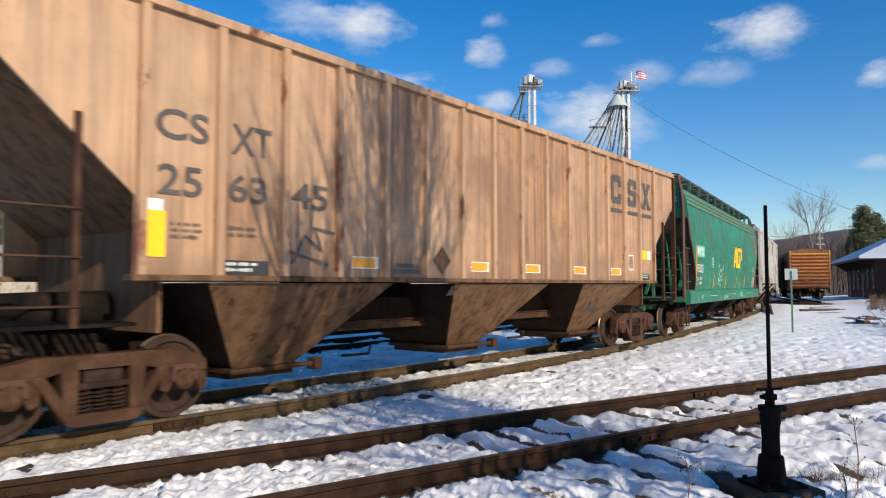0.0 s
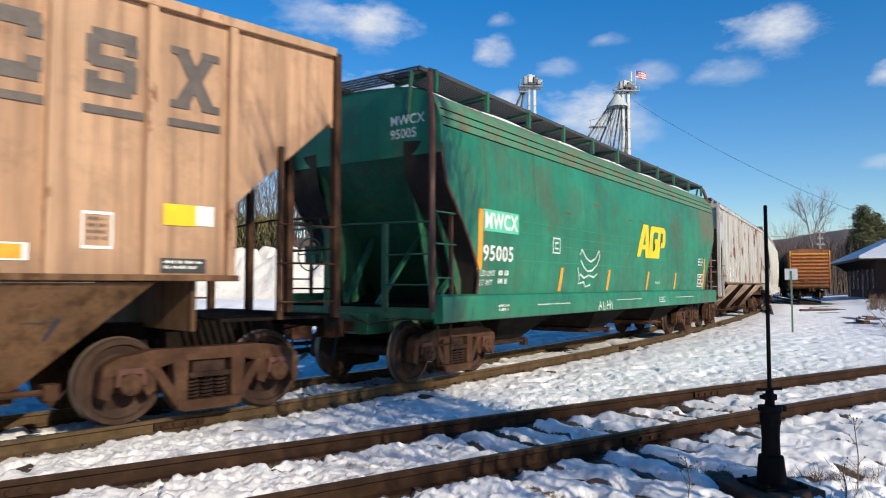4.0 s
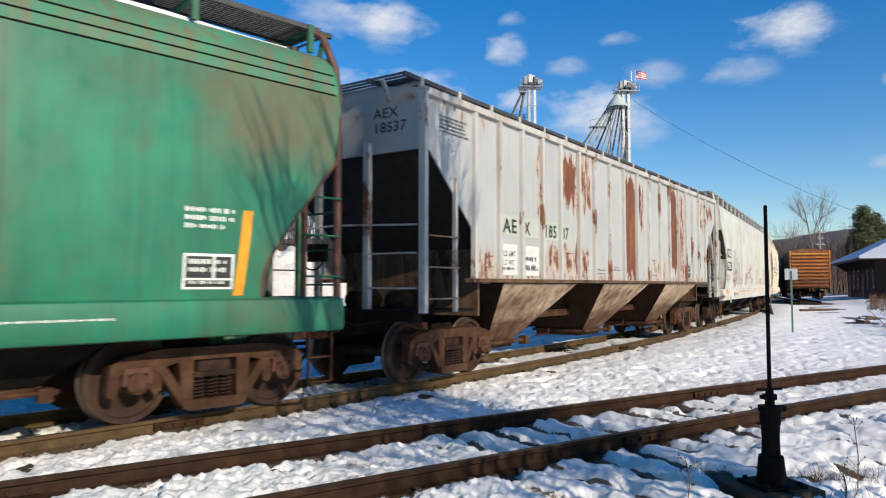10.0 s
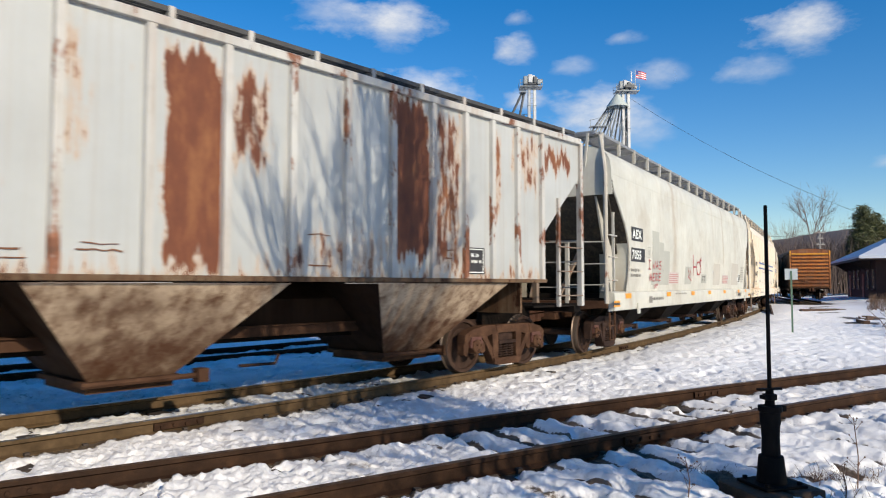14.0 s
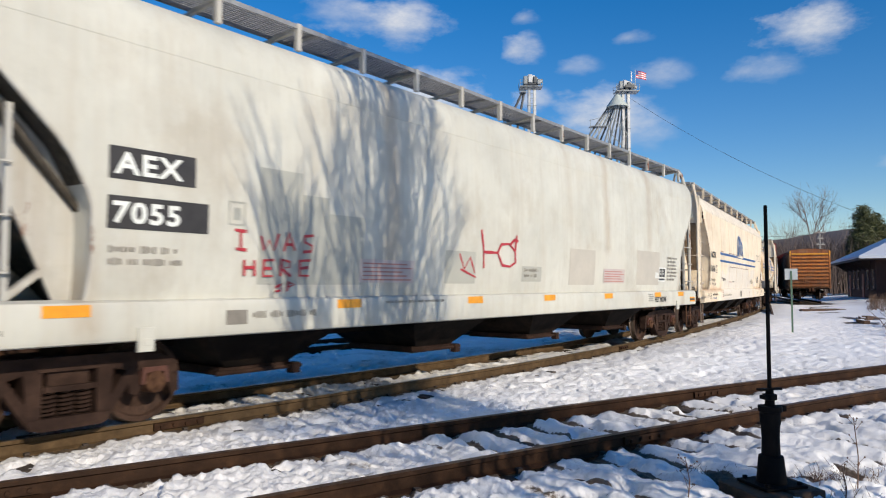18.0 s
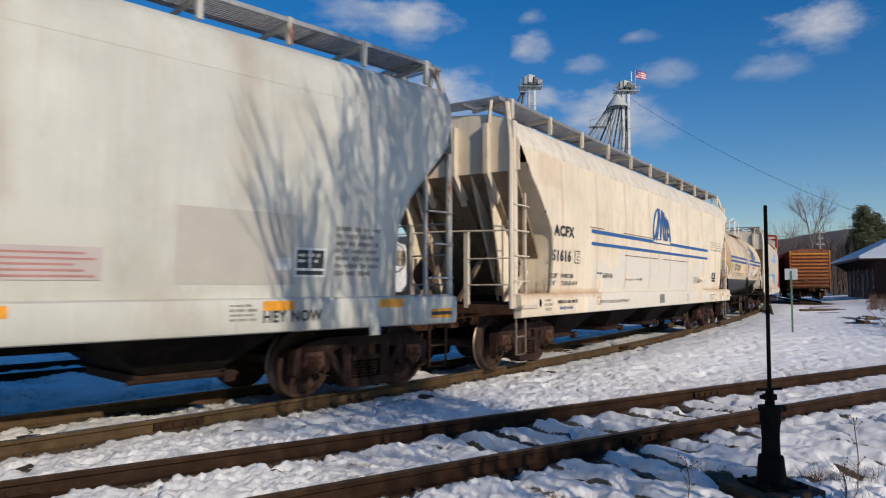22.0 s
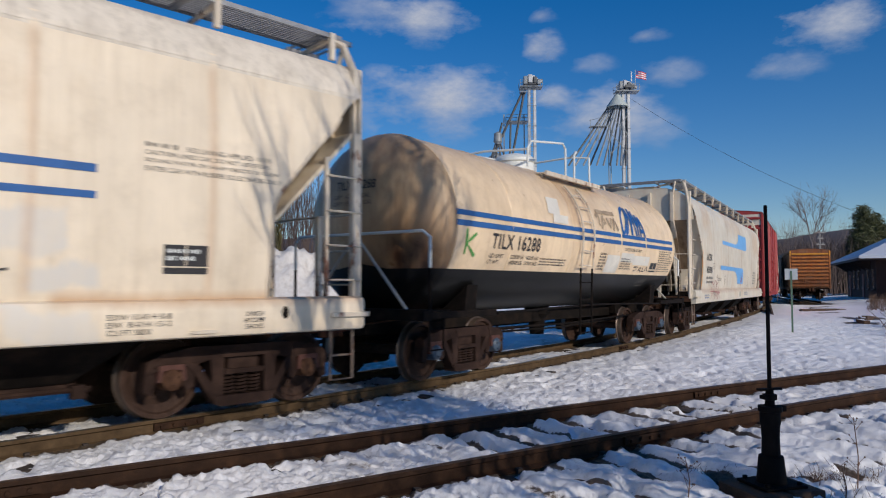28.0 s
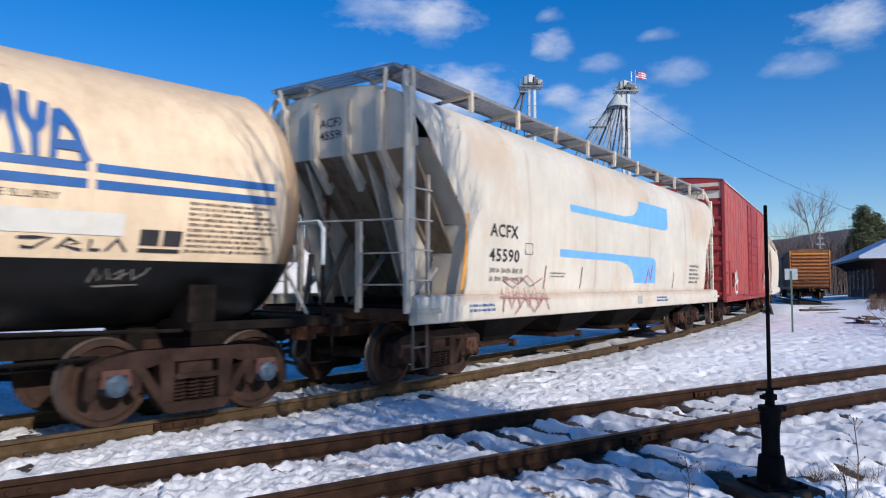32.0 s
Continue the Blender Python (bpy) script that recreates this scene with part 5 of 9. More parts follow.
        for k in range(end_ribs):
            y = -1.0 + 2.0 * k / max(1, end_ribs - 1)
            m = Mesh().prism([(e * (half - 0.03), 4.3), (e * (half + 0.09), 4.3), (e * (half + 0.09), 3.42), (e * (half - 0.30), 2.92), (e * (half - 0.40), 3.06), (e * (half - 0.1), 3.4)], y - 0.045, y + 0.045)
            part("end_rib", m, post, car)
            part("slope_rib", Mesh().beam((e * (half - 0.36), y, 3.04), (e * (half - 1.9), y * 0.85, 1.32), 0.10, 0.09), dark, car)
        for y in (-0.6, 0.6):
            part("end_brace", Mesh().box(min(e * (half + 0.0), e * (half + 0.07)), max(e * (half + 0.0), e * (half + 0.07)), y - 0.04, y + 0.04, 1.1, 2.45), post, car)
        part("end_rail", Mesh().tube([(e * (half + 0.06), -1.47, 2.42), (e * (half + 0.1), 0, 2.45), (e * (half + 0.06), 1.47, 2.42)], 0.016, 5), post, car)
        for z in (1.5, 1.95):
            part("end_rung", Mesh().tube([(e * (half + 0.06), -1.47, z), (e * (half + 0.08), -1.0, z), (e * (half + 0.06), -0.6, z)], 0.013, 5), post, car)
        m = Mesh().box(min(e * (half - 2.2), e * (half + 0.12)), max(e * (half - 2.2), e * (half + 0.12)), -0.33, 0.33, 0.74, 1.06)
        m.box(min(e * (half - 0.1), e * (half + 0.06)), max(e * (half - 0.1), e * (half + 0.06)), -1.5, 1.5, 1.0, 1.16)
        part("end_sill", m, TRUCK_LIGHT if corner is post else dark, car, bevel=0.01)
        m = Mesh()
        for k in range(9):
            m.box(min(e * (half - 0.85 + 0.1 * k), e * (half - 0.82 + 0.1 * k)), max(e * (half - 0.85 + 0.1 * k), e * (half - 0.82 + 0.1 * k)), -1.45, 1.45, 1.16, 1.19)
        for y in (-1.45, 0, 1.45):
            m.box(min(e * (half - 0.87), e * (half + 0.03)), max(e * (half - 0.87), e * (half + 0.03)), y - 0.02, y + 0.02, 1.15, 1.185)
        tagged(part("end_platform", m, GRIME, car), kind="stuff")
        m = Mesh()
        for a, b in (((half - 0.15, -0.3, 1.2), (half - 1.0, -0.5, 2.3)), ((half - 0.15, 0.35, 1.2), (half - 1.0, 0.5, 2.3)), ((half - 0.4, 0.9, 1.2), (half - 0.5, 0.9, 2.0))):
            m.beam((e * a[0], a[1], a[2]), (e * b[0], b[1], b[2]), 0.09, 0.05)
        if e < 0 or corner is not post:
            part("end_strut", m, OLD_POST if corner is post else post, car)
        cy = side(4.0)
        m = Mesh()
        for k in range(5):
            m.box(min(e * (half - 0.42 + 0.11 * k), e * (half - 0.40 + 0.11 * k)), max(e * (half - 0.42 + 0.11 * k), e * (half - 0.40 + 0.11 * k)), -1.25, 1.25, board_z - 0.03, board_z)
        for y in (-1.25, -0.5, 0.5, 1.25):
            m.beam((e * (half - 0.45), y, board_z - 0.04), (e * (half + 0.06), y, board_z - 0.04), 0.05, 0.06)
        tagged(part("crossover_platform", m, board_mat, car), kind="stuff")
        for y in (-1.1, 1.1):
            part("platform_bracket", Mesh().beam((e * (half + 0.04), y, board_z - 0.05), (e * (half - 0.03), y * 0.9, 4.1), 0.05, 0.05), post, car)
    half = front_half
    # discharge pans below
    for k in range(outlets):
        cx = (k - (outlets - 1) / 2) * (2 * truck_at - 2.6) / max(1, outlets - 1) * 0.82
        t, b = 1.15, 0.5
        vs = [(cx - t, -1.25, 1.0), (cx + t, -1.25, 1.0), (cx + t, 1.25, 1.0), (cx - t, 1.25, 1.0), (cx - b, -0.75, 0.48), (cx + b, -0.75, 0.48), (cx + b, 0.75, 0.48), (cx - b, 0.75, 0.48)]
        part("discharge_hopper", Mesh().add(vs, [(0, 1, 5, 4), (1, 2, 6, 5), (2, 3, 7, 6), (3, 0, 4, 7), (4, 5, 6, 7), (3, 2, 1, 0)]), GRIME, car)
        g = Mesh().box(cx - b - 0.06, cx + b + 0.06, -0.72, 0.72, 0.38, 0.48).tube([(cx - b - 0.15, -0.78, 0.41), (cx + b + 0.2, -0.78, 0.41)], 0.03, 6).box(cx + b, cx + b + 0.14, -0.84, -0.72, 0.32, 0.46)
        part("outlet_gate", g, TRUCK_LIGHT if corner is not post and k == 2 else TRUCK, car)
    part("center_sill", Mesh().box(-half, half + rear, -0.17, 0.17, 0.74, 1.05), GRIME, car)
    part("underframe", Mesh().prism([(-1.44, 1.3), (-1.2, 0.98), (1.2, 0.98), (1.44, 1.3)], -half + wing, half + rear - wing, "x"), GRIME, car)
    y0, y1 = board_wide
    running_board(car, -y1, -y0, half - 0.15, board_z, board_mat, post, stubs, board_z - 0.34, rear=rear)
    running_board(car, y0, y1, half - 0.15, board_z, board_mat, post, 6, board_z - 0.34, rear=rear)
    couplers(car, half, rear=rear)
    brake_gear(car, half - 1.9, 0.5)
    brake_wheel(car, -half - 0.08, 0.95, 2.0, post)
    for x in (-truck_at, truck_at):
        add_truck(car, x, tone, caps)
    return car

# ---------------------------------------------------------------- the train
CARS = []


def join_train(car, mid, truck_at):
    CARS.append((car, mid, truck_at))
    return car


# 1: tan ribbed hopper
rib_y = lambda z: 1.581
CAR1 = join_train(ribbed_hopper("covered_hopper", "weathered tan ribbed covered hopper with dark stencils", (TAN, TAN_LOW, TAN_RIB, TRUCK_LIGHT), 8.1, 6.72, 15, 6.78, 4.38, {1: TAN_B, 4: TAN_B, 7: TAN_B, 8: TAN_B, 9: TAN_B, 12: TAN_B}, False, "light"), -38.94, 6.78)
for tx, a, b, z0, z1 in (("CS", -6.58, -5.96, 3.00, 3.32), ("XT", -5.67, -5.12, 2.96, 3.30), ("25", -6.55, -6.03, 2.42, 2.74), ("63", -5.70, -5.19, 2.42, 2.73), ("45", -4.82, -4.22, 2.42, 2.74)):
    letters(CAR1, tx, a, b, z0, z1, MARK_FADED, rib_y, "faded dark stencilled characters", 0.015)
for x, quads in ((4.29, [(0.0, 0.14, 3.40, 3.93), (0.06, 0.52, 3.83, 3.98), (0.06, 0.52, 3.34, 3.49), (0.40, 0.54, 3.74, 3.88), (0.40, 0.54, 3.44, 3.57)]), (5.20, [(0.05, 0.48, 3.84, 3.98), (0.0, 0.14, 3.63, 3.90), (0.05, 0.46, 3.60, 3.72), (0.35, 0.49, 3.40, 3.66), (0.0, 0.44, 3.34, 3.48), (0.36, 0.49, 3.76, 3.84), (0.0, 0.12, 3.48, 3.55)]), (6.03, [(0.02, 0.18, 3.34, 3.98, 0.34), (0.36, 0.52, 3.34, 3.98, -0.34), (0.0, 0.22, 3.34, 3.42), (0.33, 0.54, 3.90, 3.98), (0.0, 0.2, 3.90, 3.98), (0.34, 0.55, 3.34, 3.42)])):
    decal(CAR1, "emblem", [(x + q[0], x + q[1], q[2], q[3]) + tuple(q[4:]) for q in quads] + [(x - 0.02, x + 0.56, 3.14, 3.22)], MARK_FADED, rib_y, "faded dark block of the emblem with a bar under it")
decal(CAR1, "yellow_panel", [(-6.66, -6.45, 1.78, 2.25)], MARK_YELLOW, rib_y, "yellow rectangle below a white tag", 0.009)
decal(CAR1, "white_tag", [(-6.65, -6.48, 2.25, 2.37)], MARK_WHITE, rib_y, "small white tag", 0.009)
decal(CAR1, "stencil_plate", [(-5.78, -5.14, 1.60, 1.77)], MARK_DARK, rib_y, "black data plate")
decal(CAR1, "fine_print", small_print(-5.72, -5.28, 1.62, 1.75, 2, 3), MARK_WHITE, rib_y, lift=0.010)
for x in (-3.78, -1.08, 0.62, 2.49, 4.26):
    decal(CAR1, "reflector_edge", [(x - 0.015, x + 0.50, 1.715, 1.875)], MARK_WHITE, rib_y, "white border of a reflective strip")
    decal(CAR1, "reflector", [(x, x + 0.45, 1.73, 1.86)], REFLECT, rib_y, "orange reflective strip", 0.009)
for x0, x1, z0, z1 in ((-1.5, 0.55, 1.33, 1.49), (-4.0, -3.1, 1.36, 1.46)):
    decal(CAR1, "black_patch", [(x0, x1, z0, z1)], MARK_DARK, lambda z: 0.63 + (z - 0.44) * 0.83, "black painted-out patch", 0.02)
decal(CAR1, "reflector_edge", [(6.29, 6.53, 2.12, 2.33)], MARK_WHITE, rib_y, "white half of a square label")
decal(CAR1, "reflector", [(5.98, 6.33, 2.11, 2.33)], MARK_YELLOW, rib_y, "yellow square label", 0.009)
decal(CAR1, "label_frame", [(5.20, 5.22, 1.84, 2.20), (5.47, 5.49, 1.84, 2.20), (5.22, 5.47, 1.84, 1.87), (5.22, 5.47, 2.17, 2.20)], MARK_WHITE, rib_y, "thin white frame of a test label")
decal(CAR1, "fine_print", small_print(5.25, 5.46, 1.90, 2.15, 4, 81), MARK_FADED, rib_y)
decal(CAR1, "stencil_plate", [(-2.95, -2.38, 1.66, 1.72), (-2.9, -2.42, 1.745, 1.80)], MARK_FADED, rib_y, "two smudged dark bars")
decal(CAR1, "stencil_plate", [(5.96, 6.45, 1.62, 1.77)], MARK_DARK, rib_y, "black data plate")
decal(CAR1, "fine_print", small_print(6.0, 6.42, 1.64, 1.75, 2, 82), MARK_WHITE, rib_y, lift=0.010)
m = Mesh().prism([(-1.85, 1.66), (-1.64, 1.87), (-1.85, 2.08), (-2.06, 1.87)], -1.590, -1.583)
part("placard", m, TAN_LOW, CAR1, "brown diamond placard holder")
decal(CAR1, "fine_print", small_print(-6.4, -6.0, 1.95, 2.15, 3, 4) + small_print(-5.7, -5.2, 2.0, 2.15, 2, 5), MARK_FADED, rib_y)
scrawl(CAR1, [[(-4.8, 1.75), (-4.6, 2.1), (-4.3, 1.9), (-4.45, 2.2), (-4.1, 2.15)], [(-4.9, 1.9), (-4.2, 1.75)]], MARK_FADED, rib_y, 0.045, "faded blue-grey sprayed scrawl")
hop_y = lambda z: 0.63 + (z - 0.44) * 0.83
scrawl(CAR1, [[(4.1, 0.95), (4.3, 1.38), (4.55, 1.34), (4.3, 1.2), (4.55, 1.1), (4.42, 0.95), (4.1, 0.95)], [(4.75, 1.35), (4.85, 1.15), (5.1, 1.15)], [(5.2, 1.38), (5.05, 0.95)]], SCRAWL_DARK, lambda z: hop_y(z) + 0.01, 0.05, "blue-black sprayed scrawl on the hopper")

# 2: green centre-flow hopper
CAR2 = join_train(center_flow("covered_hopper", "green curved-side covered hopper with yellow emblem", (GREEN, GREEN_DK, GREEN_TOP, GREEN_DK), 7.88, 6.62, 1.1, (-6.62, -4.9, -1.9, 1.2, 4.3), GRATING_DARK, (0.62, 1.3), 0, "light", outlets=3, corner=RUST_POST, board_z=4.77, rear=0.14, crown="mid"), -21.22, 6.62)
m = Mesh()
m.grid([[(x, y, 4.44 + h + 0.018 * math.sin(x * 2.3 + y * 5)) for x in np.arange(-7.5, 7.6, 0.25)] for y, h in ((-1.24, -0.04), (-1.1, 0.07), (-0.85, 0.13), (-0.55, 0.15), (-0.38, 0.12))])
part("roof_snow", m, ROOF_DRIFT, CAR2, "strip of old snow left on the roof")
decal(CAR2, "name_panel", [(-6.71, -5.55, 2.36, 2.71)], plain("teal_panel_paint", (0.10, 0.50, 0.33), 0.45, 0, 0.1, 3, 0), cf_side, "light teal lettering panel")
letters(CAR2, "MWCX", -6.67, -5.60, 2.40, 2.67, MARK_WHITE, cf_side, "white stencilled characters", 0.03).location.y = -0.004
letters(CAR2, "95005", -6.71, -5.73, 1.88, 2.14, MARK_WHITE, cf_side, "white stencilled numerals", 0.02)
decal(CAR2, "reflector", [(-6.87, -6.73, 1.74, 2.70)], REFLECT, cf_side, "tall orange reflective strip")
for x in (-3.88, -1.43, 1.22, 3.56, 6.56):
    decal(CAR2, "reflector", [(x, x + 0.12, 1.38, 1.83 if x < 6 else 2.32, 0.08)], REFLECT, cf_side, "orange reflective strip")
OUTLINE = plain("dark_green_outline_paint", (0.008, 0.06, 0.035), 0.45, 0, 0.2, 4, 0)


def badge(car, polys, shift, material, label, lift):
    """Slanting blocks of one painted character, from corners in the emblem's own units."""
    m = Mesh()
    for k, poly in enumerate(polys):
        pts = []
        for u, v in poly:
            low, high = 0.080 * u, 254 - 0.156 * (u - 119) + 0.080 * u
            z = 2.18 + 0.82 * (v + low) / high + shift[1]
            pts.append((0.42 + u / 550 * 2.26 + shift[0], -cf_side(z) - lift - 0.0012 * k, z))
        m.add(pts, [tuple(range(len(pts)))])
    part("emblem", m, material, car, label)


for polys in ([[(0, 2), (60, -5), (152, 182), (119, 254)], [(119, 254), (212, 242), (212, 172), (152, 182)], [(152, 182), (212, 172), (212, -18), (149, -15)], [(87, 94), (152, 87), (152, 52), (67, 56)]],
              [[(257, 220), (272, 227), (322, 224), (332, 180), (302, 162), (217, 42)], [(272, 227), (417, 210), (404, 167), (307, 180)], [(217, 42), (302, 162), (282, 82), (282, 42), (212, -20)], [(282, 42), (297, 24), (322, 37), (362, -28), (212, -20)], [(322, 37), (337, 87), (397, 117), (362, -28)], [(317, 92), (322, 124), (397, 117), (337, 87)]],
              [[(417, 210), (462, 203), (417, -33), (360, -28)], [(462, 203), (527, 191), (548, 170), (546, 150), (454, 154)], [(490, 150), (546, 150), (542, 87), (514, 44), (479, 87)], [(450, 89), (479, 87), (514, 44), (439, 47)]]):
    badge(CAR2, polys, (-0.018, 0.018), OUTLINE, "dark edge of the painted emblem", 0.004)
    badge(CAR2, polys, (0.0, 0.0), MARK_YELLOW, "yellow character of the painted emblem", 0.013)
for z in (2.60, 2.41, 2.23, 1.92):
    decal(CAR2, "seam_line", [(-5.4, 0.36, z - 0.007, z + 0.007)], GREEN_LINE, cf_side, "thin brighter green seam", 0.004)
for x0, x1, z in ((-0.13, 0.14, 3.03), (0.70, 0.78, 3.06), (0.86, 0.95, 3.05), (-2.2, -1.9, 3.2), (-3.6, -3.4, 2.9)):
    decal(CAR2, "rust_line", [(x0, x1, z - 0.014, z + 0.014)], RUST_LINE, cf_side, "rusted scratch", 0.006)
letters(CAR2, "MWCX\n95005", -1.3, -0.65, 3.72, 4.08, MARK_WHITE, cf_side, "white stencilled characters on the end wall", 0.01, end=-7.857)
decal(CAR2, "data_box", [(-4.19, -3.87, 2.09, 2.39)], MARK_WHITE, cf_side)
decal(CAR2, "data_box", [(-4.165, -3.895, 2.115, 2.365)], GREEN, cf_side, lift=0.008)
decal(CAR2, "fine_print", [(-4.10, -3.96, 2.17, 2.20), (-4.10, -4.07, 2.20, 2.31), (-4.10, -3.96, 2.28, 2.31)], MARK_WHITE, cf_side, lift=0.010)
for tx, x1, z0 in (("LD LMT", -6.3, 1.64), ("LT WT", -6.38, 1.49)):
    letters(CAR2, tx, -6.77, x1, z0, z0 + 0.09, MARK_WHITE, cf_side, "small white stencilled characters")
decal(CAR2, "fine_print", small_print(-6.18, -5.78, 1.47, 1.74, 2, 7), MARK_WHITE, cf_side)
sill_y = lambda z: 1.65
decal(CAR2, "fine_print", small_print(-4.9, -3.4, 1.12, 1.16, 1, 8) + small_print(-1.0, 0.9, 1.14, 1.18, 1, 9) + small_print(3.4, 5.6, 1.14, 1.18, 1, 10) + small_print(2.0, 2.6, 1.03, 1.2, 3, 11) + small_print(-6.3, -5.9, 1.05, 1.18, 2, 12), MARK_WHITE, sill_y)
decal(CAR2, "data_plate", [(5.97, 6.55, 1.45, 1.83)], MARK_WHITE, cf_side, "white border of a data plate", 0.005)
decal(CAR2, "data_plate", [(6.0, 6.30, 1.57, 1.80), (6.33, 6.52, 1.57, 1.80), (6.0, 6.52, 1.475, 1.545)], MARK_DARK, cf_side, "black data plate", 0.008)
decal(CAR2, "fine_print", small_print(6.03, 6.5, 1.6, 1.77, 2, 13) + small_print(6.04, 6.5, 1.485, 1.54, 1, 83), MARK_WHITE, cf_side, lift=0.011)
decal(CAR2, "fine_print", small_print(5.97, 6.55, 2.06, 2.32, 3, 14), MARK_WHITE, cf_side)
scrawl(CAR2, [[(-2.95, 2.10), (-2.86, 2.22), (-2.62, 2.05), (-2.40, 1.98), (-2.15, 2.05), (-1.95, 2.22), (-1.90, 2.10), (-2.05, 1.92), (-2.30, 1.80), (-2.55, 1.78), (-2.75, 1.88), (-2.9, 2.0)], [(-2.9, 1.72), (-2.7, 1.64), (-2.45, 1.70), (-2.2, 1.66), (-2.0, 1.74)], [(-3.05, 1.86), (-2.92, 1.62), (-2.98, 1.52), (-2.7, 1.56), (-2.6, 1.46), (-2.35, 1.50)]], SCRAWL_WHITE, cf_side, 0.035, "white sprayed bird-like scrawl")
scrawl(CAR2, [[(-2.08, 0.97), (-2.0, 1.15), (-1.9, 0.98)], [(-2.05, 1.05), (-1.92, 1.05)], [(-1.82, 1.15), (-1.82, 0.98), (-1.7, 0.98), (-1.7, 1.12)], [(-1.6, 0.98), (-1.6, 1.16)], [(-1.6, 1.07), (-1.45, 1.07)], [(-1.45, 1.17), (-1.44, 0.97)], [(-1.36, 1.14), (-1.32, 0.98)]], SCRAWL_WHITE, sill_y, 0.03)

letters(CAR2, "CAUTION", 1.92, 2.34, 1.53, 1.60, MARK_WHITE, cf_side, "small white stencilled word")

# 3: white rusting ribbed hopper
CAR3 = join_train(ribbed_hopper("covered_hopper", "white ribbed covered hopper with streaked rusty panels", (WHITE, WHITE_LOW, WHITE_POST, WHITE_POST), 8.1, 6.8, (-6.80, -6.03, -5.24, -4.45, -3.68, -2.80, -2.0, -1.13, -0.25, 0.65, 1.55, 2.43, 3.26, 4.09, 4.85, 5.54, 6.24, 6.98), 6.62, 4.26, {}, True, "light", rear=0.18), -3.84, 6.62)
for tx, a, b in (("AE", -5.90, -5.42), ("X", -5.15, -4.92), ("185", -4.30, -3.84), ("37", -3.58, -3.29)):
    letters(CAR3, tx, a, b, 2.38, 2.62, MARK_DARK, rib_y, "dark stencilled characters", 0.02)
for x0, x1 in ((-5.96, -5.36), (-5.20, -4.60), (-4.36, -3.76), (-3.62, -3.22)):
    decal(CAR3, "number_patch", [(x0, x1, 2.33, 2.69)], PATCH_GREEN, rib_y, "pale greenish patch behind the number", 0.004)
for x0, x1 in ((-5.94, -5.40), (-5.14, -4.58)):
    decal(CAR3, "white_patch", [(x0, x1, 1.66, 2.19)], FRESH_PATCH, rib_y, "fresh white lettering patch")
    decal(CAR3, "fine_print", small_print(x0 + 0.05, x1, 1.72, 1.80, 1, int(x1 * -10)), MARK_FADED, rib_y, lift=0.010)
letters(CAR3, "LD LMT", -5.88, -5.46, 1.98, 2.07, MARK_FADED, rib_y, "small dark stencilled characters", 0.01)
letters(CAR3, "LT WT", -5.88, -5.52, 1.83, 1.92, MARK_FADED, rib_y, "small dark stencilled characters", 0.01)
decal(CAR3, "fine_print", small_print(-5.1, -4.64, 1.72, 2.0, 2, 61), MARK_DARK, rib_y, lift=0.010)
decal(CAR3, "data_plate", [(4.90, 5.34, 1.67, 2.09)], MARK_DARK, rib_y, "black data plate")
decal(CAR3, "fine_print", small_print(5.0, 5.28, 1.80, 2.0, 2, 15) + [(4.93, 5.31, 2.055, 2.07), (4.93, 5.31, 1.69, 1.705), (4.93, 4.945, 1.705, 2.055), (5.295, 5.31, 1.705, 2.055)], MARK_WHITE, rib_y, lift=0.010)
letters(CAR3, "AEX\n18537", -1.25, -0.62, 3.75, 4.12, MARK_DARK, rib_y, "dark stencilled characters on the end wall", 0.01, end=-8.106)
decal(CAR3, "fine_print", small_print(-7.75, -6.95, 3.72, 4.0, 5, 16), MARK_FADED, rib_y)

rnd = random.Random(33)
for x0, x1 in ((-6.6, -6.1), (-3.55, -2.95), (-2.6, -2.1), (-1.9, -1.25), (-0.95, -0.35), (1.7, 2.3), (4.2, 4.7)):
    for k in range(2):
        z = rnd.uniform(1.70, 2.15)
        a = rnd.uniform(x0, x0 + 0.2)
        scrawl(CAR3, [[(a + 0.09 * j, z + rnd.uniform(-0.012, 0.012)) for j in range(int((x1 - a) / 0.09))]], RUST_LINE, rib_y, rnd.uniform(0.010, 0.018), "thin crack of rust", "rust_crack")

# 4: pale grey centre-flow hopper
CAR4 = join_train(center_flow("covered_hopper", "long pale grey covered hopper with painted-out patches", (GREY, GREY_POST, GREY, SLOPE_GREY_SHADE), 9.33, 8.08, 1.15, (-6.2, -3.1, 0.2, 3.4, 6.5), GRATING, (0.7, 1.3), 0, "dark", board_z=4.85, crown="high", stubs=16), 15.22, 8.08)
for tx, z0, z1, x1 in (("AEX", 2.52, 2.84, -7.09), ("7055", 2.04, 2.36, -6.92)):
    decal(CAR4, "data_plate", [(-8.03, x1, z0, z1)], MARK_DARK, cf_side, "black lettering panel")
    letters(CAR4, tx, -7.98, -7.26 if tx == "7055" else -7.24, z0 + 0.05, z1 - 0.05, MARK_WHITE, cf_side, "white stencilled characters", 0.03).location.y = -0.004
part("data_plate", Mesh().box(-9.312, -9.302, -0.16, 0.42, 3.70, 4.06), MARK_DARK, CAR4, "black lettering panel on the end wall")
letters(CAR4, "AEX\n7055", -0.12, 0.38, 3.74, 4.02, MARK_WHITE, cf_side, "white stencilled characters on the end wall", 0.01, end=-9.318)
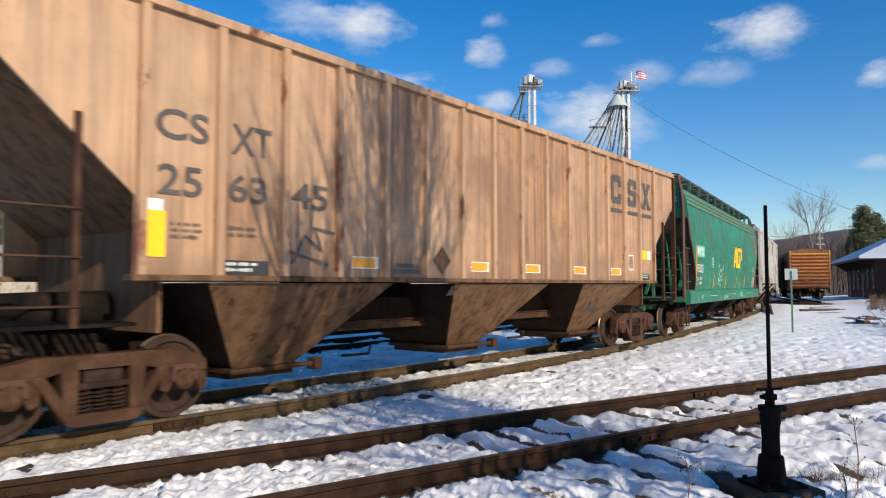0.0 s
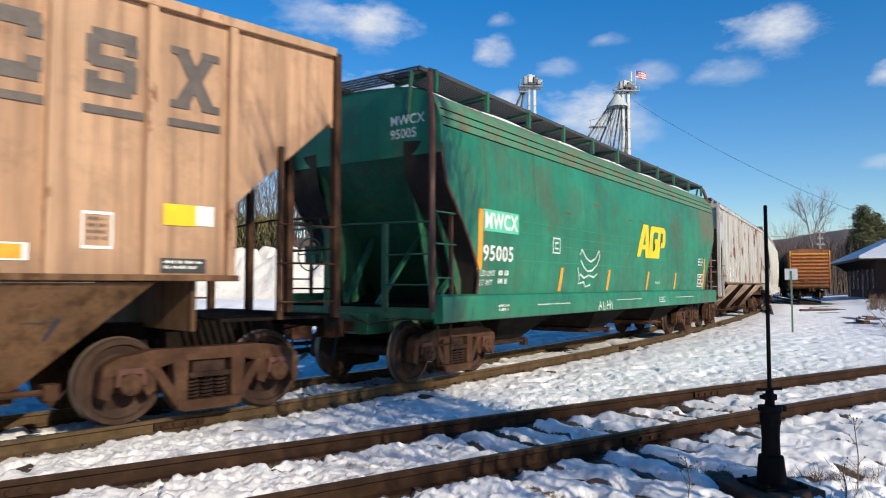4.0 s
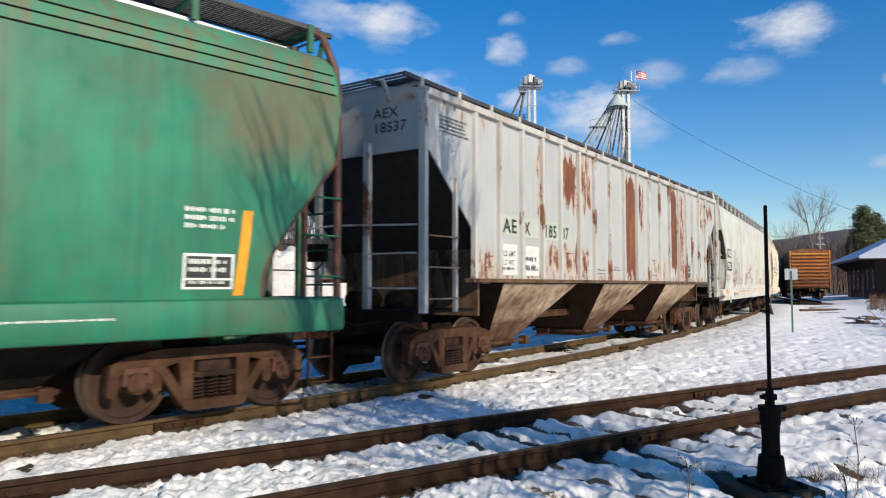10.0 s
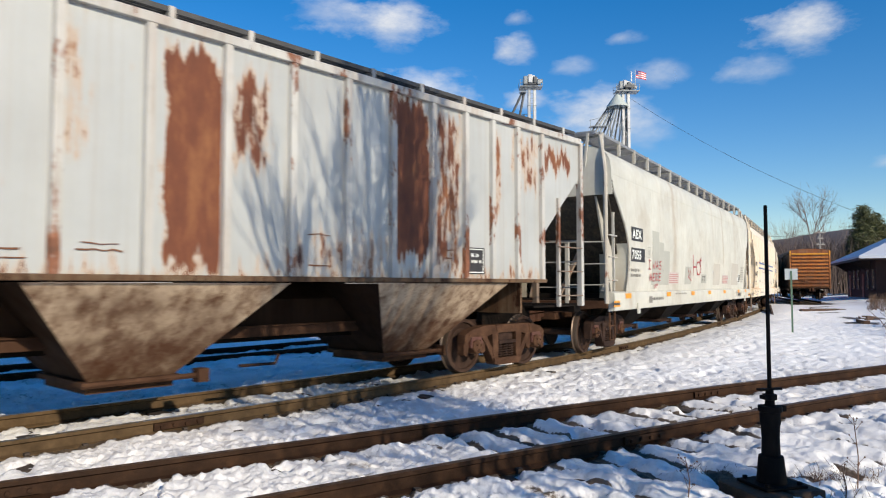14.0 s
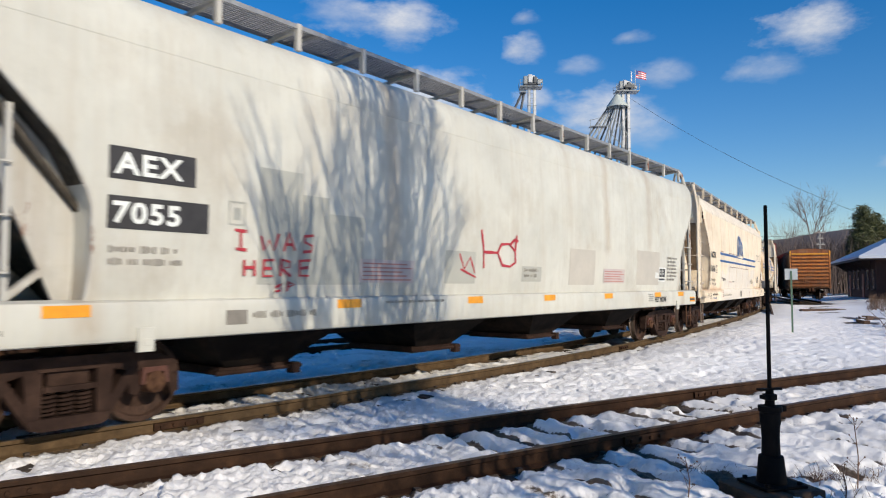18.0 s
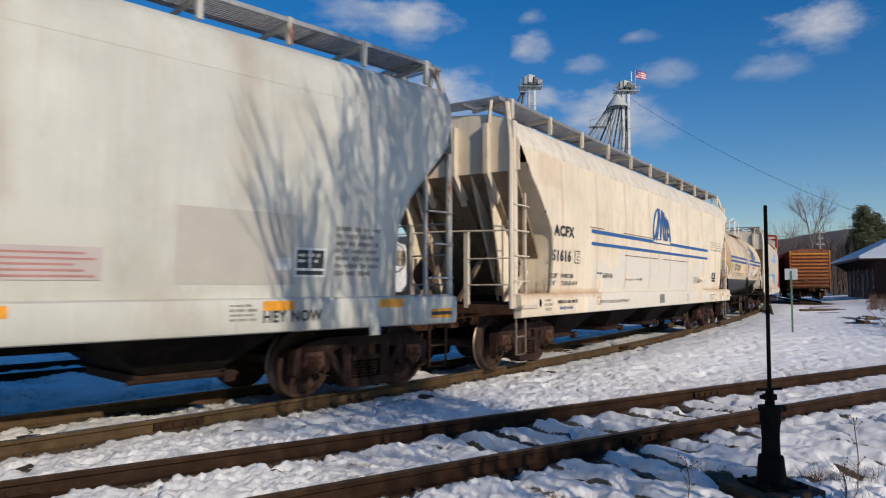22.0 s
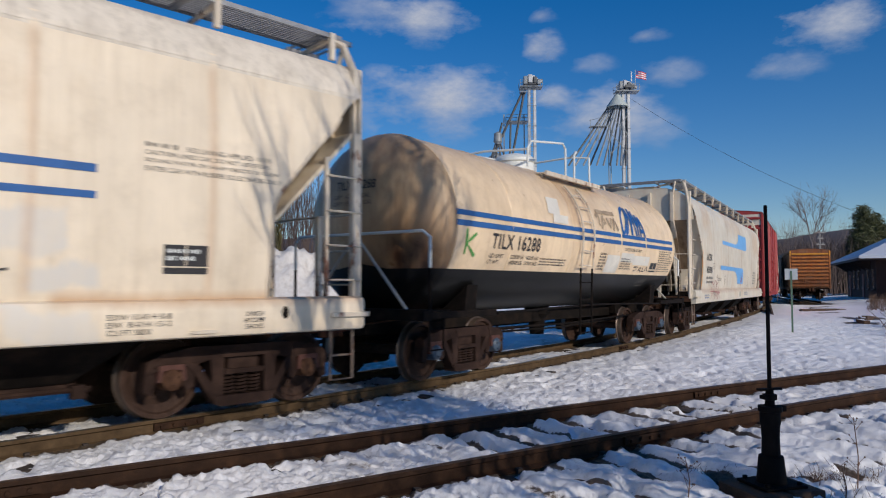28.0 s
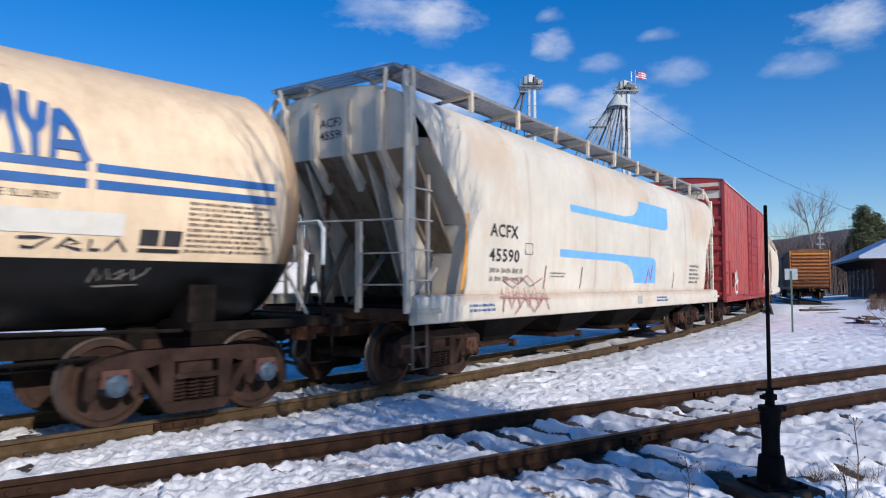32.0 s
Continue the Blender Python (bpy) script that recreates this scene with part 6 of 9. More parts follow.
for x0, x1, z0, z1 in ((1.52, 2.71, 1.50, 2.24), (5.06, 6.55, 1.50, 2.34), (-2.66, -1.83, 1.52, 2.04), (-5.59, -5.15, 1.50, 2.60), (-6.24, -5.60, 1.50, 2.86), (-5.14, -4.50, 1.50, 2.40)):
    decal(CAR4, "overpaint_patch", [(x0, x1, z0, z1)], PATCH if z1 not in (2.24, 2.34) else PATCH_WARM, cf_side, "squared patch of overpaint", 0.005)
for x0, x1, z0, z1 in ((-4.56, -3.42, 1.53, 1.85), (3.15, 4.32, 1.54, 1.86)):
    decal(CAR4, "warning_label", [(x0, x1, z0, z1)], PATCH_PINK, cf_side, "faded pinkish label with red lines", 0.009)
    decal(CAR4, "fine_print", [(x0 + 0.06, x1 - 0.06 - 0.1 * (k % 3), z0 + 0.03 + k * 0.055, z0 + 0.05 + k * 0.055) for k in range(5)], PINK_LINE, cf_side, lift=0.013)
for x in (-8.61, -5.02, -2.12, 0.38, 3.08, 6.08, 7.83):
    decal(CAR4, "reflector", [(x, x + 0.43, 1.20, 1.31)], REFLECT, sill_y, "orange reflective strip")
decal(CAR4, "plate_border", [(6.53, 6.99, 1.59, 1.95)], MARK_WHITE, cf_side, "white border of a data plate", 0.006)
decal(CAR4, "data_plate", [(6.56, 6.74, 1.70, 1.92), (6.77, 6.96, 1.70, 1.92), (6.56, 6.96, 1.62, 1.67)], MARK_DARK, cf_side, "black data plate", 0.009)
decal(CAR4, "fine_print", small_print(6.58, 6.95, 1.74, 1.88, 2, 17), MARK_WHITE, cf_side, lift=0.012)
decal(CAR4, "fine_print", small_print(7.14, 7.92, 1.58, 2.24, 7, 18) + small_print(-8.0, -7.1, 1.64, 1.88, 2, 19), MARK_GREY, cf_side)
decal(CAR4, "fine_print", small_print(-4.1, -2.7, 1.22, 1.28, 1, 21), MARK_GREY, sill_y)
scrawl(CAR4, [[(-6.50, 2.10), (-6.49, 1.90)], [(-6.58, 2.11), (-6.42, 2.10)], [(-6.56, 1.90), (-6.41, 1.89)], [(-6.22, 2.06), (-6.17, 1.90), (-6.10, 2.02), (-6.03, 1.90), (-5.96, 2.10)], [(-5.88, 1.90), (-5.80, 2.12), (-5.71, 1.91)], [(-5.85, 1.98), (-5.74, 1.98)], [(-5.42, 2.11), (-5.56, 2.09), (-5.56, 2.02), (-5.44, 1.98), (-5.45, 1.91), (-5.58, 1.90)],
               [(-6.44, 1.78), (-6.43, 1.60)], [(-6.30, 1.78), (-6.29, 1.60)], [(-6.43, 1.69), (-6.30, 1.70)], [(-6.02, 1.79), (-6.17, 1.78), (-6.17, 1.60), (-6.03, 1.60)], [(-6.17, 1.69), (-6.05, 1.69)], [(-5.92, 1.60), (-5.91, 1.80), (-5.78, 1.77), (-5.79, 1.71), (-5.90, 1.69), (-5.76, 1.60)], [(-5.46, 1.80), (-5.63, 1.79), (-5.62, 1.61), (-5.47, 1.61)], [(-5.62, 1.70), (-5.49, 1.71)], [(-5.98, 1.47), (-5.90, 1.50), (-5.90, 1.43), (-5.98, 1.42)], [(-5.80, 1.42), (-5.79, 1.53), (-5.70, 1.50), (-5.79, 1.47)]], SCRAWL_RED, cf_side, 0.032, "dark red sprayed words")
scrawl(CAR4, [[(-1.69, 2.42), (-1.62, 2.10), (-1.59, 1.78)], [(-1.60, 2.05), (-1.19, 2.05)], [(-1.19, 2.05), (-1.07, 2.20), (-0.82, 2.22), (-0.62, 2.10), (-0.59, 1.90), (-0.77, 1.82), (-1.02, 1.84), (-1.19, 2.05)], [(-0.62, 2.10), (-0.57, 2.38)], [(-0.77, 2.22), (-0.65, 2.30), (-0.52, 2.28)]], SCRAWL_RED, cf_side, 0.045, "dark red sprayed figure of hoops")
scrawl(CAR4, [[(-2.30, 2.00), (-2.15, 1.75), (-2.00, 1.95), (-1.85, 1.70)], [(-2.25, 1.75), (-1.80, 1.62)]], SCRAWL_RED, cf_side, 0.03)

decal(CAR4, "fine_print", small_print(-6.35, -5.16, 1.07, 1.20, 1, 63) + small_print(5.66, 6.0, 1.07, 1.28, 4, 84) + small_print(-9.3, -8.8, 1.03, 1.11, 1, 86), MARK_GREY, sill_y)
decal(CAR4, "data_box", [(-6.70, -6.42, 1.06, 1.22)], MARK_GREY, sill_y)
decal(CAR4, "overpaint_patch", [(-0.34, 0.38, 1.56, 1.84)], PATCH, cf_side, "small grey overpainted square", 0.005)
decal(CAR4, "fine_print", small_print(-0.26, 0.3, 1.60, 1.80, 2, 87), MARK_GREY, cf_side, lift=0.009)
decal(CAR4, "white_patch", [(6.27, 6.48, 1.67, 1.82)], FRESH_PATCH, cf_side, "small whitish square", 0.009)
for x0 in (-9.42, 8.80):
    decal(CAR4, "reflector", [(x0, x0 + 0.42, 1.12, 1.16), (x0, x0 + 0.42, 1.03, 1.07)], REFLECT, sill_y, "double orange strip over a dark tag")
    decal(CAR4, "stencil_plate", [(x0, x0 + 0.42, 1.07, 1.12)], MARK_DARK, sill_y)
for x0 in (-7.72, 7.66):
    part("jacking_pad", Mesh().prism([(x0, 1.08), (x0 + 0.17, 1.08), (x0 + 0.17, 0.84), (x0, 0.84)], -1.68, -1.645).prism([(x0 + 0.05, 0.90), (x0 + 0.12, 0.90), (x0 + 0.12, 0.97), (x0 + 0.05, 0.97)], -1.688, -1.681), GREY, CAR4, "pierced jacking pad below the sill", bevel=0.008)
decal(CAR4, "data_box", [(-6.67, -6.65, 2.16, 2.43), (-6.46, -6.44, 2.16, 2.43), (-6.65, -6.46, 2.16, 2.18), (-6.65, -6.46, 2.41, 2.43), (-6.60, -6.51, 2.22, 2.36)], PATCH, cf_side)
letters(CAR4, "HEY NOW", 6.08, 6.90, 1.06, 1.20, MARK_DARK, sill_y, "hand-sprayed dark words", 0.03)

part("placard", Mesh().prism([(-1.05, 1.66), (-0.80, 1.91), (-0.55, 1.66), (-0.80, 1.41)], 9.42, 9.44, "x"), RUST_POST, CAR4, "rust-red diamond placard on the end")

# 5: cream centre-flow hopper with blue stripes
CAR5 = join_train(center_flow("covered_hopper", "cream covered hopper with two blue stripes and emblem", (CREAM, CREAM_POST, CREAM_ROOF, SLOPE_DIRT), 8.33, 6.97, 1.05, CREAM_SEAMS, GRATING, (0.75, 1.32), 4, "dark", hoods=3, crown="creased", board_z=4.75), 34.34, 6.97)
letters(CAR5, "ACFX", -6.97, -6.01, 2.41, 2.62, MARK_DARK, cf_side, "dark stencilled characters", 0.05)
letters(CAR5, "51616", -7.03, -6.16, 1.94, 2.16, MARK_DARK, cf_side, "dark stencilled numerals", 0.045)
decal(CAR5, "stripe", [(-5.10, -0.86, 2.57, 2.65), (0.70, 5.06, 2.57, 2.65), (-0.86, 0.70, 2.57, 2.60)], MARK_BLUE, cf_side, "blue stripe")
decal(CAR5, "stripe", [(-5.10, 5.06, 2.32, 2.39)], MARK_BLUE, cf_side, "blue stripe")


def hoop_emblem(car, x, z, w, h, prof):
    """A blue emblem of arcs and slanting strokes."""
    bows = [[(0.02, 0.0), (0.01, 0.16), (0.03, 0.38), (0.10, 0.64), (0.21, 0.84), (0.33, 0.95), (0.33, 0.70), (0.25, 0.44), (0.14, 0.15), (0.02, 0.0)],
            [(0.40, 0.96), (0.37, 0.62), (0.28, 0.26), (0.16, 0.0)], [(0.40, 0.96), (0.44, 0.53), (0.41, 0.03)], [(0.56, 0.95), (0.51, 0.60), (0.41, 0.03)], [(0.56, 0.95), (0.57, 0.50), (0.61, 0.03)],
            [(0.66, 0.89), (0.645, 0.60), (0.70, 0.33)], [(0.77, 0.78), (0.74, 0.48), (0.70, 0.33), (0.70, 0.02)],
            [(0.845, 0.70), (0.82, 0.35), (0.80, 0.03)], [(0.845, 0.70), (0.94, 0.42), (1.0, 0.02)], [(0.82, 0.21), (0.97, 0.22)]]
    scrawl(car, [[(x + u * w, z + v * h) for u, v in b] for b in bows], MARK_BLUE, prof, 0.058 * w, "blue emblem of arcs", "emblem")


hoop_emblem(CAR5, -0.86, 2.66, 1.54, 0.88, cf_side)
for tx, x0, x1, z0, z1 in (("552 LINING APPLIED 10-93", 5.95, 6.95, 2.885, 2.935), ("CAUTION LINED CAR, DO NOT USE STEAM,", 5.52, 6.95, 2.805, 2.855), ("BOILING WATER OR SHARP OBJECTS TO CLEAN", 5.52, 7.06, 2.725, 2.775), ("ENTER CAR WITH RUBBER SOLED SHOES ONLY", 5.52, 7.09, 2.645, 2.695)):
    letters(CAR5, tx, x0, x1, z0, z1, MARK_GREY, cf_side, "small dark stencilled characters")
for tx, x0, x1, z0, z1 in (("EXW 10-8 H 8-8", 5.18, 5.81, 1.155, 1.21), ("EW  8-0 H 15-2", 5.18, 5.81, 1.08, 1.135), ("CU FT 5000", 5.18, 5.60, 1.005, 1.06), ("2 INCH", 6.65, 6.87, 1.155, 1.205), ("HP COMP", 6.63, 6.89, 1.085, 1.135), ("SHOES", 6.65, 6.87, 1.015, 1.065)):
    letters(CAR5, tx, x0, x1, z0, z1, MARK_DARK, sill_y, "small dark stencilled characters")
for tx, x0, x1, z0 in (("LD LMT", -7.10, -6.74, 1.63), ("LT WT", -7.10, -6.80, 1.49), ("190900 LBS", -6.6, -6.0, 1.63), ("72100 LBS NEW", -6.55, -5.78, 1.49)):
    letters(CAR5, tx, x0, x1, z0, z0 + 0.085, MARK_DARK, cf_side, "small dark stencilled characters", 0.01)
for tx, x0, x1, z0, z1 in (("2 INCH", -7.42, -7.16, 1.2, 1.25), ("HP COMP", -7.46, -7.12, 1.12, 1.17), ("SHOES", -7.42, -7.16, 1.04, 1.09)):
    letters(CAR5, tx, x0, x1, z0, z1, MARK_DARK, sill_y, "small dark stencilled characters")
decal(CAR5, "fine_print", small_print(-6.77, -5.95, 1.0, 1.10, 1, 62), MARK_BLUE, sill_y)
decal(CAR5, "fine_print", small_print(-6.88, -5.74, 1.11, 1.22, 1, 64), MARK_DARK, sill_y)
decal(CAR5, "fine_print", small_print(5.52, 5.9, 2.86, 2.94, 1, 65), MARK_GREY, cf_side)
decal(CAR5, "data_box", [(-5.98, -5.70, 1.92, 2.17)], MARK_DARK, cf_side)
decal(CAR5, "data_box", [(-5.96, -5.72, 1.94, 2.15)], CREAM, cf_side, lift=0.009)
decal(CAR5, "fine_print", small_print(-4.4, -3.6, 1.6, 1.72, 1, 24) + small_print(-2.2, -1.6, 1.58, 1.66, 1, 25), MARK_GREY, cf_side)
letters(CAR5, "NOTE: THIS CAR HAS FOUR COMPARTMENTS", -4.75, -2.85, 1.11, 1.175, MARK_DARK, sill_y, "small dark stencilled characters")
decal(CAR5, "data_plate", [(5.74, 5.97, 1.69, 1.91), (5.985, 6.22, 1.69, 1.91), (5.74, 6.22, 1.61, 1.675)], MARK_DARK, cf_side, "black data plate")
decal(CAR5, "fine_print", small_print(5.77, 6.2, 1.72, 1.87, 2, 33), MARK_WHITE, cf_side, lift=0.009)
decal(CAR5, "data_plate", [(-0.42, 0.0, 1.03, 1.26)], MARK_GREY, sill_y)
for x in (-7.61, 7.16):
    part("sill_hole", Mesh().prism([(x + 0.045 * math.cos(k * 0.524), 1.18 + 0.075 * math.sin(k * 0.524)) for k in range(12)], -1.653, -1.6515), GRIME, CAR5, "dark oval hole in the sill")
part("sill_slot", Mesh().prism([(6.03, 0.985), (6.30, 0.985), (6.32, 1.0), (6.30, 1.02), (6.03, 1.02), (6.01, 1.0)], -1.665, -1.648), CREAM_POST, CAR5)
for x0, x1, z in ((-5.2, -4.4, 2.69), (-3.15, -0.16, 2.685), (-3.02, -0.40, 2.18), (-0.01, 2.54, 2.18)):
    decal(CAR5, "rust_line", [(x0, x1, z - 0.008, z + 0.008)], RUST_LINE, cf_side, "thin line of rust along a scratch", 0.008)
letters(CAR5, "PLATE", -5.93, -5.76, 2.10, 2.13, MARK_DARK, cf_side, "small dark stencilled characters").location.y = -0.006
letters(CAR5, "C", -5.89, -5.80, 1.97, 2.07, MARK_DARK, cf_side, "dark stencilled character", 0.02).location.y = -0.006
decal(CAR5, "fine_print", small_print(-4.72, -4.35, 1.70, 1.77, 1, 91) + small_print(-4.35, -3.75, 1.67, 1.75, 2, 92), MARK_FADED, cf_side)
decal(CAR5, "fine_print", small_print(-2.94, -2.16, 1.575, 1.645, 1, 93), PINK_LINE, cf_side, lift=0.008)
decal(CAR5, "data_box", [(-4.89, -4.87, 1.09, 1.25), (-4.70, -4.68, 1.09, 1.25), (-4.87, -4.70, 1.09, 1.11), (-4.87, -4.70, 1.23, 1.25)], PINK_LINE, sill_y)
decal(CAR5, "fine_print", small_print(3.3, 4.2, 1.54, 1.74, 4, 94), MARK_GREY, cf_side, lift=0.008)
scrawl(CAR5, [[(3.9, 1.62), (4.0, 1.72), (4.05, 1.58), (4.15, 1.70), (4.25, 1.60)], [(3.85, 1.58), (4.35, 1.64)]], MARK_DARK, cf_side, 0.02, "thin dark sprayed tag")
scrawl(CAR5, [[(2.35 + 0.09 * math.cos(k * 0.5), 1.13 + 0.09 * math.sin(k * 0.5)) for k in range(14)]], PINK_LINE, sill_y, 0.02, "small ringed mark", "ring_mark")
letters(CAR5, "ACFX\n51616", -0.27, 0.27, 3.72, 4.05, MARK_DARK, cf_side, "dark stencilled characters on the end wall", 0.01, end=-8.307)

# 7: off-white centre-flow hopper
CAR7 = join_train(center_flow("covered_hopper", "off-white covered hopper with light blue flashes", (PALE, CREAM_POST, PALE, SLOPE_DIRT), 8.33, 6.97, 1.05, (-4.95, -1.9, 1.6, 4.8), GRATING, (0.75, 1.32), 4, "dark", board_z=4.68), 65.2, 6.97)
letters(CAR7, "ACFX", -6.33, -5.39, 2.29, 2.51, MARK_DARK, cf_side, "dark stencilled characters", 0.02)
letters(CAR7, "45590", -6.35, -5.34, 1.88, 2.10, MARK_DARK, cf_side, "dark stencilled numerals", 0.02)


def swoosh(car, x0, xb, x1, z0, zm, z1):
    """A level bar from x0 that swells through a hollow curve into a block from xb to x1, rounded at its end; zm is the bar's inner edge."""
    m, bar, blk = Mesh(), [], []
    for k in range(5):
        z = z0 + (zm - z0) * k / 4
        bar.append([(x0, -cf_side(z) - 0.007, z), (x1 - 0.28 * (1 - min(1.0, k / 3)) ** 2, -cf_side(z) - 0.007, z)])
    for k in range(9):
        u = k / 8
        z = zm + (z1 - zm) * u
        blk.append([(xb - 1.0 * (1 - math.sqrt(max(0.0, 1 - (1 - u) ** 2))), -cf_side(z) - 0.007, z), (x1, -cf_side(z) - 0.007, z)])
    m.grid(bar).grid(blk)
    part("flash", m, MARK_SKY, car, "light blue curved flash")


swoosh(CAR7, -3.22, 0.85, 3.1, 2.96, 3.10, 3.56)
swoosh(CAR7, -3.69, 0.5, 2.07, 2.19, 2.04, 1.55)
scrawl(CAR7, [[(-6.0, 1.05), (-5.9, 1.5), (-5.7, 1.1), (-5.5, 1.48), (-5.4, 1.1)], [(-5.3, 1.45), (-5.1, 1.1), (-4.9, 1.5), (-4.7, 1.1), (-4.5, 1.45), (-4.3, 1.05)], [(-6.1, 1.3), (-4.3, 1.25)], [(-5.9, 1.62), (-5.5, 1.5), (-5.2, 1.66), (-4.9, 1.52), (-4.6, 1.62)], [(-5.6, 1.0), (-5.2, 1.3), (-4.9, 1.02), (-4.5, 1.28)]], PINK_LINE, lambda z: 1.665, 0.028, "thin red sprayed tag")
scrawl(CAR7, [[(1.3, 1.5), (1.5, 1.9), (1.7, 1.6), (1.8, 2.0)]], SCRAWL_RED, cf_side, 0.04)
decal(CAR7, "data_box", [(-5.12, -5.10, 2.03, 2.24), (-4.85, -4.83, 2.03, 2.24), (-5.10, -4.85, 2.03, 2.05), (-5.10, -4.85, 2.22, 2.24)], MARK_GREY, cf_side)
for x in (-7.12, -4.36, -2.70, 3.6):
    decal(CAR7, "rust_line" if x > -6 else "reflector", [(x, x + (0.045 if x > -6 else 0.08), 1.42, 1.86 if x > -6 else 2.6, 0.06)], RUST_LINE if x > -6 else REFLECT, cf_side)
decal(CAR7, "fine_print", small_print(-6.3, -5.0, 1.5, 1.78, 2, 34) + small_print(-4.1, -3.3, 1.62, 1.74, 2, 35) + small_print(5.2, 6.3, 1.5, 2.1, 5, 36), MARK_GREY, cf_side)
decal(CAR7, "fine_print", small_print(-7.0, -6.1, 1.05, 1.2, 2, 37) + small_print(2.0, 3.0, 1.05, 1.2, 2, 38), MARK_BLUE, sill_y)
decal(CAR7, "data_plate", [(0.55, 0.9, 1.04, 1.24)], PATCH, sill_y)
letters(CAR7, "ACFX\n45590", -0.27, 0.27, 3.72, 4.05, MARK_DARK, cf_side, "dark stencilled characters on the end wall", 0.01, end=-8.307)

# 9: one more pale hopper at the tail
join_train(center_flow("covered_hopper", "pale hopper at the far tail of the train", (CREAM, CREAM_POST, CREAM, SLOPE_DIRT), 8.33, 6.97, 1.05, (-4.9, 1.6), GRATING, (0.75, 1.32), 4, "dark"), 102.05, 6.97)


# ---------------------------------------------------------------- tank car
TANK_R, TANK_Z = 1.50, 2.50


def tank_side(z):
    return math.sqrt(max(0.02, TANK_R ** 2 - (z - TANK_Z) ** 2))


def tank_car():
    car = thing("tank_car", "cream tank car with black belly and blue stripes", "tank car", group="cars of the freight train")
    hl = 5.24
    prof = []
    for k in range(9):
        a = k / 8 * math.pi / 2
        prof.append((TANK_R * math.sin(a) ** 0.85 if k else 0.0, -hl - 0.62 * math.cos(a)))
    full = prof + [(r, -h) for r, h in reversed(prof)]
    n = 64
    m = Mesh()
    zsplit = 1.75
    k = len(full)
    # the paint line lies level, so the shell is cut there
    for upper in (True, False):
        rows = []
        for r, h in full:
            a0 = math.asin(max(-1.0, (zsplit - TANK_Z) / max(r, 1e-4)))
            row = []
            lo, hi = (a0, math.pi - a0) if upper else (math.pi - a0, 2 * math.pi + a0)
            for j in range(33):
                a = lo + (hi - lo) * j / 32
                row.append((h, r * math.cos(a), TANK_Z + r * math.sin(a)))
            rows.append(row)
        if upper:
            part("tank_shell", Mesh().grid(rows[8:10]), TANK, car, "cream upper shell", 50)
            part("tank_head", Mesh().grid(rows[:9]), HEAD, car, "rust-stained cream tank head", 50)
            part("tank_head", Mesh().grid(rows[9:]), HEAD, car, "", 50)
        else:
            part("tank_belly", Mesh().grid(rows), BELLY, car, "glossy black lower shell", 50)
    for x in (-hl, -3.55, -1.1, 1.45, 3.06, hl):
        lo = math.asin((1.77 - TANK_Z) / TANK_R)
        arc = [lo + (math.pi - 2 * lo) * k / 32 for k in range(33)]
        part("weld_seam", Mesh().tube([(x, TANK_R * math.cos(a), TANK_Z + TANK_R * math.sin(a)) for a in arc], 0.009, 5), TANK, car)
    for z0, z1 in ((2.42, 2.51), (2.585, 2.67)):
        decal(car, "stripe", [(-5.28, 1.41, z0, z1), (1.49, 3.02, z0, z1), (3.10, 5.10, z0, z1)], MARK_BLUE, tank_side, "blue stripe")
    letters(car, "TILX 16288", -4.20, -2.51, 2.10, 2.36, MARK_DARK, tank_side, "dark stencilled characters", 0.02)
    scrawl(car, [[(-4.97, 2.38), (-4.95, 1.98)], [(-4.70, 2.32), (-4.95, 2.15), (-4.66, 1.96)]], SCRAWL_GREEN, tank_side, 0.05, "green sprayed letter K")
    for tx, x0, x1, z0, z1 in (("LD LMT", -4.2, -3.75, 1.955, 2.02), ("225700 LB", -3.5, -3.05, 1.955, 2.02), ("102350 KG", -2.95, -2.5, 1.955, 2.02), ("LT WT", -4.2, -3.85, 1.855, 1.92), ("60300 LB", -3.5, -3.05, 1.855, 1.92), ("27350 KG", -2.95, -2.5, 1.855, 1.92), ("LIMESTONE SLURRY", 1.70, 2.78, 2.29, 2.36)):
        letters(car, tx, x0, x1, z0, z1, MARK_DARK, tank_side, "small dark stencilled characters")
    decal(car, "fine_print", small_print(-2.4, -1.2, 1.85, 2.0, 3, 41) + small_print(4.06, 5.15, 1.82, 2.38, 10, 44), MARK_FADED, tank_side)
    for q in ((0.70, 1.44, 1.78, 2.17), (1.50, 2.3, 2.03, 2.24), (2.3, 3.4, 1.98, 2.20)):
        decal(car, "white_patch", [q], MARK_SMEAR, tank_side, "white overpaint patch", 0.008)
    decal(car, "fine_print", small_print(0.28, 0.68, 1.80, 2.2, 6, 45) + small_print(1.55, 2.3, 1.84, 2.12, 5, 46), MARK_FADED, tank_side, lift=0.010)
    decal(car, "data_plate", [(3.57, 3.77, 1.90, 2.06), (3.81, 4.01, 1.90, 2.06), (3.57, 4.01, 1.83, 1.87)], MARK_DARK, tank_side, "black data plate", 0.009)
    decal(car, "white_patch", [(-2.16, -1.66, 2.86, 3.19, 0.10), (-2.0, -1.36, 2.69, 2.86, 0.05)], MARK_SMEAR, tank_side, "white overpaint patch", 0.012)
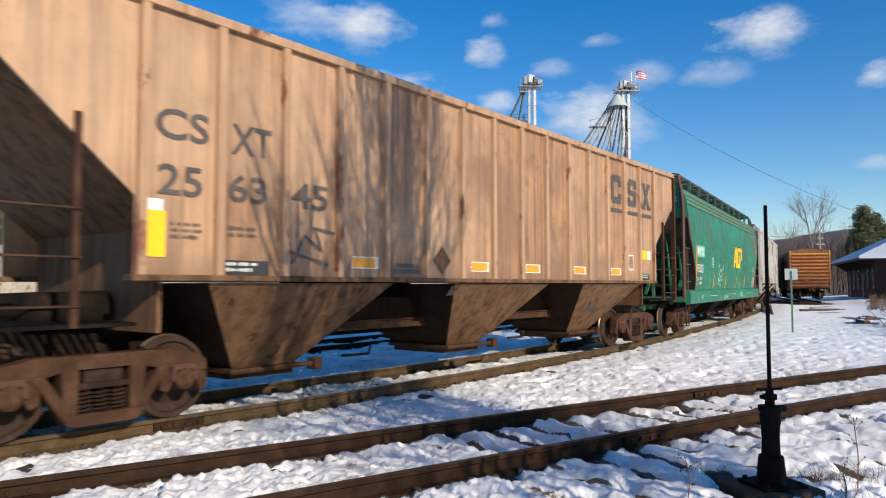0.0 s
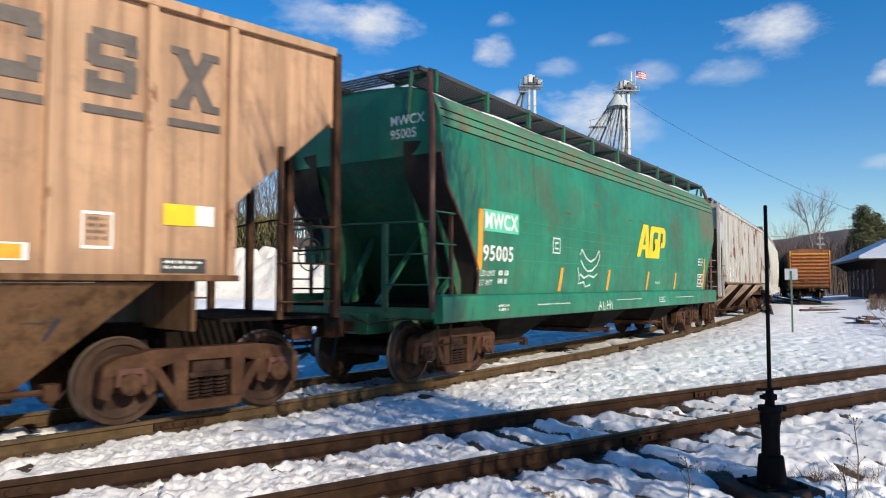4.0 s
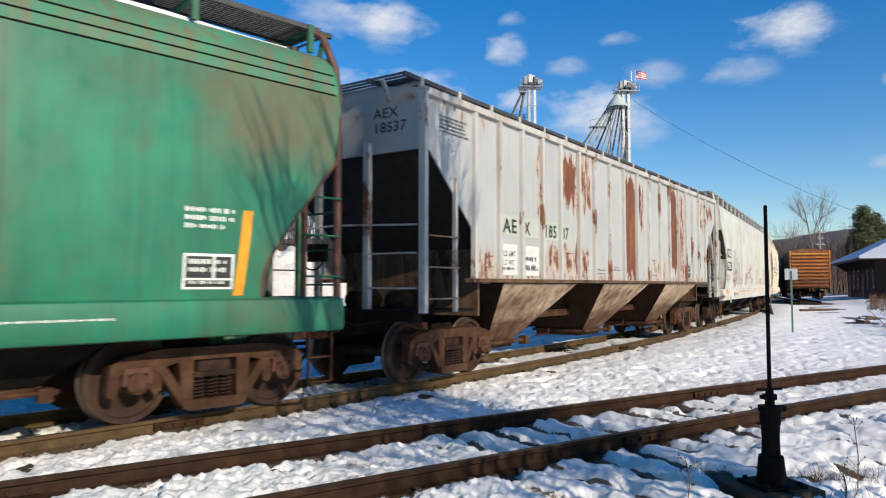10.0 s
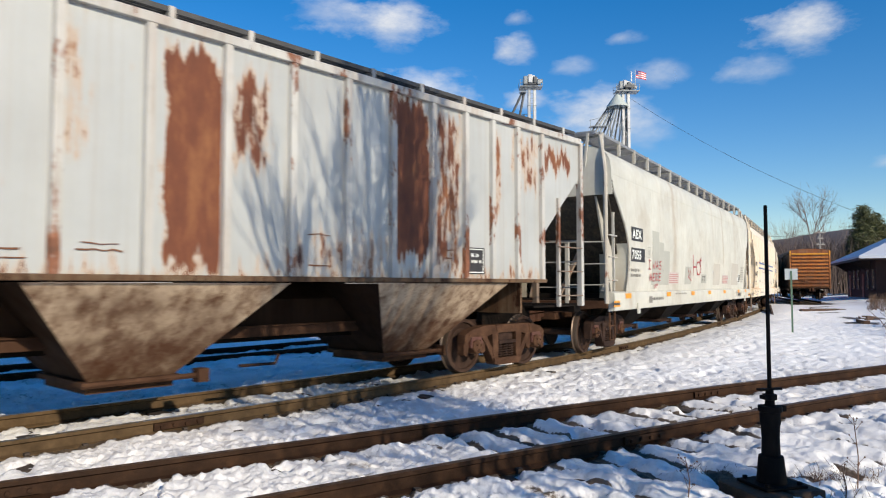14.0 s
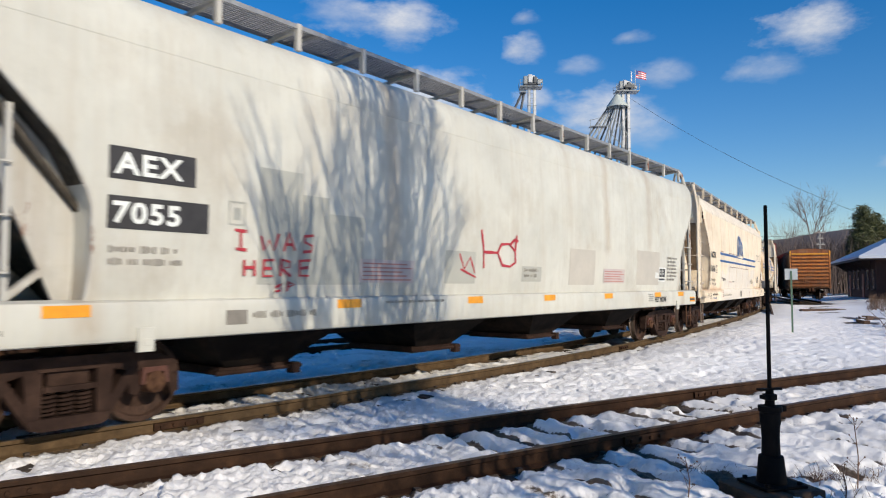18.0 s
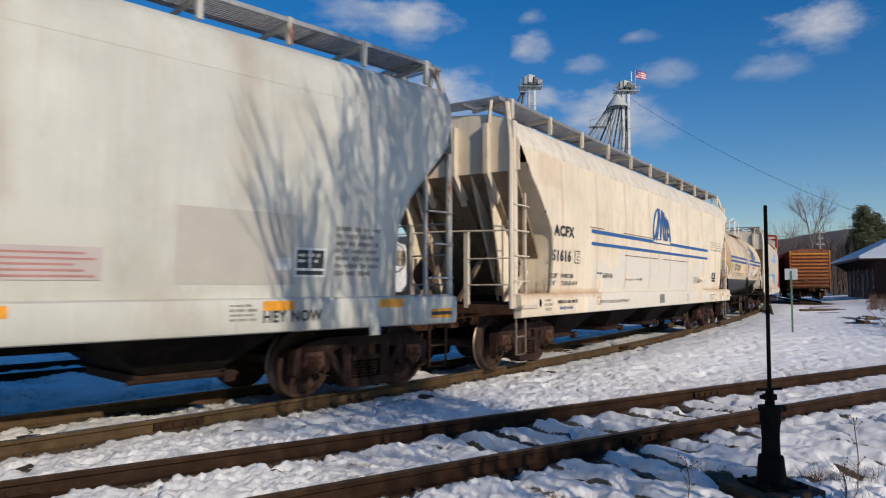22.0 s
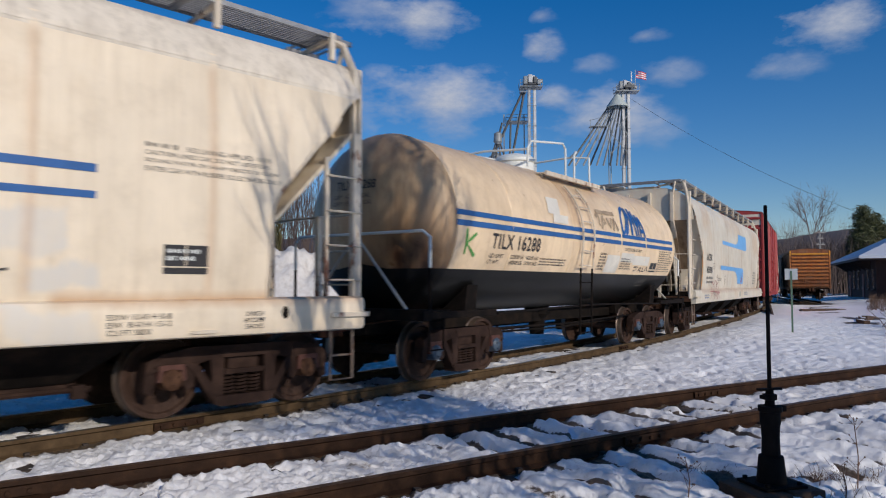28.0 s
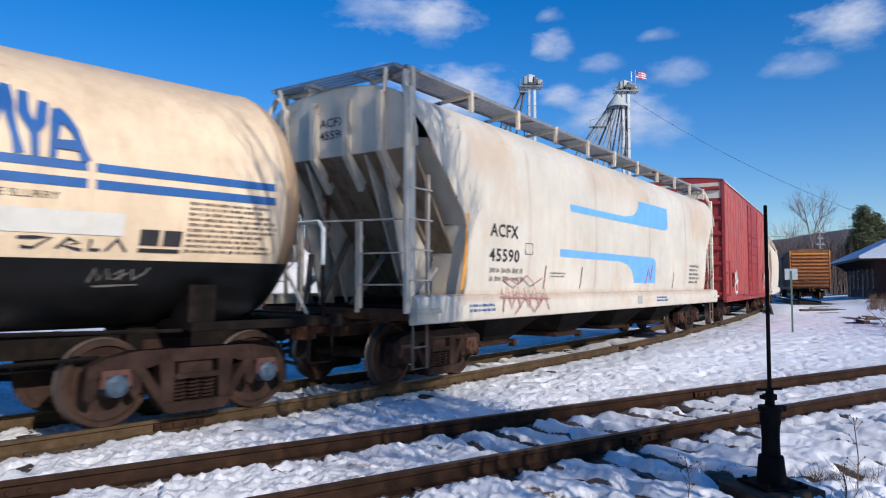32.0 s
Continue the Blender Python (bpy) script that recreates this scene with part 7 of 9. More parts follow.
    scrawl(car, [[(2.46, 1.93), (2.75, 1.94), (2.6, 1.84), (2.5, 1.85)], [(2.8, 1.84), (2.9, 1.94), (3.0, 1.9), (2.86, 1.87), (3.03, 1.83)], [(3.1, 1.94), (3.1, 1.84), (3.2, 1.84)], [(3.25, 1.83), (3.35, 1.95), (3.45, 1.83)]], SCRAWL_DARK, tank_side, 0.028, "dark sprayed tag at the paint line")
    scrawl(car, [[(3.16, 1.52), (3.20, 1.66), (3.26, 1.54), (3.32, 1.66), (3.36, 1.55)], [(3.40, 1.60), (3.47, 1.65), (3.47, 1.55), (3.41, 1.55), (3.53, 1.62)], [(3.56, 1.66), (3.60, 1.55), (3.70, 1.62), (3.74, 1.68)], [(3.22, 1.48), (3.66, 1.50)]], MARK_GREY, tank_side, 0.020, "thin pale sprayed tag on the black belly")
    hoop_emblem(car, 1.54, 2.66, 1.46, 0.72, tank_side)
    scrawl(car, [[(0.12, 2.98), (0.3, 3.06), (0.26, 2.78)], [(0.36, 2.72), (0.52, 3.04), (0.60, 2.86), (0.44, 2.84)], [(0.70, 2.98), (0.86, 2.78), (0.98, 3.0)], [(1.0, 2.72), (1.14, 3.0), (1.28, 2.74)], [(0.2, 3.1), (1.25, 3.12)]], SMUDGE, tank_side, 0.085, "smudged grey-brown sprayed scrawl")
    def head_x(y, z):
        r = min(1.0, math.hypot(y, z - TANK_Z) / TANK_R) ** (1 / 0.85)
        return -hl - 0.62 * math.sqrt(1 - r * r) - 0.012

    letters(car, "TILX 16288", -0.34, 0.52, 3.02, 3.17, MARK_DARK, tank_side, "dark stencilled characters on the head", 0.01, end=head_x)
    for tx, y0, z in (("CAPY 16200 US GAL", -0.24, 2.88), ("CAPY 13590 IMP GAL", -0.28, 2.77), ("CAPY 61319 L", -0.02, 2.63)):
        letters(car, tx, y0, 0.56, z, z + 0.065, MARK_FADED, tank_side, "small dark stencilled characters on the head", end=head_x)
    part("placard", Mesh().prism([(-0.05, 1.18), (0.20, 1.43), (0.45, 1.18), (0.20, 0.93)], -5.86, -5.85, "x"), GRIME, car, "black diamond placard holder")
    # end sills, bolsters and saddles
    for e in (-1, 1):
        m = Mesh().box(min(e * 3.9, e * 6.05), max(e * 3.9, e * 6.05), -0.34, 0.34, 0.74, 1.08)
        m.box(min(e * 5.9, e * 6.1), max(e * 5.9, e * 6.1), -1.5, 1.5, 0.98, 1.14)
        m.box(min(e * 4.1, e * 6.0), max(e * 4.1, e * 6.0), -1.5, -1.38, 1.0, 1.10)
        m.box(min(e * 4.1, e * 6.0), max(e * 4.1, e * 6.0), 1.38, 1.5, 1.0, 1.10)
        part("end_sill", m, GRIME, car, bevel=0.01)
        m = Mesh().prism([(-1.15, 1.0), (1.15, 1.0), (1.2, 1.5), (0.7, 1.1), (-0.7, 1.1), (-1.2, 1.5)], e * 4.38 - 0.16, e * 4.38 + 0.16, "x")
        part("saddle", m, GRIME, car)
        part("end_rail", Mesh().tube([(e * 5.85, -1.42, 1.75), (e * 5.85, -1.42, 2.2), (e * 5.87, -1.3, 2.30), (e * 5.87, 1.3, 2.30), (e * 5.85, 1.42, 2.2), (e * 5.85, 1.42, 1.75)], 0.025, 7), MARK_WHITE, car, "white end handrail")
        part("rail_post", Mesh().tube([(e * 5.85, -1.42, 1.1), (e * 5.85, -1.42, 1.75)], 0.025, 6), GRIME, car)
        part("rail_post", Mesh().tube([(e * 5.85, 1.42, 1.1), (e * 5.85, 1.42, 1.75)], 0.025, 6), GRIME, car)
        part("end_brace", Mesh().tube([(e * 5.9, -1.05, 1.1), (e * 5.9, 0, 2.28), (e * 5.9, 1.05, 1.1)], 0.026, 6), GREY_POST, car)
        part("platform", Mesh().box(min(e * 5.35, e * 6.0), max(e * 5.35, e * 6.0), -1.45, 1.45, 1.09, 1.12), GRIME, car)
        for s in (-1, 1):
            part("sill_step", Mesh().tube([(e * 5.95, s * 1.48, 1.0), (e * 5.95, s * 1.48, 0.55), (e * 5.6, s * 1.48, 0.55), (e * 5.6, s * 1.48, 1.0)], 0.018, 6), GRIME, car)
            part("side_rail", Mesh().tube([(e * 4.0, s * 1.46, 1.02), (e * 2.0, s * 1.44, 1.06), (0, s * 1.42, 1.08)], 0.022, 6), GRIME, car)
    part("center_sill", Mesh().box(-5.9, 5.9, -0.16, 0.16, 0.70, 0.95), GRIME, car)
    for y, z in ((-0.9, 0.72), (-0.6, 0.62), (0.5, 0.66)):
        part("brake_rod", Mesh().tube([(-3.3, y, z), (0, y + 0.05, z - 0.05), (3.4, y, z + 0.02)], 0.022, 6), GRIME, car)
    part("bottom_outlet", Mesh().lathe([(0.0, -0.45), (0.16, -0.45), (0.2, -0.1), (0.28, 0.0), (0.28, 0.25)], 14, "z", (0.1, 0, 0.85)), GRIME, car)
    # top platform, dome and rails
    zt = TANK_Z + TANK_R - 0.1
    dx = 0.6
    part("manway_dome", Mesh().lathe([(0.42, -0.1), (0.42, 0.22), (0.45, 0.24), (0.45, 0.30), (0.36, 0.38), (0.15, 0.43), (0.0, 0.44)], 22, "z", (-1.45 + dx, 0, zt)), MARK_WHITE, car, "white manway dome")
    part("vent_pipe", Mesh().lathe([(0.0, 0.3), (0.07, 0.3), (0.07, 0.0)], 10, "z", (-0.7 + dx, 0.1, zt)), MARK_WHITE, car)
    dx = 0.0
    m = Mesh()
    for k in range(9):
        m.box(-1.5 + dx, 1.15 + dx, -1.05 + k * 0.075, -1.0 + k * 0.075, zt - 0.16, zt - 0.13)
    m.beam((-1.5 + dx, -1.08, zt - 0.15), (1.15 + dx, -1.08, zt - 0.15), 0.05, 0.09)
    m.beam((-1.4 + dx, -0.95, zt - 0.2), (-1.4 + dx, -0.5, zt - 0.12), 0.05, 0.1).beam((1.05 + dx, -0.95, zt - 0.2), (1.05 + dx, -0.5, zt - 0.12), 0.05, 0.1)
    tagged(part("top_platform", m, CREAM_POST, car, "narrow grating platform beside the dome"), kind="stuff")
    m2 = Mesh()
    for k in range(6):
        m2.box(-2.4 + dx, 0.9 + dx, 0.55 + k * 0.075, 0.6 + k * 0.075, zt - 0.16, zt - 0.13)
    tagged(part("top_platform", m2, CREAM_POST, car), kind="stuff")
    for pts in ([(-1.75, -1.0, zt - 0.1), (-1.75, -1.0, zt + 0.26), (-1.6, -1.0, zt + 0.42), (-0.2, -1.0, zt + 0.60), (-0.08, -1.0, zt + 0.5), (-0.08, -1.0, zt - 0.15)], [(-1.75, 1.0, zt - 0.1), (-1.75, 1.0, zt + 0.26), (-1.6, 1.0, zt + 0.42), (0.9, 1.0, zt + 0.58), (1.05, 1.0, zt + 0.45), (1.05, 1.0, zt - 0.1)], [(0.35, -1.0, zt - 0.15), (0.35, -1.0, zt + 0.42), (0.45, -1.0, zt + 0.52), (1.0, -0.6, zt + 0.52), (1.05, 0.2, zt + 0.5), (1.05, 1.0, zt + 0.45)], [(1.1, -1.02, zt - 0.15), (1.1, -1.02, zt + 0.48), (1.0, -0.6, zt + 0.52)], [(-1.75, -1.0, zt + 0.24), (-1.75, 0, zt + 0.3), (-1.75, 1.0, zt + 0.24)]):
        part("safety_rail", Mesh().tube([(q[0] - 0.35, q[1], q[2]) for q in pts], 0.024, 7), MARK_WHITE, car, "white pipe safety rail")
    for x in (-0.80, -0.24):
        pts = [(x, -tank_side(z) - 0.07, z) for z in np.arange(1.0, zt - 0.2, 0.15) if z > 1.9]
        part("ladder_rail", Mesh().tube([(x, -1.52, 1.85)] + pts[1:], 0.022, 6), CREAM_POST, car)
        part("ladder_rail", Mesh().tube([(x, -1.47, 0.5), (x, -1.5, 1.84)], 0.022, 6), GRIME, car)
    for z in (0.52, 0.85, 1.2, 1.55, 1.9, 2.2, 2.5, 2.8, 3.1, 3.35):
        y = -1.47 if z < 2.2 else -tank_side(z) - 0.07
        part("ladder_rung", Mesh().tube([(-0.80, y, z), (-0.24, y, z)], 0.014, 5), CREAM_POST if z > 1.85 else GRIME, car)
    couplers(car, 5.95, 0.7)
    for x in (-4.38, 4.38):
        add_truck(car, x, "dark", "blue")
    return car


join_train(tank_car(), 49.81, 4.38)


# ---------------------------------------------------------------- boxcars
def boxcar(name, label, side_mat, end_mat, roof_mat, half, truck_at, end_ribs, corrugated, group="", z1=4.45, sheet=None):
    car = thing(name, label, "boxcar", group=group)
    z0, yw = 1.05, 1.5
    for s in (-1, 1):
        part("side_wall", Mesh().box(-half, half, s * yw - 0.03, s * yw + 0.03, z0, z1), side_mat, car)
        n = corrugated
        for k in range(n):
            x = -half + (k + 0.5) * 2 * half / n
            if abs(x) < 1.75:
                continue
            m = Mesh().prism([(x - 0.13, s * (yw + 0.03)), (x - 0.08, s * (yw + 0.10)), (x + 0.08, s * (yw + 0.10)), (x + 0.13, s * (yw + 0.03))], z0 + 0.06, z1 - 0.12, "z")
            part("side_rib", m, side_mat, car)
        d = part("sliding_door", Mesh().box(-1.55, 1.55, s * (yw + 0.10) - 0.03, s * (yw + 0.10) + 0.03, z0 + 0.08, z1 - 0.22), side_mat, car, "large corrugated sliding door", bevel=0.01)
        for k in range(7):
            z = z0 + 0.3 + k * 0.4
            part("door_rib", Mesh().prism([(-1.5, z - 0.05), (-1.5, z + 0.05), (1.5, z + 0.05), (1.5, z - 0.05)], s * (yw + 0.13), s * (yw + 0.17)), side_mat, d)
        for x in (-1.2, 1.2):
            part("lock_bar", Mesh().tube([(x, s * (yw + 0.20), z0 + 0.15), (x, s * (yw + 0.20), z1 - 0.3)], 0.02, 6), side_mat, d)
        part("side_sill", Mesh().box(-half, half, s * yw - 0.06, s * yw + 0.06, z0 - 0.18, z0 + 0.04), side_mat, car)
        part("door_track", Mesh().box(-3.6, 3.6, s * (yw + 0.12) - 0.03, s * (yw + 0.12) + 0.03, z0 + 0.0, z0 + 0.07), side_mat, car)
        for e in (-1, 1):
            part("ladder_rail", Mesh().box(min(e * (half - 0.5), e * (half - 0.45)), max(e * (half - 0.5), e * (half - 0.45)), s * (yw + 0.12) - 0.02, s * (yw + 0.12) + 0.02, 1.1, 2.4), side_mat, car)
            rungs(car, "ladder_rung", e * (half - 0.5), e * (half - 0.05), s * (yw + 0.04), (0.7, 1.15, 1.55, 1.95, 2.35), side_mat, 0.014, 0.07)
    rows = [[(-half - 0.03, y, z), (half + 0.03, y, z)] for y, z in ((-yw - 0.06, z1), (-yw, z1 + 0.1), (-0.7, z1 + 0.2), (0, z1 + 0.25), (0.7, z1 + 0.2), (yw, z1 + 0.1), (yw + 0.06, z1))]
    part("roof", Mesh().grid(rows), roof_mat, car)
    for k in range(12):
        x = -half + 0.4 + (2 * half - 0.8) * k / 11
        part("roof_rib", Mesh().beam((x, -yw, z1 + 0.10), (x, 0, z1 + 0.26), 0.06, 0.05).beam((x, 0, z1 + 0.26), (x, yw, z1 + 0.10), 0.06, 0.05), roof_mat, car)
    for e in (-1, 1):
        part("end_wall", Mesh().prism([(-yw, z0 - 0.1), (yw, z0 - 0.1), (yw, z1 + 0.1), (0.7, z1 + 0.2), (0, z1 + 0.24), (-0.7, z1 + 0.2), (-yw, z1 + 0.1)], e * half, e * (half - 0.05), "x"), sheet or end_mat, car)
        for k in range(end_ribs):
            z = z0 + 0.12 + (z1 - z0 - 0.35) * k / (end_ribs - 1)
            m = Mesh().prism([(e * half, z - 0.075), (e * (half + 0.13), z - 0.06), (e * (half + 0.15), z - 0.02), (e * (half + 0.12), z + 0.035), (e * half, z + 0.08)], -yw + 0.1, yw - 0.1)
            part("end_corrugation", m, end_mat, car, smooth=0)
        for y in (-yw, yw):
            part("corner_post", Mesh().box(min(e * (half - 0.05), e * (half + 0.06)), max(e * (half - 0.05), e * (half + 0.06)), y - 0.05, y + 0.05, z0 - 0.1, z1 + 0.06), end_mat, car)
        for z in (1.3, 1.7, 2.1, 2.5):
            part("end_rung", Mesh().tube([(e * half, 0.95, z), (e * (half + 0.17), 0.95, z), (e * (half + 0.17), 1.4, z), (e * half, 1.4, z)], 0.016, 5), end_mat, car)
    part("underframe", Mesh().box(-half, half, -0.3, 0.3, 0.70, 0.9).box(-half, half, -1.4, 1.4, 0.9, 1.02), GRIME, car)
    brake_wheel(car, -half - 0.22, 0.3, 1.6, end_mat)
    couplers(car, half)
    for x in (-truck_at, truck_at):
        add_truck(car, x, "dark")
    return car


CAR8 = join_train(boxcar("boxcar", "dark red ribbed boxcar with graffiti on its side", RED, RED, PALE, 8.2, 6.4, 8, 22, "cars of the freight train", 5.32), 84.35, 6.4)
red_y = lambda z: 1.645
scrawl(CAR8, [[(-6.6, 1.2), (-6.5, 2.0), (-6.2, 1.6), (-6.1, 2.1), (-5.8, 1.3)], [(-6.7, 1.5), (-5.7, 1.7)], [(-6.4, 1.2), (-5.9, 1.25)]], SCRAWL_WHITE, red_y, 0.12, "white sprayed tag")
scrawl(CAR8, [[(4.5, 1.3), (4.7, 2.1), (5.2, 1.6), (5.4, 2.2), (5.8, 1.4)]], SCRAWL_WHITE, red_y, 0.12)
part("end_top_panel", Mesh().box(-8.215, -8.205, -1.42, 1.42, 4.72, 5.30), PALE, CAR8, "whitish panel along the top of the end")

# rusty end sheet, coloured darker to deepen the shade between the ribs
RECESS_SHEET = paint("shade_dark_rusty_orange_sheet", (0.22, 0.065, 0.015), (0.07, 0.025, 0.01), 0.8, 0.6, dirty=0.6, chips=0.4, seed=45)
px, py, pth = store_track(20 + 7.9)
PARKED = boxcar("boxcar", "parked orange boxcar with ribbed ends on a storage track", SHADE_BROWN, ORANGE_CAR, SHADE_BROWN, 7.7, 6.0, 10, 18, z1=4.12, sheet=RECESS_SHEET)
PARKED.matrix_basis = pose(px, py, 0.26, 0, 0, math.degrees(pth))
PARKED_WHEELS = len(WHEELSETS) - 4


# ---------------------------------------------------------------- switch stand
BLOCK = plain("brown_head_timber", (0.075, 0.042, 0.024), 0.85, 0, 0.5, 5, 0.5)


def switch_stand():
    st = thing("switch_stand", "black iron switch stand with a tall bare mast", "switch stand", pose(2.575, 5.62, 0, 0, 0, 15))
    part("head_block", Mesh().box(-0.31, -0.02, -0.26, 0.24, -0.32, -0.072), BLOCK, st, "dark brown timber block", bevel=0.012)
    part("head_block", Mesh().box(0.0, 0.29, -0.24, 0.26, -0.32, -0.066), BLOCK, st, "dark brown timber block", bevel=0.012)
    part("base_plate", Mesh().box(-0.19, 0.19, -0.17, 0.17, -0.067, -0.042), IRON, st, bevel=0.006)
    part("pedestal", Mesh().lathe([(0.115, -0.045), (0.108, 0.0), (0.094, 0.145), (0.09, 0.16), (0.070, 0.165), (0.066, 0.30), (0.072, 0.40), (0.078, 0.42), (0.078, 0.50), (0.090, 0.505), (0.090, 0.545), (0.05, 0.55)], 16, "z"), IRON, st, "tapered cast pedestal")
    part("pedestal_ear", Mesh().box(0.06, 0.13, -0.03, 0.03, 0.50, 0.545), IRON, st)
    part("spindle_head", Mesh().lathe([(0.04, 0.54), (0.036, 0.59), (0.055, 0.595), (0.055, 0.635), (0.032, 0.64), (0.028, 0.675)], 12, "z"), IRON, st)
    part("lever_socket", Mesh().box(-0.105, 0.105, -0.02, 0.02, 0.668, 0.684).box(-0.07, -0.02, -0.03, 0.03, 0.60, 0.63), IRON, st)
    part("mast", Mesh().lathe([(0.016, 0.67), (0.014, 2.13), (0.0, 2.135)], 10, "z"), IRON, st, "slender black mast")
    for a in (0.6, 2.3, 3.9, 5.5):
        part("bolt", Mesh().lathe([(0.02, -0.05), (0.02, -0.02), (0.0, -0.015)], 6, "z", (0.20 * math.cos(a), 0.19 * math.sin(a), 0)), IRON, st)
    part("throw_rod", Mesh().beam((0.0, 0.2, -0.2), (-0.2, 1.0, -0.2), 0.05, 0.02), IRON, st)


switch_stand()

# ---------------------------------------------------------------- small sign on a post
SIGN_GREY = plain("bare_sign_metal", (0.50, 0.53, 0.54), 0.45, 0.3, 0.1, 4, 0)
POST_GREEN = plain("green_post_steel", (0.10, 0.17, 0.12), 0.6, 0.2, 0.3, 6, 0.1)
gz = float(ground_z(12.07, 24.5))
sg = thing("sign_post", "small square sign on a green steel post in snow", "sign", pose(12.07, 24.5, gz, 0, 0, -22))
part("post", Mesh().box(-0.03, 0.03, -0.02, 0.0, -0.3, 2.12), POST_GREEN, sg)
part("sign_plate", Mesh().box(-0.2, 0.2, 0.002, 0.008, 1.82, 2.20), SIGN_GREY, sg, "blank back of a square sign")
for z in (1.9, 2.1):
    part("bolt", Mesh().lathe([(0.012, -0.03), (0.012, 0.0)], 6, "y", (0, 0.0, z)), SIGN_GREY, sg)

# ---------------------------------------------------------------- grain elevator legs
GALV = plain("galvanised_steel", (0.50, 0.51, 0.51), 0.5, 0.1, 0.2, 1.5, 0)
GALV_DK = plain("dull_galvanised_steel", (0.25, 0.27, 0.28), 0.5, 0.1, 0.25, 1.5, 0)
SPOUT = plain("weathered_spout_steel", (0.10, 0.105, 0.11), 0.55, 0.5, 0.3, 1.5, 0)


FLAG_W = plain("white_flag_cloth", (0.72, 0.70, 0.70), 0.8, 0, 0.05, 2, 0)

FLAG_R = plain("red_flag_cloth", (0.55, 0.05, 0.07), 0.8, 0, 0.1, 2, 0)

FLAG_B = plain("blue_flag_cloth", (0.04, 0.07, 0.25), 0.8, 0, 0.1, 2, 0)

def seen(px, py, dist):
    """Place at a distance along the view, from a direction in the wide view's own units."""
    return ((px - 784) / 1250 * dist, dist, EYE + (505 - py) / 1250 * dist)


def platform(tower, px0, px1, py, dist, deep=2.2, rail=1.0):
    x0, _, z = seen(px0, py, dist)
    x1 = seen(px1, py, dist)[0]
    part("platform", Mesh().box(x0, x1, dist - deep / 2, dist + deep / 2, z - 0.12, z), GALV_DK, tower)
    for y in (dist - deep / 2, dist + deep / 2):
        for h in (0.5, rail):
            part("guard_rail", Mesh().tube([(x0, y, z + h), (x1, y, z + h)], 0.035, 5), GALV_DK, tower)
        for k in range(5):
            x = x0 + (x1 - x0) * k / 4
            part("rail_post", Mesh().tube([(x, y, z), (x, y, z + rail)], 0.035, 5), GALV_DK, tower)


def elevator_one():
    d = 110
    t = thing("elevator_tower", "galvanised grain elevator leg with sloping spouts", "grain elevator")
    for px, w in ((938, 0.2), (948, 0.2)):
        x, y, z = seen(px, 146, d)
        part("leg_casing", Mesh().box(x - w, x + w, y - 0.4, y + 0.4, 0, z), GALV, t, "long rectangular leg casing")
        for k in range(9):
            zz = 4 + k * 3.2
            part("casing_flange", Mesh().box(x - w - 0.06, x + w + 0.06, y - 0.46, y + 0.46, zz, zz + 0.1), GALV_DK, t)
    x0, y, z0 = seen(925, 150, d)
    x1, _, z1 = seen(957, 131, d)
    part("head_casing", Mesh().prism([(x0 + 0.3, z0), (x1 - 0.3, z0), (x1 - 0.2, z1 - 0.6), (x1 - 0.9, z1), (x0 + 0.9, z1), (x0 + 0.2, z1 - 0.6)], y - 0.6, y + 0.6), GALV, t, "rounded head casing")
    part("motor", Mesh().lathe([(0.0, -0.6), (0.3, -0.6), (0.3, 0.5), (0.0, 0.5)], 10, "x", (x1 - 0.2, y - 0.8, z0 + 0.7)), GALV, t)
    platform(t, 921, 961, 151, d)
    for p0, p1, q0, q1, mt in ((927, 934, 149, 134, GALV_DK), (935, 943, 146, 131, GALV), (944, 951, 147, 135, SPOUT), (951, 958, 149, 140, GALV_DK), (929, 950, 150, 147, SPOUT)):
        part("drive_housing", Mesh().box(seen(p0, 0, d)[0], seen(p1, 0, d)[0], d - 1.3, d - 0.65, seen(0, q0, d)[2], seen(0, q1, d)[2]), mt, t, bevel=0.12)
    platform(t, 922, 933, 160, d, 1.4)
    platform(t, 897, 935, 214, d + 2)
    m = Mesh()
    x, y, z = seen(942, 150, d)
    for k in range(60):
        m.box(x - 0.2, x + 0.2, y - 0.7, y - 0.66, z - k * 0.4 - 0.04, z - k * 0.4)
    m.box(x - 0.24, x - 0.2, y - 0.72, y - 0.66, 6, z).box(x + 0.2, x + 0.24, y - 0.72, y - 0.66, 6, z)
    part("ladder", m, GALV_DK, t)
    for a, b, r in (((926, 160), (866, 290), 0.19), ((929, 162), (905, 290), 0.19), ((890, 215), (880, 250), 0.15), ((905, 215), (903, 290), 0.16)):
        part("spout", Mesh().tube([seen(*a, d), seen(*b, d)], r, 8), SPOUT, t, "dark sloping grain spout")
    for px in (868, 878, 888, 897):
        part("spout", Mesh().tube([seen(882, 240, d), seen(px, 285, d)], 0.16, 6), SPOUT, t)
    x, y, z = seen(882, 282, d)
    part("bin_roof", Mesh().lathe([(0.4, 1.6), (2.0, 0.5), (2.2, 0.0), (2.2, -z)], 20, "z", (x, y + 3, z)), GALV, t, "round bin with a conical roof")
    part("turn_head", Mesh().lathe([(0.2, 1.2), (0.6, 0.9), (0.7, -0.4), (0.4, -0.8)], 12, "z", seen(882, 245, d)), GALV_DK, t)
    for px in (893, 929):
        part("frame_post", Mesh().beam(seen(px, 200, d + 2), (seen(px, 200, d + 2)[0], d + 2, 0), 0.18, 0.18), GALV_DK, t)


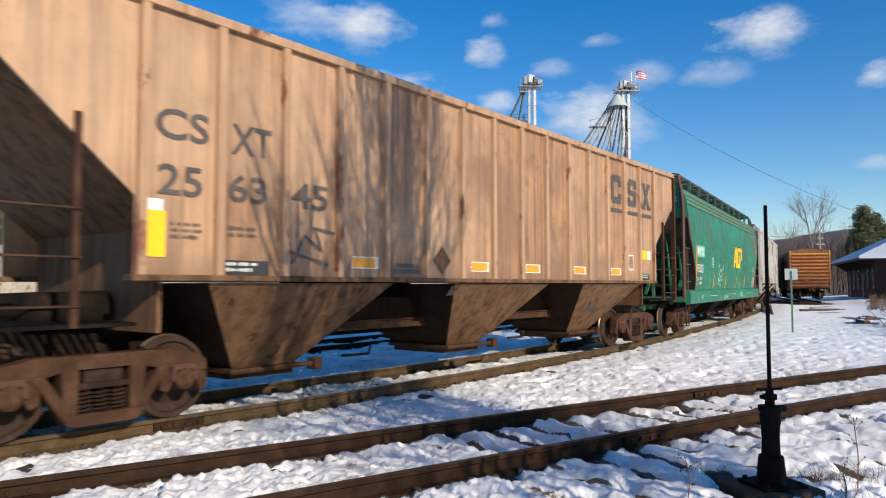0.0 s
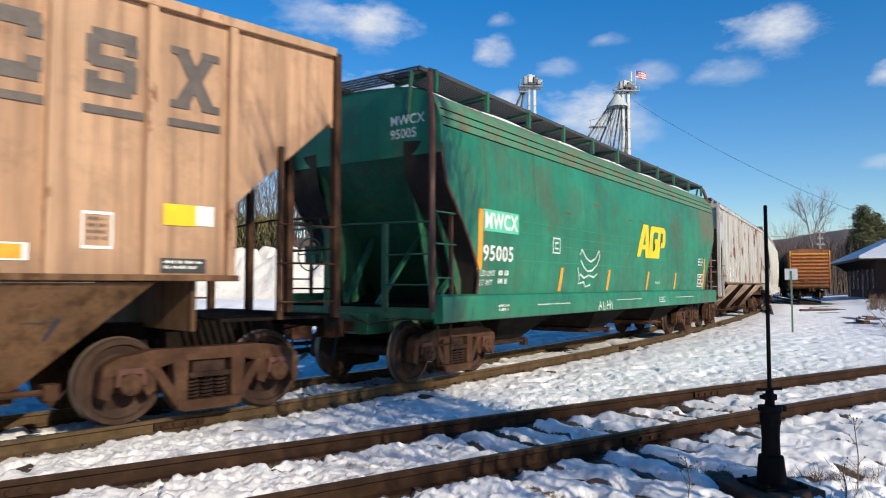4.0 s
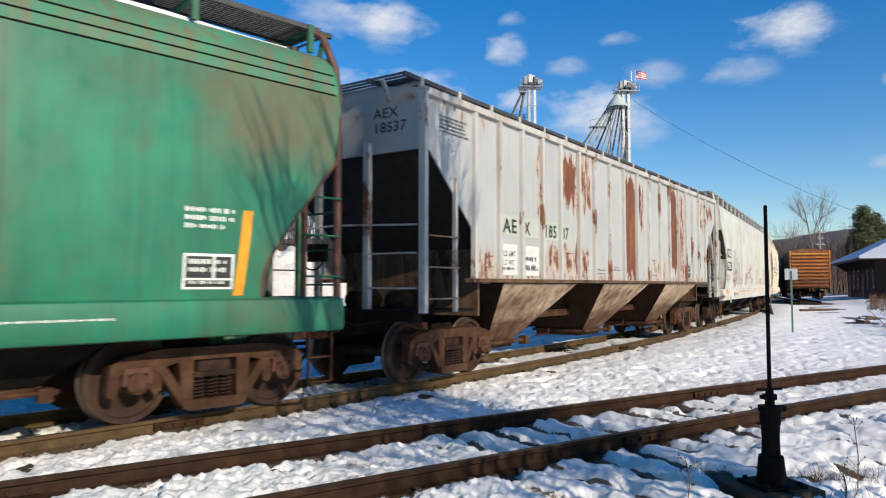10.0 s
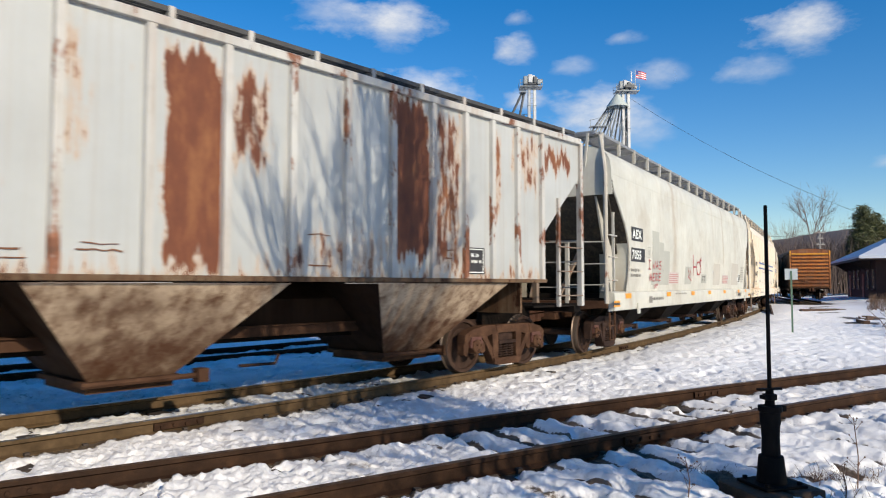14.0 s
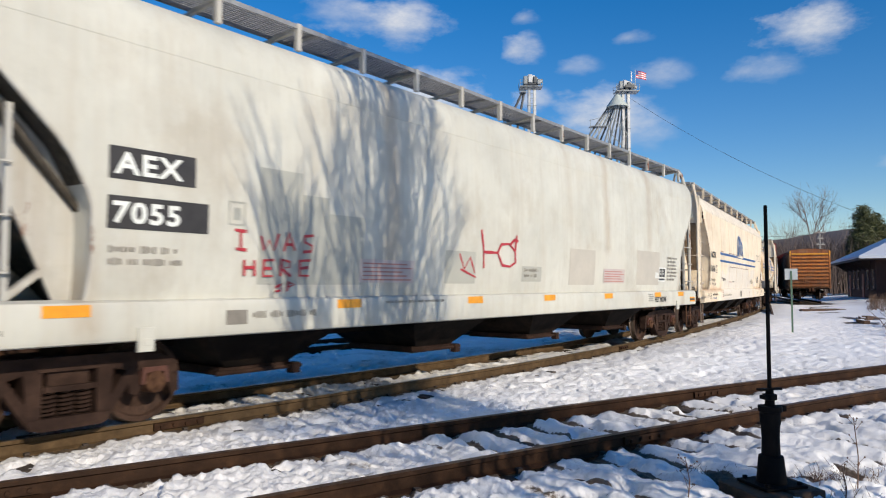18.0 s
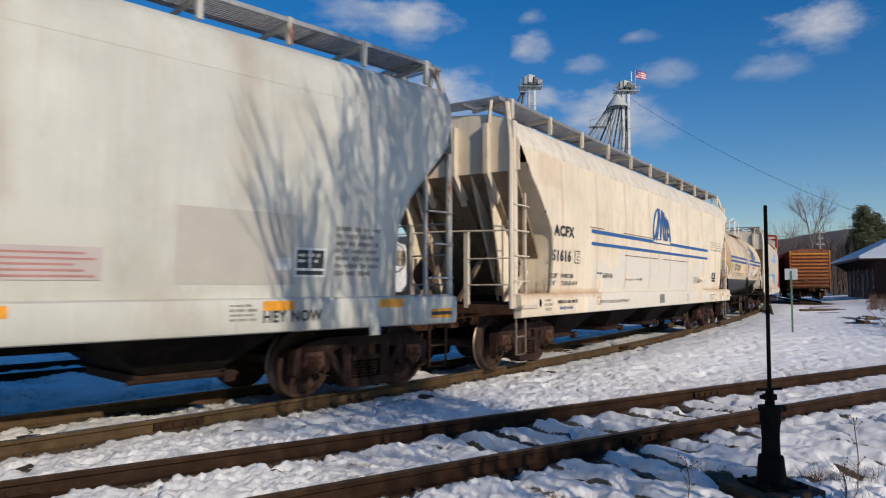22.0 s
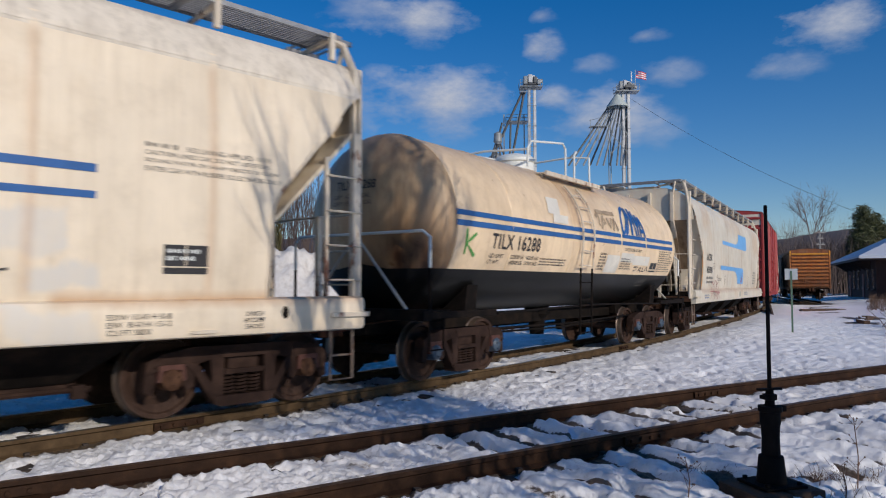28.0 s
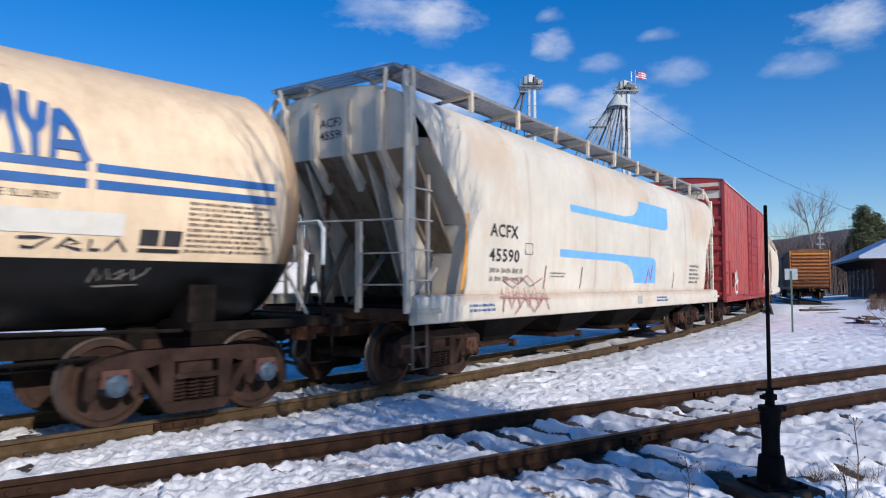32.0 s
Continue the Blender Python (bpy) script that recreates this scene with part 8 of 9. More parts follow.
def elevator_two():
    d = 112
    t = thing("elevator_tower", "grain elevator leg with a cone distributor and fan of spouts", "grain elevator")
    for px, w in ((1106, 0.19), (1115.5, 0.2)):
        x, y, z = seen(px, 158, d)
        part("leg_casing", Mesh().box(x - w, x + w, y - 0.4, y + 0.4, 0, z), GALV, t, "long rectangular leg casing")
        for k in range(9):
            zz = 4 + k * 3.2
            part("casing_flange", Mesh().box(x - w - 0.06, x + w + 0.06, y - 0.46, y + 0.46, zz, zz + 0.1), GALV_DK, t)
    x0, y, z0 = seen(1096, 158, d)
    x1, _, z1 = seen(1124, 141, d)
    part("head_casing", Mesh().prism([(x0 + 0.2, z0), (x1 - 0.3, z0), (x1, z0 + 0.5), (x1 - 0.4, z1 - 0.2), (x1 - 1.0, z1), (x0 + 0.7, z1), (x0, z1 - 0.6)], y - 0.6, y + 0.6), GALV, t, "rounded head casing")
    part("motor", Mesh().lathe([(0.0, -0.5), (0.3, -0.5), (0.3, 0.5), (0.0, 0.5)], 10, "x", (x1, y - 0.6, z0 + 0.5)), GALV, t)
    platform(t, 1092, 1133, 159, d)
    for p0, p1, q0, q1, mt in ((1097, 1103, 157, 143, GALV_DK), (1104, 1110, 153, 141, GALV), (1111, 1117, 156, 145, SPOUT), (1117, 1124, 157, 147, GALV_DK)):
        part("drive_housing", Mesh().box(seen(p0, 0, d)[0], seen(p1, 0, d)[0], d - 1.3, d - 0.65, seen(0, q0, d)[2], seen(0, q1, d)[2]), mt, t, bevel=0.12)
    part("gear_box", Mesh().box(seen(1107, 0, d)[0], seen(1124, 0, d)[0], d - 1.4, d - 0.7, seen(0, 155, d)[2], seen(0, 150, d)[2]), SPOUT, t)
    c = seen(1096, 187, d)
    part("distributor_cone", Mesh().lathe([(0.25, 2.2), (0.4, 2.0), (1.72, 0.15), (1.75, 0.0), (1.6, -0.05)], 20, "z", c), plain("pale_green_grey_sheet", (0.42, 0.47, 0.45), 0.55, 0, 0.08, 1, 0), t, "pale conical distributor")
    feet = (1008, 1020, 1034, 1046, 1058, 1070, 1082, 1094, 1101, 1110)
    for k, bx in enumerate(feet):
        px = 1079 + 3.7 * k
        top = seen(px, 188, d - 0.9 + 0.35 * abs(k - 4.5))
        low = seen(bx, 292, d - 1.5 + 0.5 * (k % 4))
        part("spout", Mesh().tube([top, low], 0.155, 7), GALV_DK if k % 3 else SPOUT, t, "sloping grain spout")
    part("antenna", Mesh().tube([seen(1122, 140, d), seen(1122, 122, d)], 0.09, 6), FLAG_W, t, "short white stick")
    for px in (1084, 1110):
        for y in (d + 0.2, d + 1.6):
            x, _, z = seen(px, 190, d)
            part("frame_post", Mesh().beam((x, y, z), (x, y, 0), 0.14, 0.14), GALV_DK, t)
    for k in range(2):
        z = seen(0, 205, d)[2] - k * 3
        xa, xb = seen(1082, 0, d)[0], seen(1111, 0, d)[0]
        part("cross_brace", Mesh().beam((xa, d - 1.2, z), (xb, d - 1.2, z - 3), 0.09, 0.09).beam((xb, d - 1.2, z), (xa, d - 1.2, z - 3), 0.09, 0.09), GALV_DK, t)
    part("side_platform", Mesh().box(seen(1046, 0, d)[0], seen(1075, 0, d)[0], d - 0.8, d + 0.8, seen(0, 222, d)[2] - 0.1, seen(0, 222, d)[2]), GALV_DK, t)
    for px in (1046, 1060, 1075):
        x, _, z = seen(px, 222, d)
        part("rail_post", Mesh().tube([(x, d - 0.8, z - 3), (x, d - 0.8, z + 1.0)], 0.04, 5), GALV_DK, t)
    part("guard_rail", Mesh().tube([seen(1046, 211, d - 0.8), seen(1075, 203, d - 0.8)], 0.04, 5), GALV_DK, t)


elevator_one()
elevator_two()
fl = thing("flag", "striped flag flying from a thin pole on the tower", "flag", pose(*seen(1129, 158, 112)))
part("flag_pole", Mesh().tube([(0, 0, 0), (0, 0, 3.5)], 0.04, 6), GALV, fl)
for k in range(7):
    rows = [[(0.1 + 1.7 * u / 8, 0.12 * math.sin(u * 1.1), 3.4 - 0.17 * k - h - 0.05 * u) for u in range(9)] for h in (0, 0.165)]
    part("flag_stripe", Mesh().grid(rows), FLAG_R if k % 2 == 0 else FLAG_W, fl)
part("flag_canton", Mesh().grid([[(0.1 + 0.75 * u / 4, 0.12 * math.sin(u * 0.5) - 0.02, 3.42 - h - 0.02 * u) for u in range(5)] for h in (0, 0.66)]), FLAG_B, fl)
CABLE = plain("dark_cable", (0.03, 0.03, 0.032), 0.6, 0, 0.2, 1, 0)
pts = []
for k in range(17):
    u = k / 16
    pts.append((29.5 + (53.5 - 29.5) * u, 112 - 22 * u, 31.8 + (10.6 - 31.8) * u - 4 * 1.2 * u * (1 - u)))
solid("overhead_cable", Mesh().tube(pts, 0.024, 5), CABLE, "thin dark cable sagging from the elevator tower", "cable")

# ---------------------------------------------------------------- brick station
BRICK = plain("dark_red_brick", (0.034, 0.013, 0.011), 0.85, 0, 0.4, 3, 0.3)
TRIM = plain("pale_window_trim", (0.55, 0.55, 0.52), 0.6, 0, 0.1, 3, 0)
ROOF_SNOW = plain("snow_on_roof", (0.52, 0.56, 0.63), 0.6, 0, 0.06, 0.4, 0.3)
PANE = make_glass("dark_window_glass")
DOOR_RED = plain("red_door_paint", (0.16, 0.03, 0.025), 0.5, 0, 0.2, 3, 0)


# window trim coloured dark so that it includes the eave's shade
SASH = plain("shade_dark_window_sash", (0.060, 0.040, 0.038), 0.6, 0, 0.2, 3, 0)
POLE = plain("weathered_grey_pole", (0.27, 0.255, 0.24), 0.7, 0, 0.25, 3, 0)
EAVE = plain("dark_eave_timber", (0.05, 0.032, 0.028), 0.75, 0, 0.3, 3, 0)


def station():
    ux, uy = 0.383, 0.924
    st = thing("station_building", "long dark brick railway station with snowy hip roof", "building", pose(41.0, 66.9, 0.15, 0, 0, math.degrees(math.atan2(uy, ux))))
    L, W, H = 18.5, 10.4, 4.1
    for nm, a in (("wall", (0, L, -0.3, 0.0)), ("wall", (0, L, -W, -W + 0.3)), ("wall", (0, 0.3, -W + 0.3, -0.3)), ("wall", (L - 0.3, L, -W + 0.3, -0.3))):
        part(nm, Mesh().box(a[0], a[1], a[2], a[3], -0.4, H), BRICK, st)
    o = 1.6
    A, B, C, D = (-o, o, H), (L + o, o, H), (L + o, -W - o, H), (-o, -W - o, H)
    E, F = (5.2, -W / 2, H + 3.4), (L - 5.2, -W / 2, H + 3.4)
    for f in ((A, B, F, E), (B, C, F), (C, D, E, F), (D, A, E)):
        n = len(f)
        part("roof_slope", Mesh().add(list(f) + [(x, y, z - 0.25) for x, y, z in f], [tuple(range(n)), tuple(range(2 * n - 1, n - 1, -1))] + [(i, (i + 1) % n, n + (i + 1) % n, n + i) for i in range(n)]), ROOF_SNOW, st, "snow-covered roof slope")
    part("eave_board", Mesh().box(-o, L + o, o - 0.05, o + 0.03, H - 0.42, H - 0.2), EAVE, st)
    part("soffit", Mesh().box(-o + 0.05, L + o - 0.05, -W - o + 0.05, o - 0.06, H - 0.33, H - 0.26), EAVE, st)
    part("chimney", Mesh().box(9, 9.9, -W / 2 - 0.4, -W / 2 + 0.4, H + 2.4, H + 4.6), BRICK, st)
    for k in range(6):
        x = 1.4 + k * 3.0
        door = k in (2, 5)
        z0, z1 = (0.0, 2.5) if door else (1.0, 2.9)
        w = part("door" if door else "window", Mesh().box(x - 0.55, x + 0.55, 0.0, 0.05, z0, z1), DOOR_RED if door else SASH, st)
        if door:
            part("door_handle", Mesh().box(x + 0.35, x + 0.42, 0.05, 0.1, 1.0, 1.15), TRIM, w)
        else:
            for i in (0, 1):
                part("pane", Mesh().box(x - 0.45, x + 0.45, 0.052, 0.06, z0 + 0.08 + 0.95 * i, z0 + 0.9 + 0.95 * i), PANE, w)
            part("sill", Mesh().box(x - 0.65, x + 0.65, 0.0, 0.14, z0 - 0.12, z0 - 0.01), SASH, w)
        part("eave_bracket", Mesh().prism([(0.0, H - 0.3), (o - 0.1, H - 0.3), (0.0, H - 1.3)], x + 1.5, x + 1.62, "x"), EAVE, st)
    for k in range(3):
        y = -2.0 - k * 3.0
        w = part("window", Mesh().box(-0.05, 0.0, y - 0.55, y + 0.55, 1.0, 2.9), SASH, st)
        for i in (0, 1):
            part("pane", Mesh().box(-0.06, -0.052, y - 0.45, y + 0.45, 1.08 + 0.95 * i, 1.9 + 0.95 * i), PANE, w)


station()

# ---------------------------------------------------------------- trees and brush
BARK = plain("grey_bark", (0.13, 0.105, 0.085), 0.85, 0, 0.3, 4, 0.3)
TWIG = plain("pale_twigs", (0.19, 0.15, 0.135), 0.85, 0, 0.3, 2, 0)
NEEDLE = plain("pine_needles", (0.09, 0.10, 0.036), 0.7, 0, 0.6, 0.8, 0)
HEDGE = plain("bronzed_cedar_foliage", (0.10, 0.085, 0.025), 0.75, 0, 0.5, 0.8, 0)
STRAW = plain("dry_grass", (0.10, 0.055, 0.03), 0.8, 0, 0.35, 6, 0)


def grow(m, p, d, length, r, depth, rnd, spread, up, sides, curl=0.18, kids=(2, 3)):
    """One limb and what branches from it."""
    n = 4 if depth > 1 else 3
    pts = [Vector(p)]
    d = Vector(d).normalized()
    for k in range(n):
        d = (d + Vector((rnd.gauss(0, curl), rnd.gauss(0, curl), rnd.gauss(0, curl * 0.6) + up))).normalized()
        pts.append(pts[-1] + d * length / n)
    m.tube(pts, r, sides, r * 0.55)
    if depth == 0:
        return
    for k in range(rnd.randint(*kids) + (1 if depth > 2 else 0)):
        u = rnd.uniform(0.35, 1.0)
        q = pts[min(n - 1, int(u * n))].lerp(pts[min(n, int(u * n) + 1)], u * n - int(u * n)) if u < 1 else pts[-1]
        a = rnd.uniform(0, 2 * math.pi)
        side = d.cross(Vector((math.cos(a), math.sin(a), 0.3))).normalized()
        nd = (d + side * spread * rnd.uniform(0.5, 1.2)).normalized()
        grow(m, q, nd, length * rnd.uniform(0.55, 0.8), r * rnd.uniform(0.5, 0.68), depth - 1, rnd, spread, up, max(3, sides - 1), curl, kids)
    grow(m, pts[-1], d, length * 0.72, r * 0.55, depth - 1, rnd, spread, up, max(3, sides - 1), curl, kids)


def bare_tree(name, label, x, y, z, stems, height, r, depth, seed, spread=0.55, lean=0.35, mat=BARK, group="", kids=(2, 3), trunk=0.0):
    rnd = random.Random(seed)
    tr = thing(name, label, "tree", pose(x, y, z), group)
    mt, mc = Mesh(), Mesh()
    mt.lathe([(r * 1.5, -0.4), (r * 1.15, 0.2), (r, 0.6), (r * 0.9, max(1.0, trunk))], 10, "z")
    part("trunk", mt, mat, tr)
    for k in range(stems):
        a = 2 * math.pi * k / stems + rnd.uniform(-0.3, 0.3)
        l = lean * rnd.uniform(0.5, 1.2)
        grow(mc, (0, 0, max(0.7, trunk)), (l * math.cos(a), l * math.sin(a), 1), height * 0.42, r * 0.62, depth, rnd, spread, 0.03, 6, 0.12, kids)
    part("crown", mc, mat, tr, smooth=0)
    return tr


def conifer(x, y, z, height, width, seed, label, mat=NEEDLE, base=0.12, group="", clumps=420):
    rnd = random.Random(seed)
    tr = thing("conifer_tree", label, "tree", pose(x, y, z), group)
    part("trunk", Mesh().lathe([(width * 0.06, -0.5), (width * 0.045, height * 0.3), (0.05, height * 0.97)], 8, "z"), BARK, tr)
    m, lim = Mesh(), Mesh()
    for k in range(clumps):
        u = base + (1 - base) * rnd.random() ** 0.9
        hz = height * u
        reach = width * 0.5 * (1 - u) ** 0.6 * (0.75 + 0.5 * vn(hz * 0.5, seed)) + 0.25
        a = rnd.uniform(0, 2 * math.pi)
        q = reach * rnd.uniform(0.35, 1.0)
        c = Vector((q * math.cos(a), q * math.sin(a), hz + rnd.uniform(-0.3, 0.3) - 0.10 * q))
        if k % 6 == 0:
            lim.tube([(0, 0, hz), c], 0.05, 4, 0.02)
        s = (0.16 + width * 0.025) * rnd.uniform(0.7, 1.4)
        for i in range(26):
            o = Vector((rnd.gauss(0, s), rnd.gauss(0, s), rnd.gauss(0, s * 0.45)))
            e = Vector((rnd.gauss(0, 1), rnd.gauss(0, 1), rnd.gauss(0, 0.6))).normalized() * s * 0.95
            f = e.cross(Vector((rnd.gauss(0, 1), rnd.gauss(0, 1), rnd.gauss(0, 1)))).normalized() * s * 0.13
            m.add([c + o - e, c + o + f, c + o + e, c + o - f], [(0, 1, 2, 3)])
    part("limbs", lim, BARK, tr)
    part("crown", m, mat, tr, smooth=0)
    return tr


def vn(a, b):
    return float(vnoise(np.array([a]), np.array([b * 3.7]))[0])


# the two bare trees beside the camera whose shadows fall on the train and the snow
def stem_clump(x, y, stems, seed):
    """Slender stems that rise side by side and fan out above, each with its own twigs."""
    rnd = random.Random(seed)
    tr = thing("bare_tree", "clump of tall leafless stems on the snowy verge", "tree", pose(x, y, -0.1))
    across = Vector((math.cos(SUN_AZ), -math.sin(SUN_AZ), 0))
    along = Vector((math.sin(SUN_AZ), math.cos(SUN_AZ), 0))
    for u0, bend, top, r in stems:
        deep = rnd.uniform(-0.9, 0.9)
        pts = []
        n = 14
        for k in range(n + 1):
            h = top * k / n
            e = max(0.0, h - 2.5)
            u = u0 + bend * (0.10 * e + 0.045 * e * e) + 0.05 * math.sin(h * 1.3 + u0 * 9)
            pts.append(across * u + along * (deep * (0.4 + 0.08 * h) + 0.05 * math.sin(h * 1.1 + u0 * 5)) + Vector((0, 0, h)))
        part("stem", Mesh().tube(pts, r, 7, 0.012), BARK, tr)
        m = Mesh()
        h = 4.3
        while h < top - 0.25:
            q = h / top * n
            i = int(q)
            p, d = pts[i].lerp(pts[i + 1], q - i), (pts[i + 1] - pts[i]).normalized()
            for j in range(2):
                a = rnd.uniform(0, 2 * math.pi)
                d2 = (d + (across * math.cos(a) + along * math.sin(a)) * rnd.uniform(0.22, 0.6) + Vector((0, 0, 0.15))).normalized()
                grow(m, p, d2, rnd.uniform(0.7, 1.3) * (1.15 - 0.45 * h / top), 0.019, 2, rnd, 0.34, 0.05, 4, 0.10, (1, 2))
            h += rnd.uniform(0.15, 0.30)
        part("twigs", m, BARK, tr, smooth=0)


stem_clump(4.6, 2.5, ((0.12, 0.16, 9.6, 0.055), (0.0, 0.04, 9.9, 0.066), (-0.32, -0.10, 9.7, 0.060), (-0.55, -0.26, 8.6, 0.055), (0.36, 0.36, 7.6, 0.034), (0.70, 0.62, 7.0, 0.030), (1.00, 0.85, 6.4, 0.028), (-0.15, -0.02, 9.2, 0.050), (-0.85, -0.42, 7.6, 0.042), (1.15, 0.70, 5.4, 0.028), (-0.45, -0.04, 9.0, 0.045)), 21)
bare_tree("bare_tree", "small leafless tree on the snowy verge", 2.8, -2.4, -0.1, 6, 2.9, 0.055, 4, 15, 0.5, 0.4, kids=(3, 4), trunk=1.3)
bare_tree("bare_tree", "small leafless tree on the snowy verge", 4.5, -1.9, -0.1, 6, 2.7, 0.055, 4, 17, 0.5, 0.4, kids=(3, 4), trunk=1.3)
bare_tree("bare_tree", "leafless young tree on the snowy verge", 7.5, -1.5, -0.1, 6, 5.0, 0.08, 4, 9, 0.45, 0.35, kids=(2, 4), trunk=2.4)
bare_tree("bare_tree", "tall leafless tree behind the parked boxcar", 44.5, 85, 0.3, 2, 6.4, 0.12, 4, 23, 0.55, 0.2, TWIG, trunk=6.2)
for i, (px, d, h, s) in enumerate(((1398, 98, 8.5, 31), (1412, 100, 9.5, 32), (1424, 105, 8, 33), (1460, 98, 10, 34), (1474, 104, 9.5, 35), (1492, 110, 7, 36), (1380, 110, 6.5, 37), (1448, 112, 7.5, 38))):
    bare_tree("bare_tree", "grey leafless tree on the far side of the yard", (px - 784) / 1250 * d, d, 0.3, 3, h, 0.075, 3, s, 0.45, 0.35, TWIG, "far bare trees", (2, 3), 2.2)
for i, (px, d, h, w) in enumerate(((1529, 98, 11.9, 5.2), (1551, 100, 11.0, 5.6), (1540, 104, 9.5, 6.0), (1515, 104, 8.6, 4.6), (1568, 101, 9.6, 5.5))):
    conifer((px - 784) / 1250 * d, d, 0.3, h, w, 40 + i, "dark pine tree behind the station", group="pines by the station", clumps=420, base=0.05)
for i, (px, d, h, w) in enumerate(((2, 60, 18.0, 10), (-70, 66, 20, 14), (70, 78, 15, 8))):
    conifer((px - 784) / 1250 * d, d, 3.0, h, w, 50 + i, "tall dark white pine beyond the parking lot", group="pines beyond the lot", clumps=1100)
for i, (px, d, h) in enumerate(((250, 72, 12), (300, 80, 13), (355, 70, 12.5), (400, 78, 13), (470, 74, 12), (530, 80, 12), (215, 84, 12))):
    bare_tree("bare_tree", "leafless tree beyond the parking lot", (px - 784) / 1250 * d, d, 3.0, 4, h, 0.15, 3, 60 + i, 0.5, 0.33, TWIG, "bare trees beyond the lot")


# evergreens added out of view, only to shade the station's end wall
for i, (x, y) in enumerate(((51.0, 55.1), (54.2, 53.8), (57.6, 52.4))):
    conifer(x, y, 0.3, 10.4, 5.0, 80 + i, "unseen evergreen added to shade the station end wall", group="evergreens at the station", clumps=500, base=0.03)


def hedge():
    rnd = random.Random(8)
    m = Mesh()
    for k in range(1500):
        x = rnd.uniform(-37, -13)
        top = 3.6 + 0.9 * vn(x * 0.7, 2)
        c = Vector((x, 56 + rnd.gauss(0, 0.5), 3.0 + rnd.random() ** 0.8 * top))
        for i in range(5):
            o = Vector((rnd.gauss(0, 0.16), rnd.gauss(0, 0.16), rnd.gauss(0, 0.22)))
            e = Vector((rnd.gauss(0, 0.3), rnd.gauss(0, 0.3), 1)).normalized() * 0.3
            f = Vector((rnd.gauss(0, 1), rnd.gauss(0, 1), 0)).normalized() * 0.09
            m.add([c + o - e, c + o + f, c + o + e, c + o - f], [(0, 1, 2, 3)])
    solid("cedar_hedge", m, HEDGE, "bronzed cedar hedge along the parking lot", "hedge", kind="stuff", smooth=0)


hedge()


THICKET = plain("brown_thicket_twigs", (0.085, 0.060, 0.052), 0.85, 0, 0.4, 0.3, 0)


def thicket(name, label, x0, x1, d0, d1, z, n, h0, h1, seed):
    rnd = random.Random(seed)
    m = Mesh()
    for k in range(n):
        d = rnd.uniform(d0, d1)
        x = rnd.uniform(x0, x1) / 1250 * d
        h = rnd.uniform(h0, h1)
        p = Vector((x, d, z))
        q = p + Vector((rnd.gauss(0, 0.09), rnd.gauss(0, 0.09), 1)) * h
        m.tube([p, p.lerp(q, 0.5) + Vector((rnd.gauss(0, 0.15), 0, 0)), q], 0.045, 3, 0.012)
        for i in range(5):
            u = rnd.uniform(0.35, 0.95)
            b = p.lerp(q, u)
            m.tube([b, b + Vector((rnd.gauss(0, 0.35), rnd.gauss(0, 0.35), 0.55)) * h * 0.3], 0.018, 3, 0.006)
    solid(name, m, THICKET, label, "thicket", kind="stuff", smooth=0)


thicket("bare_thicket", "grey-brown leafless thicket behind the yard", 575, 790, 96, 120, 0.3, 1500, 3.5, 8.0, 71)
thicket("bare_thicket", "leafless thicket beyond the parking lot", -640, -220, 62, 80, 3.0, 420, 5, 10, 72)


def far_woods():
    """Brown leafless woods over the far slopes."""
    wood, t, b = nodes("far_leafless_woods")
    link(t, ramp(t, noise_at(t, 0.05, (1, 1, 0.35), 8, 0.7), [(0.3, (0.050, 0.041, 0.044)), (0.6, (0.085, 0.070, 0.070)), (0.8, (0.13, 0.112, 0.108))]), b.inputs["Base Color"])
    b.inputs["Roughness"].default_value = 0.9
    rows = []
    for k, (r, h) in enumerate(((700, 0), (760, 30), (830, 58), (900, 76), (960, 84), (1100, 60))):
        row = []
        for j in range(121):
            a = radians(-60 + j)
            hh = h * (0.58 + 0.30 * vn(j * 0.11, 7 + 0.01 * k)) + (2.5 * vn(j * 2.3, k + 1) if h else 0)
            row.append((r * math.sin(a), r * math.cos(a), hh - 2))
        rows.append(row)
    solid("wooded_hill", Mesh().grid(rows), wood, "low wooded hill on the horizon under leafless trees", "hill", kind="structure", smooth=60)


far_woods()
brush = Mesh()
rnd = random.Random(14)
for k in range(230):
    d = rnd.uniform(22, 60)
    px = rnd.uniform(1572, 1660) if d < 40 else rnd.uniform(1535, 1640)
    x = (px - 784) / 1250 * d
    z = float(ground_z(x, d))
    for i in range(5):
        h = rnd.uniform(0.2, 0.8) * (1.0 if px < 1575 else 1.7)
        q = Vector((rnd.gauss(0, 0.3), rnd.gauss(0, 0.3), 1)).normalized() * h
        brush.tube([(x + rnd.gauss(0, 0.2), d + rnd.gauss(0, 0.2), z), Vector((x, d, z)) + q * 0.6, Vector((x + rnd.gauss(0, 0.1), d, z)) + q], 0.018, 3, 0.006)
solid("dry_brush", brush, STRAW, "tangled dry brush along the yard's edge", "brush", kind="stuff", smooth=0)
tuft = Mesh()
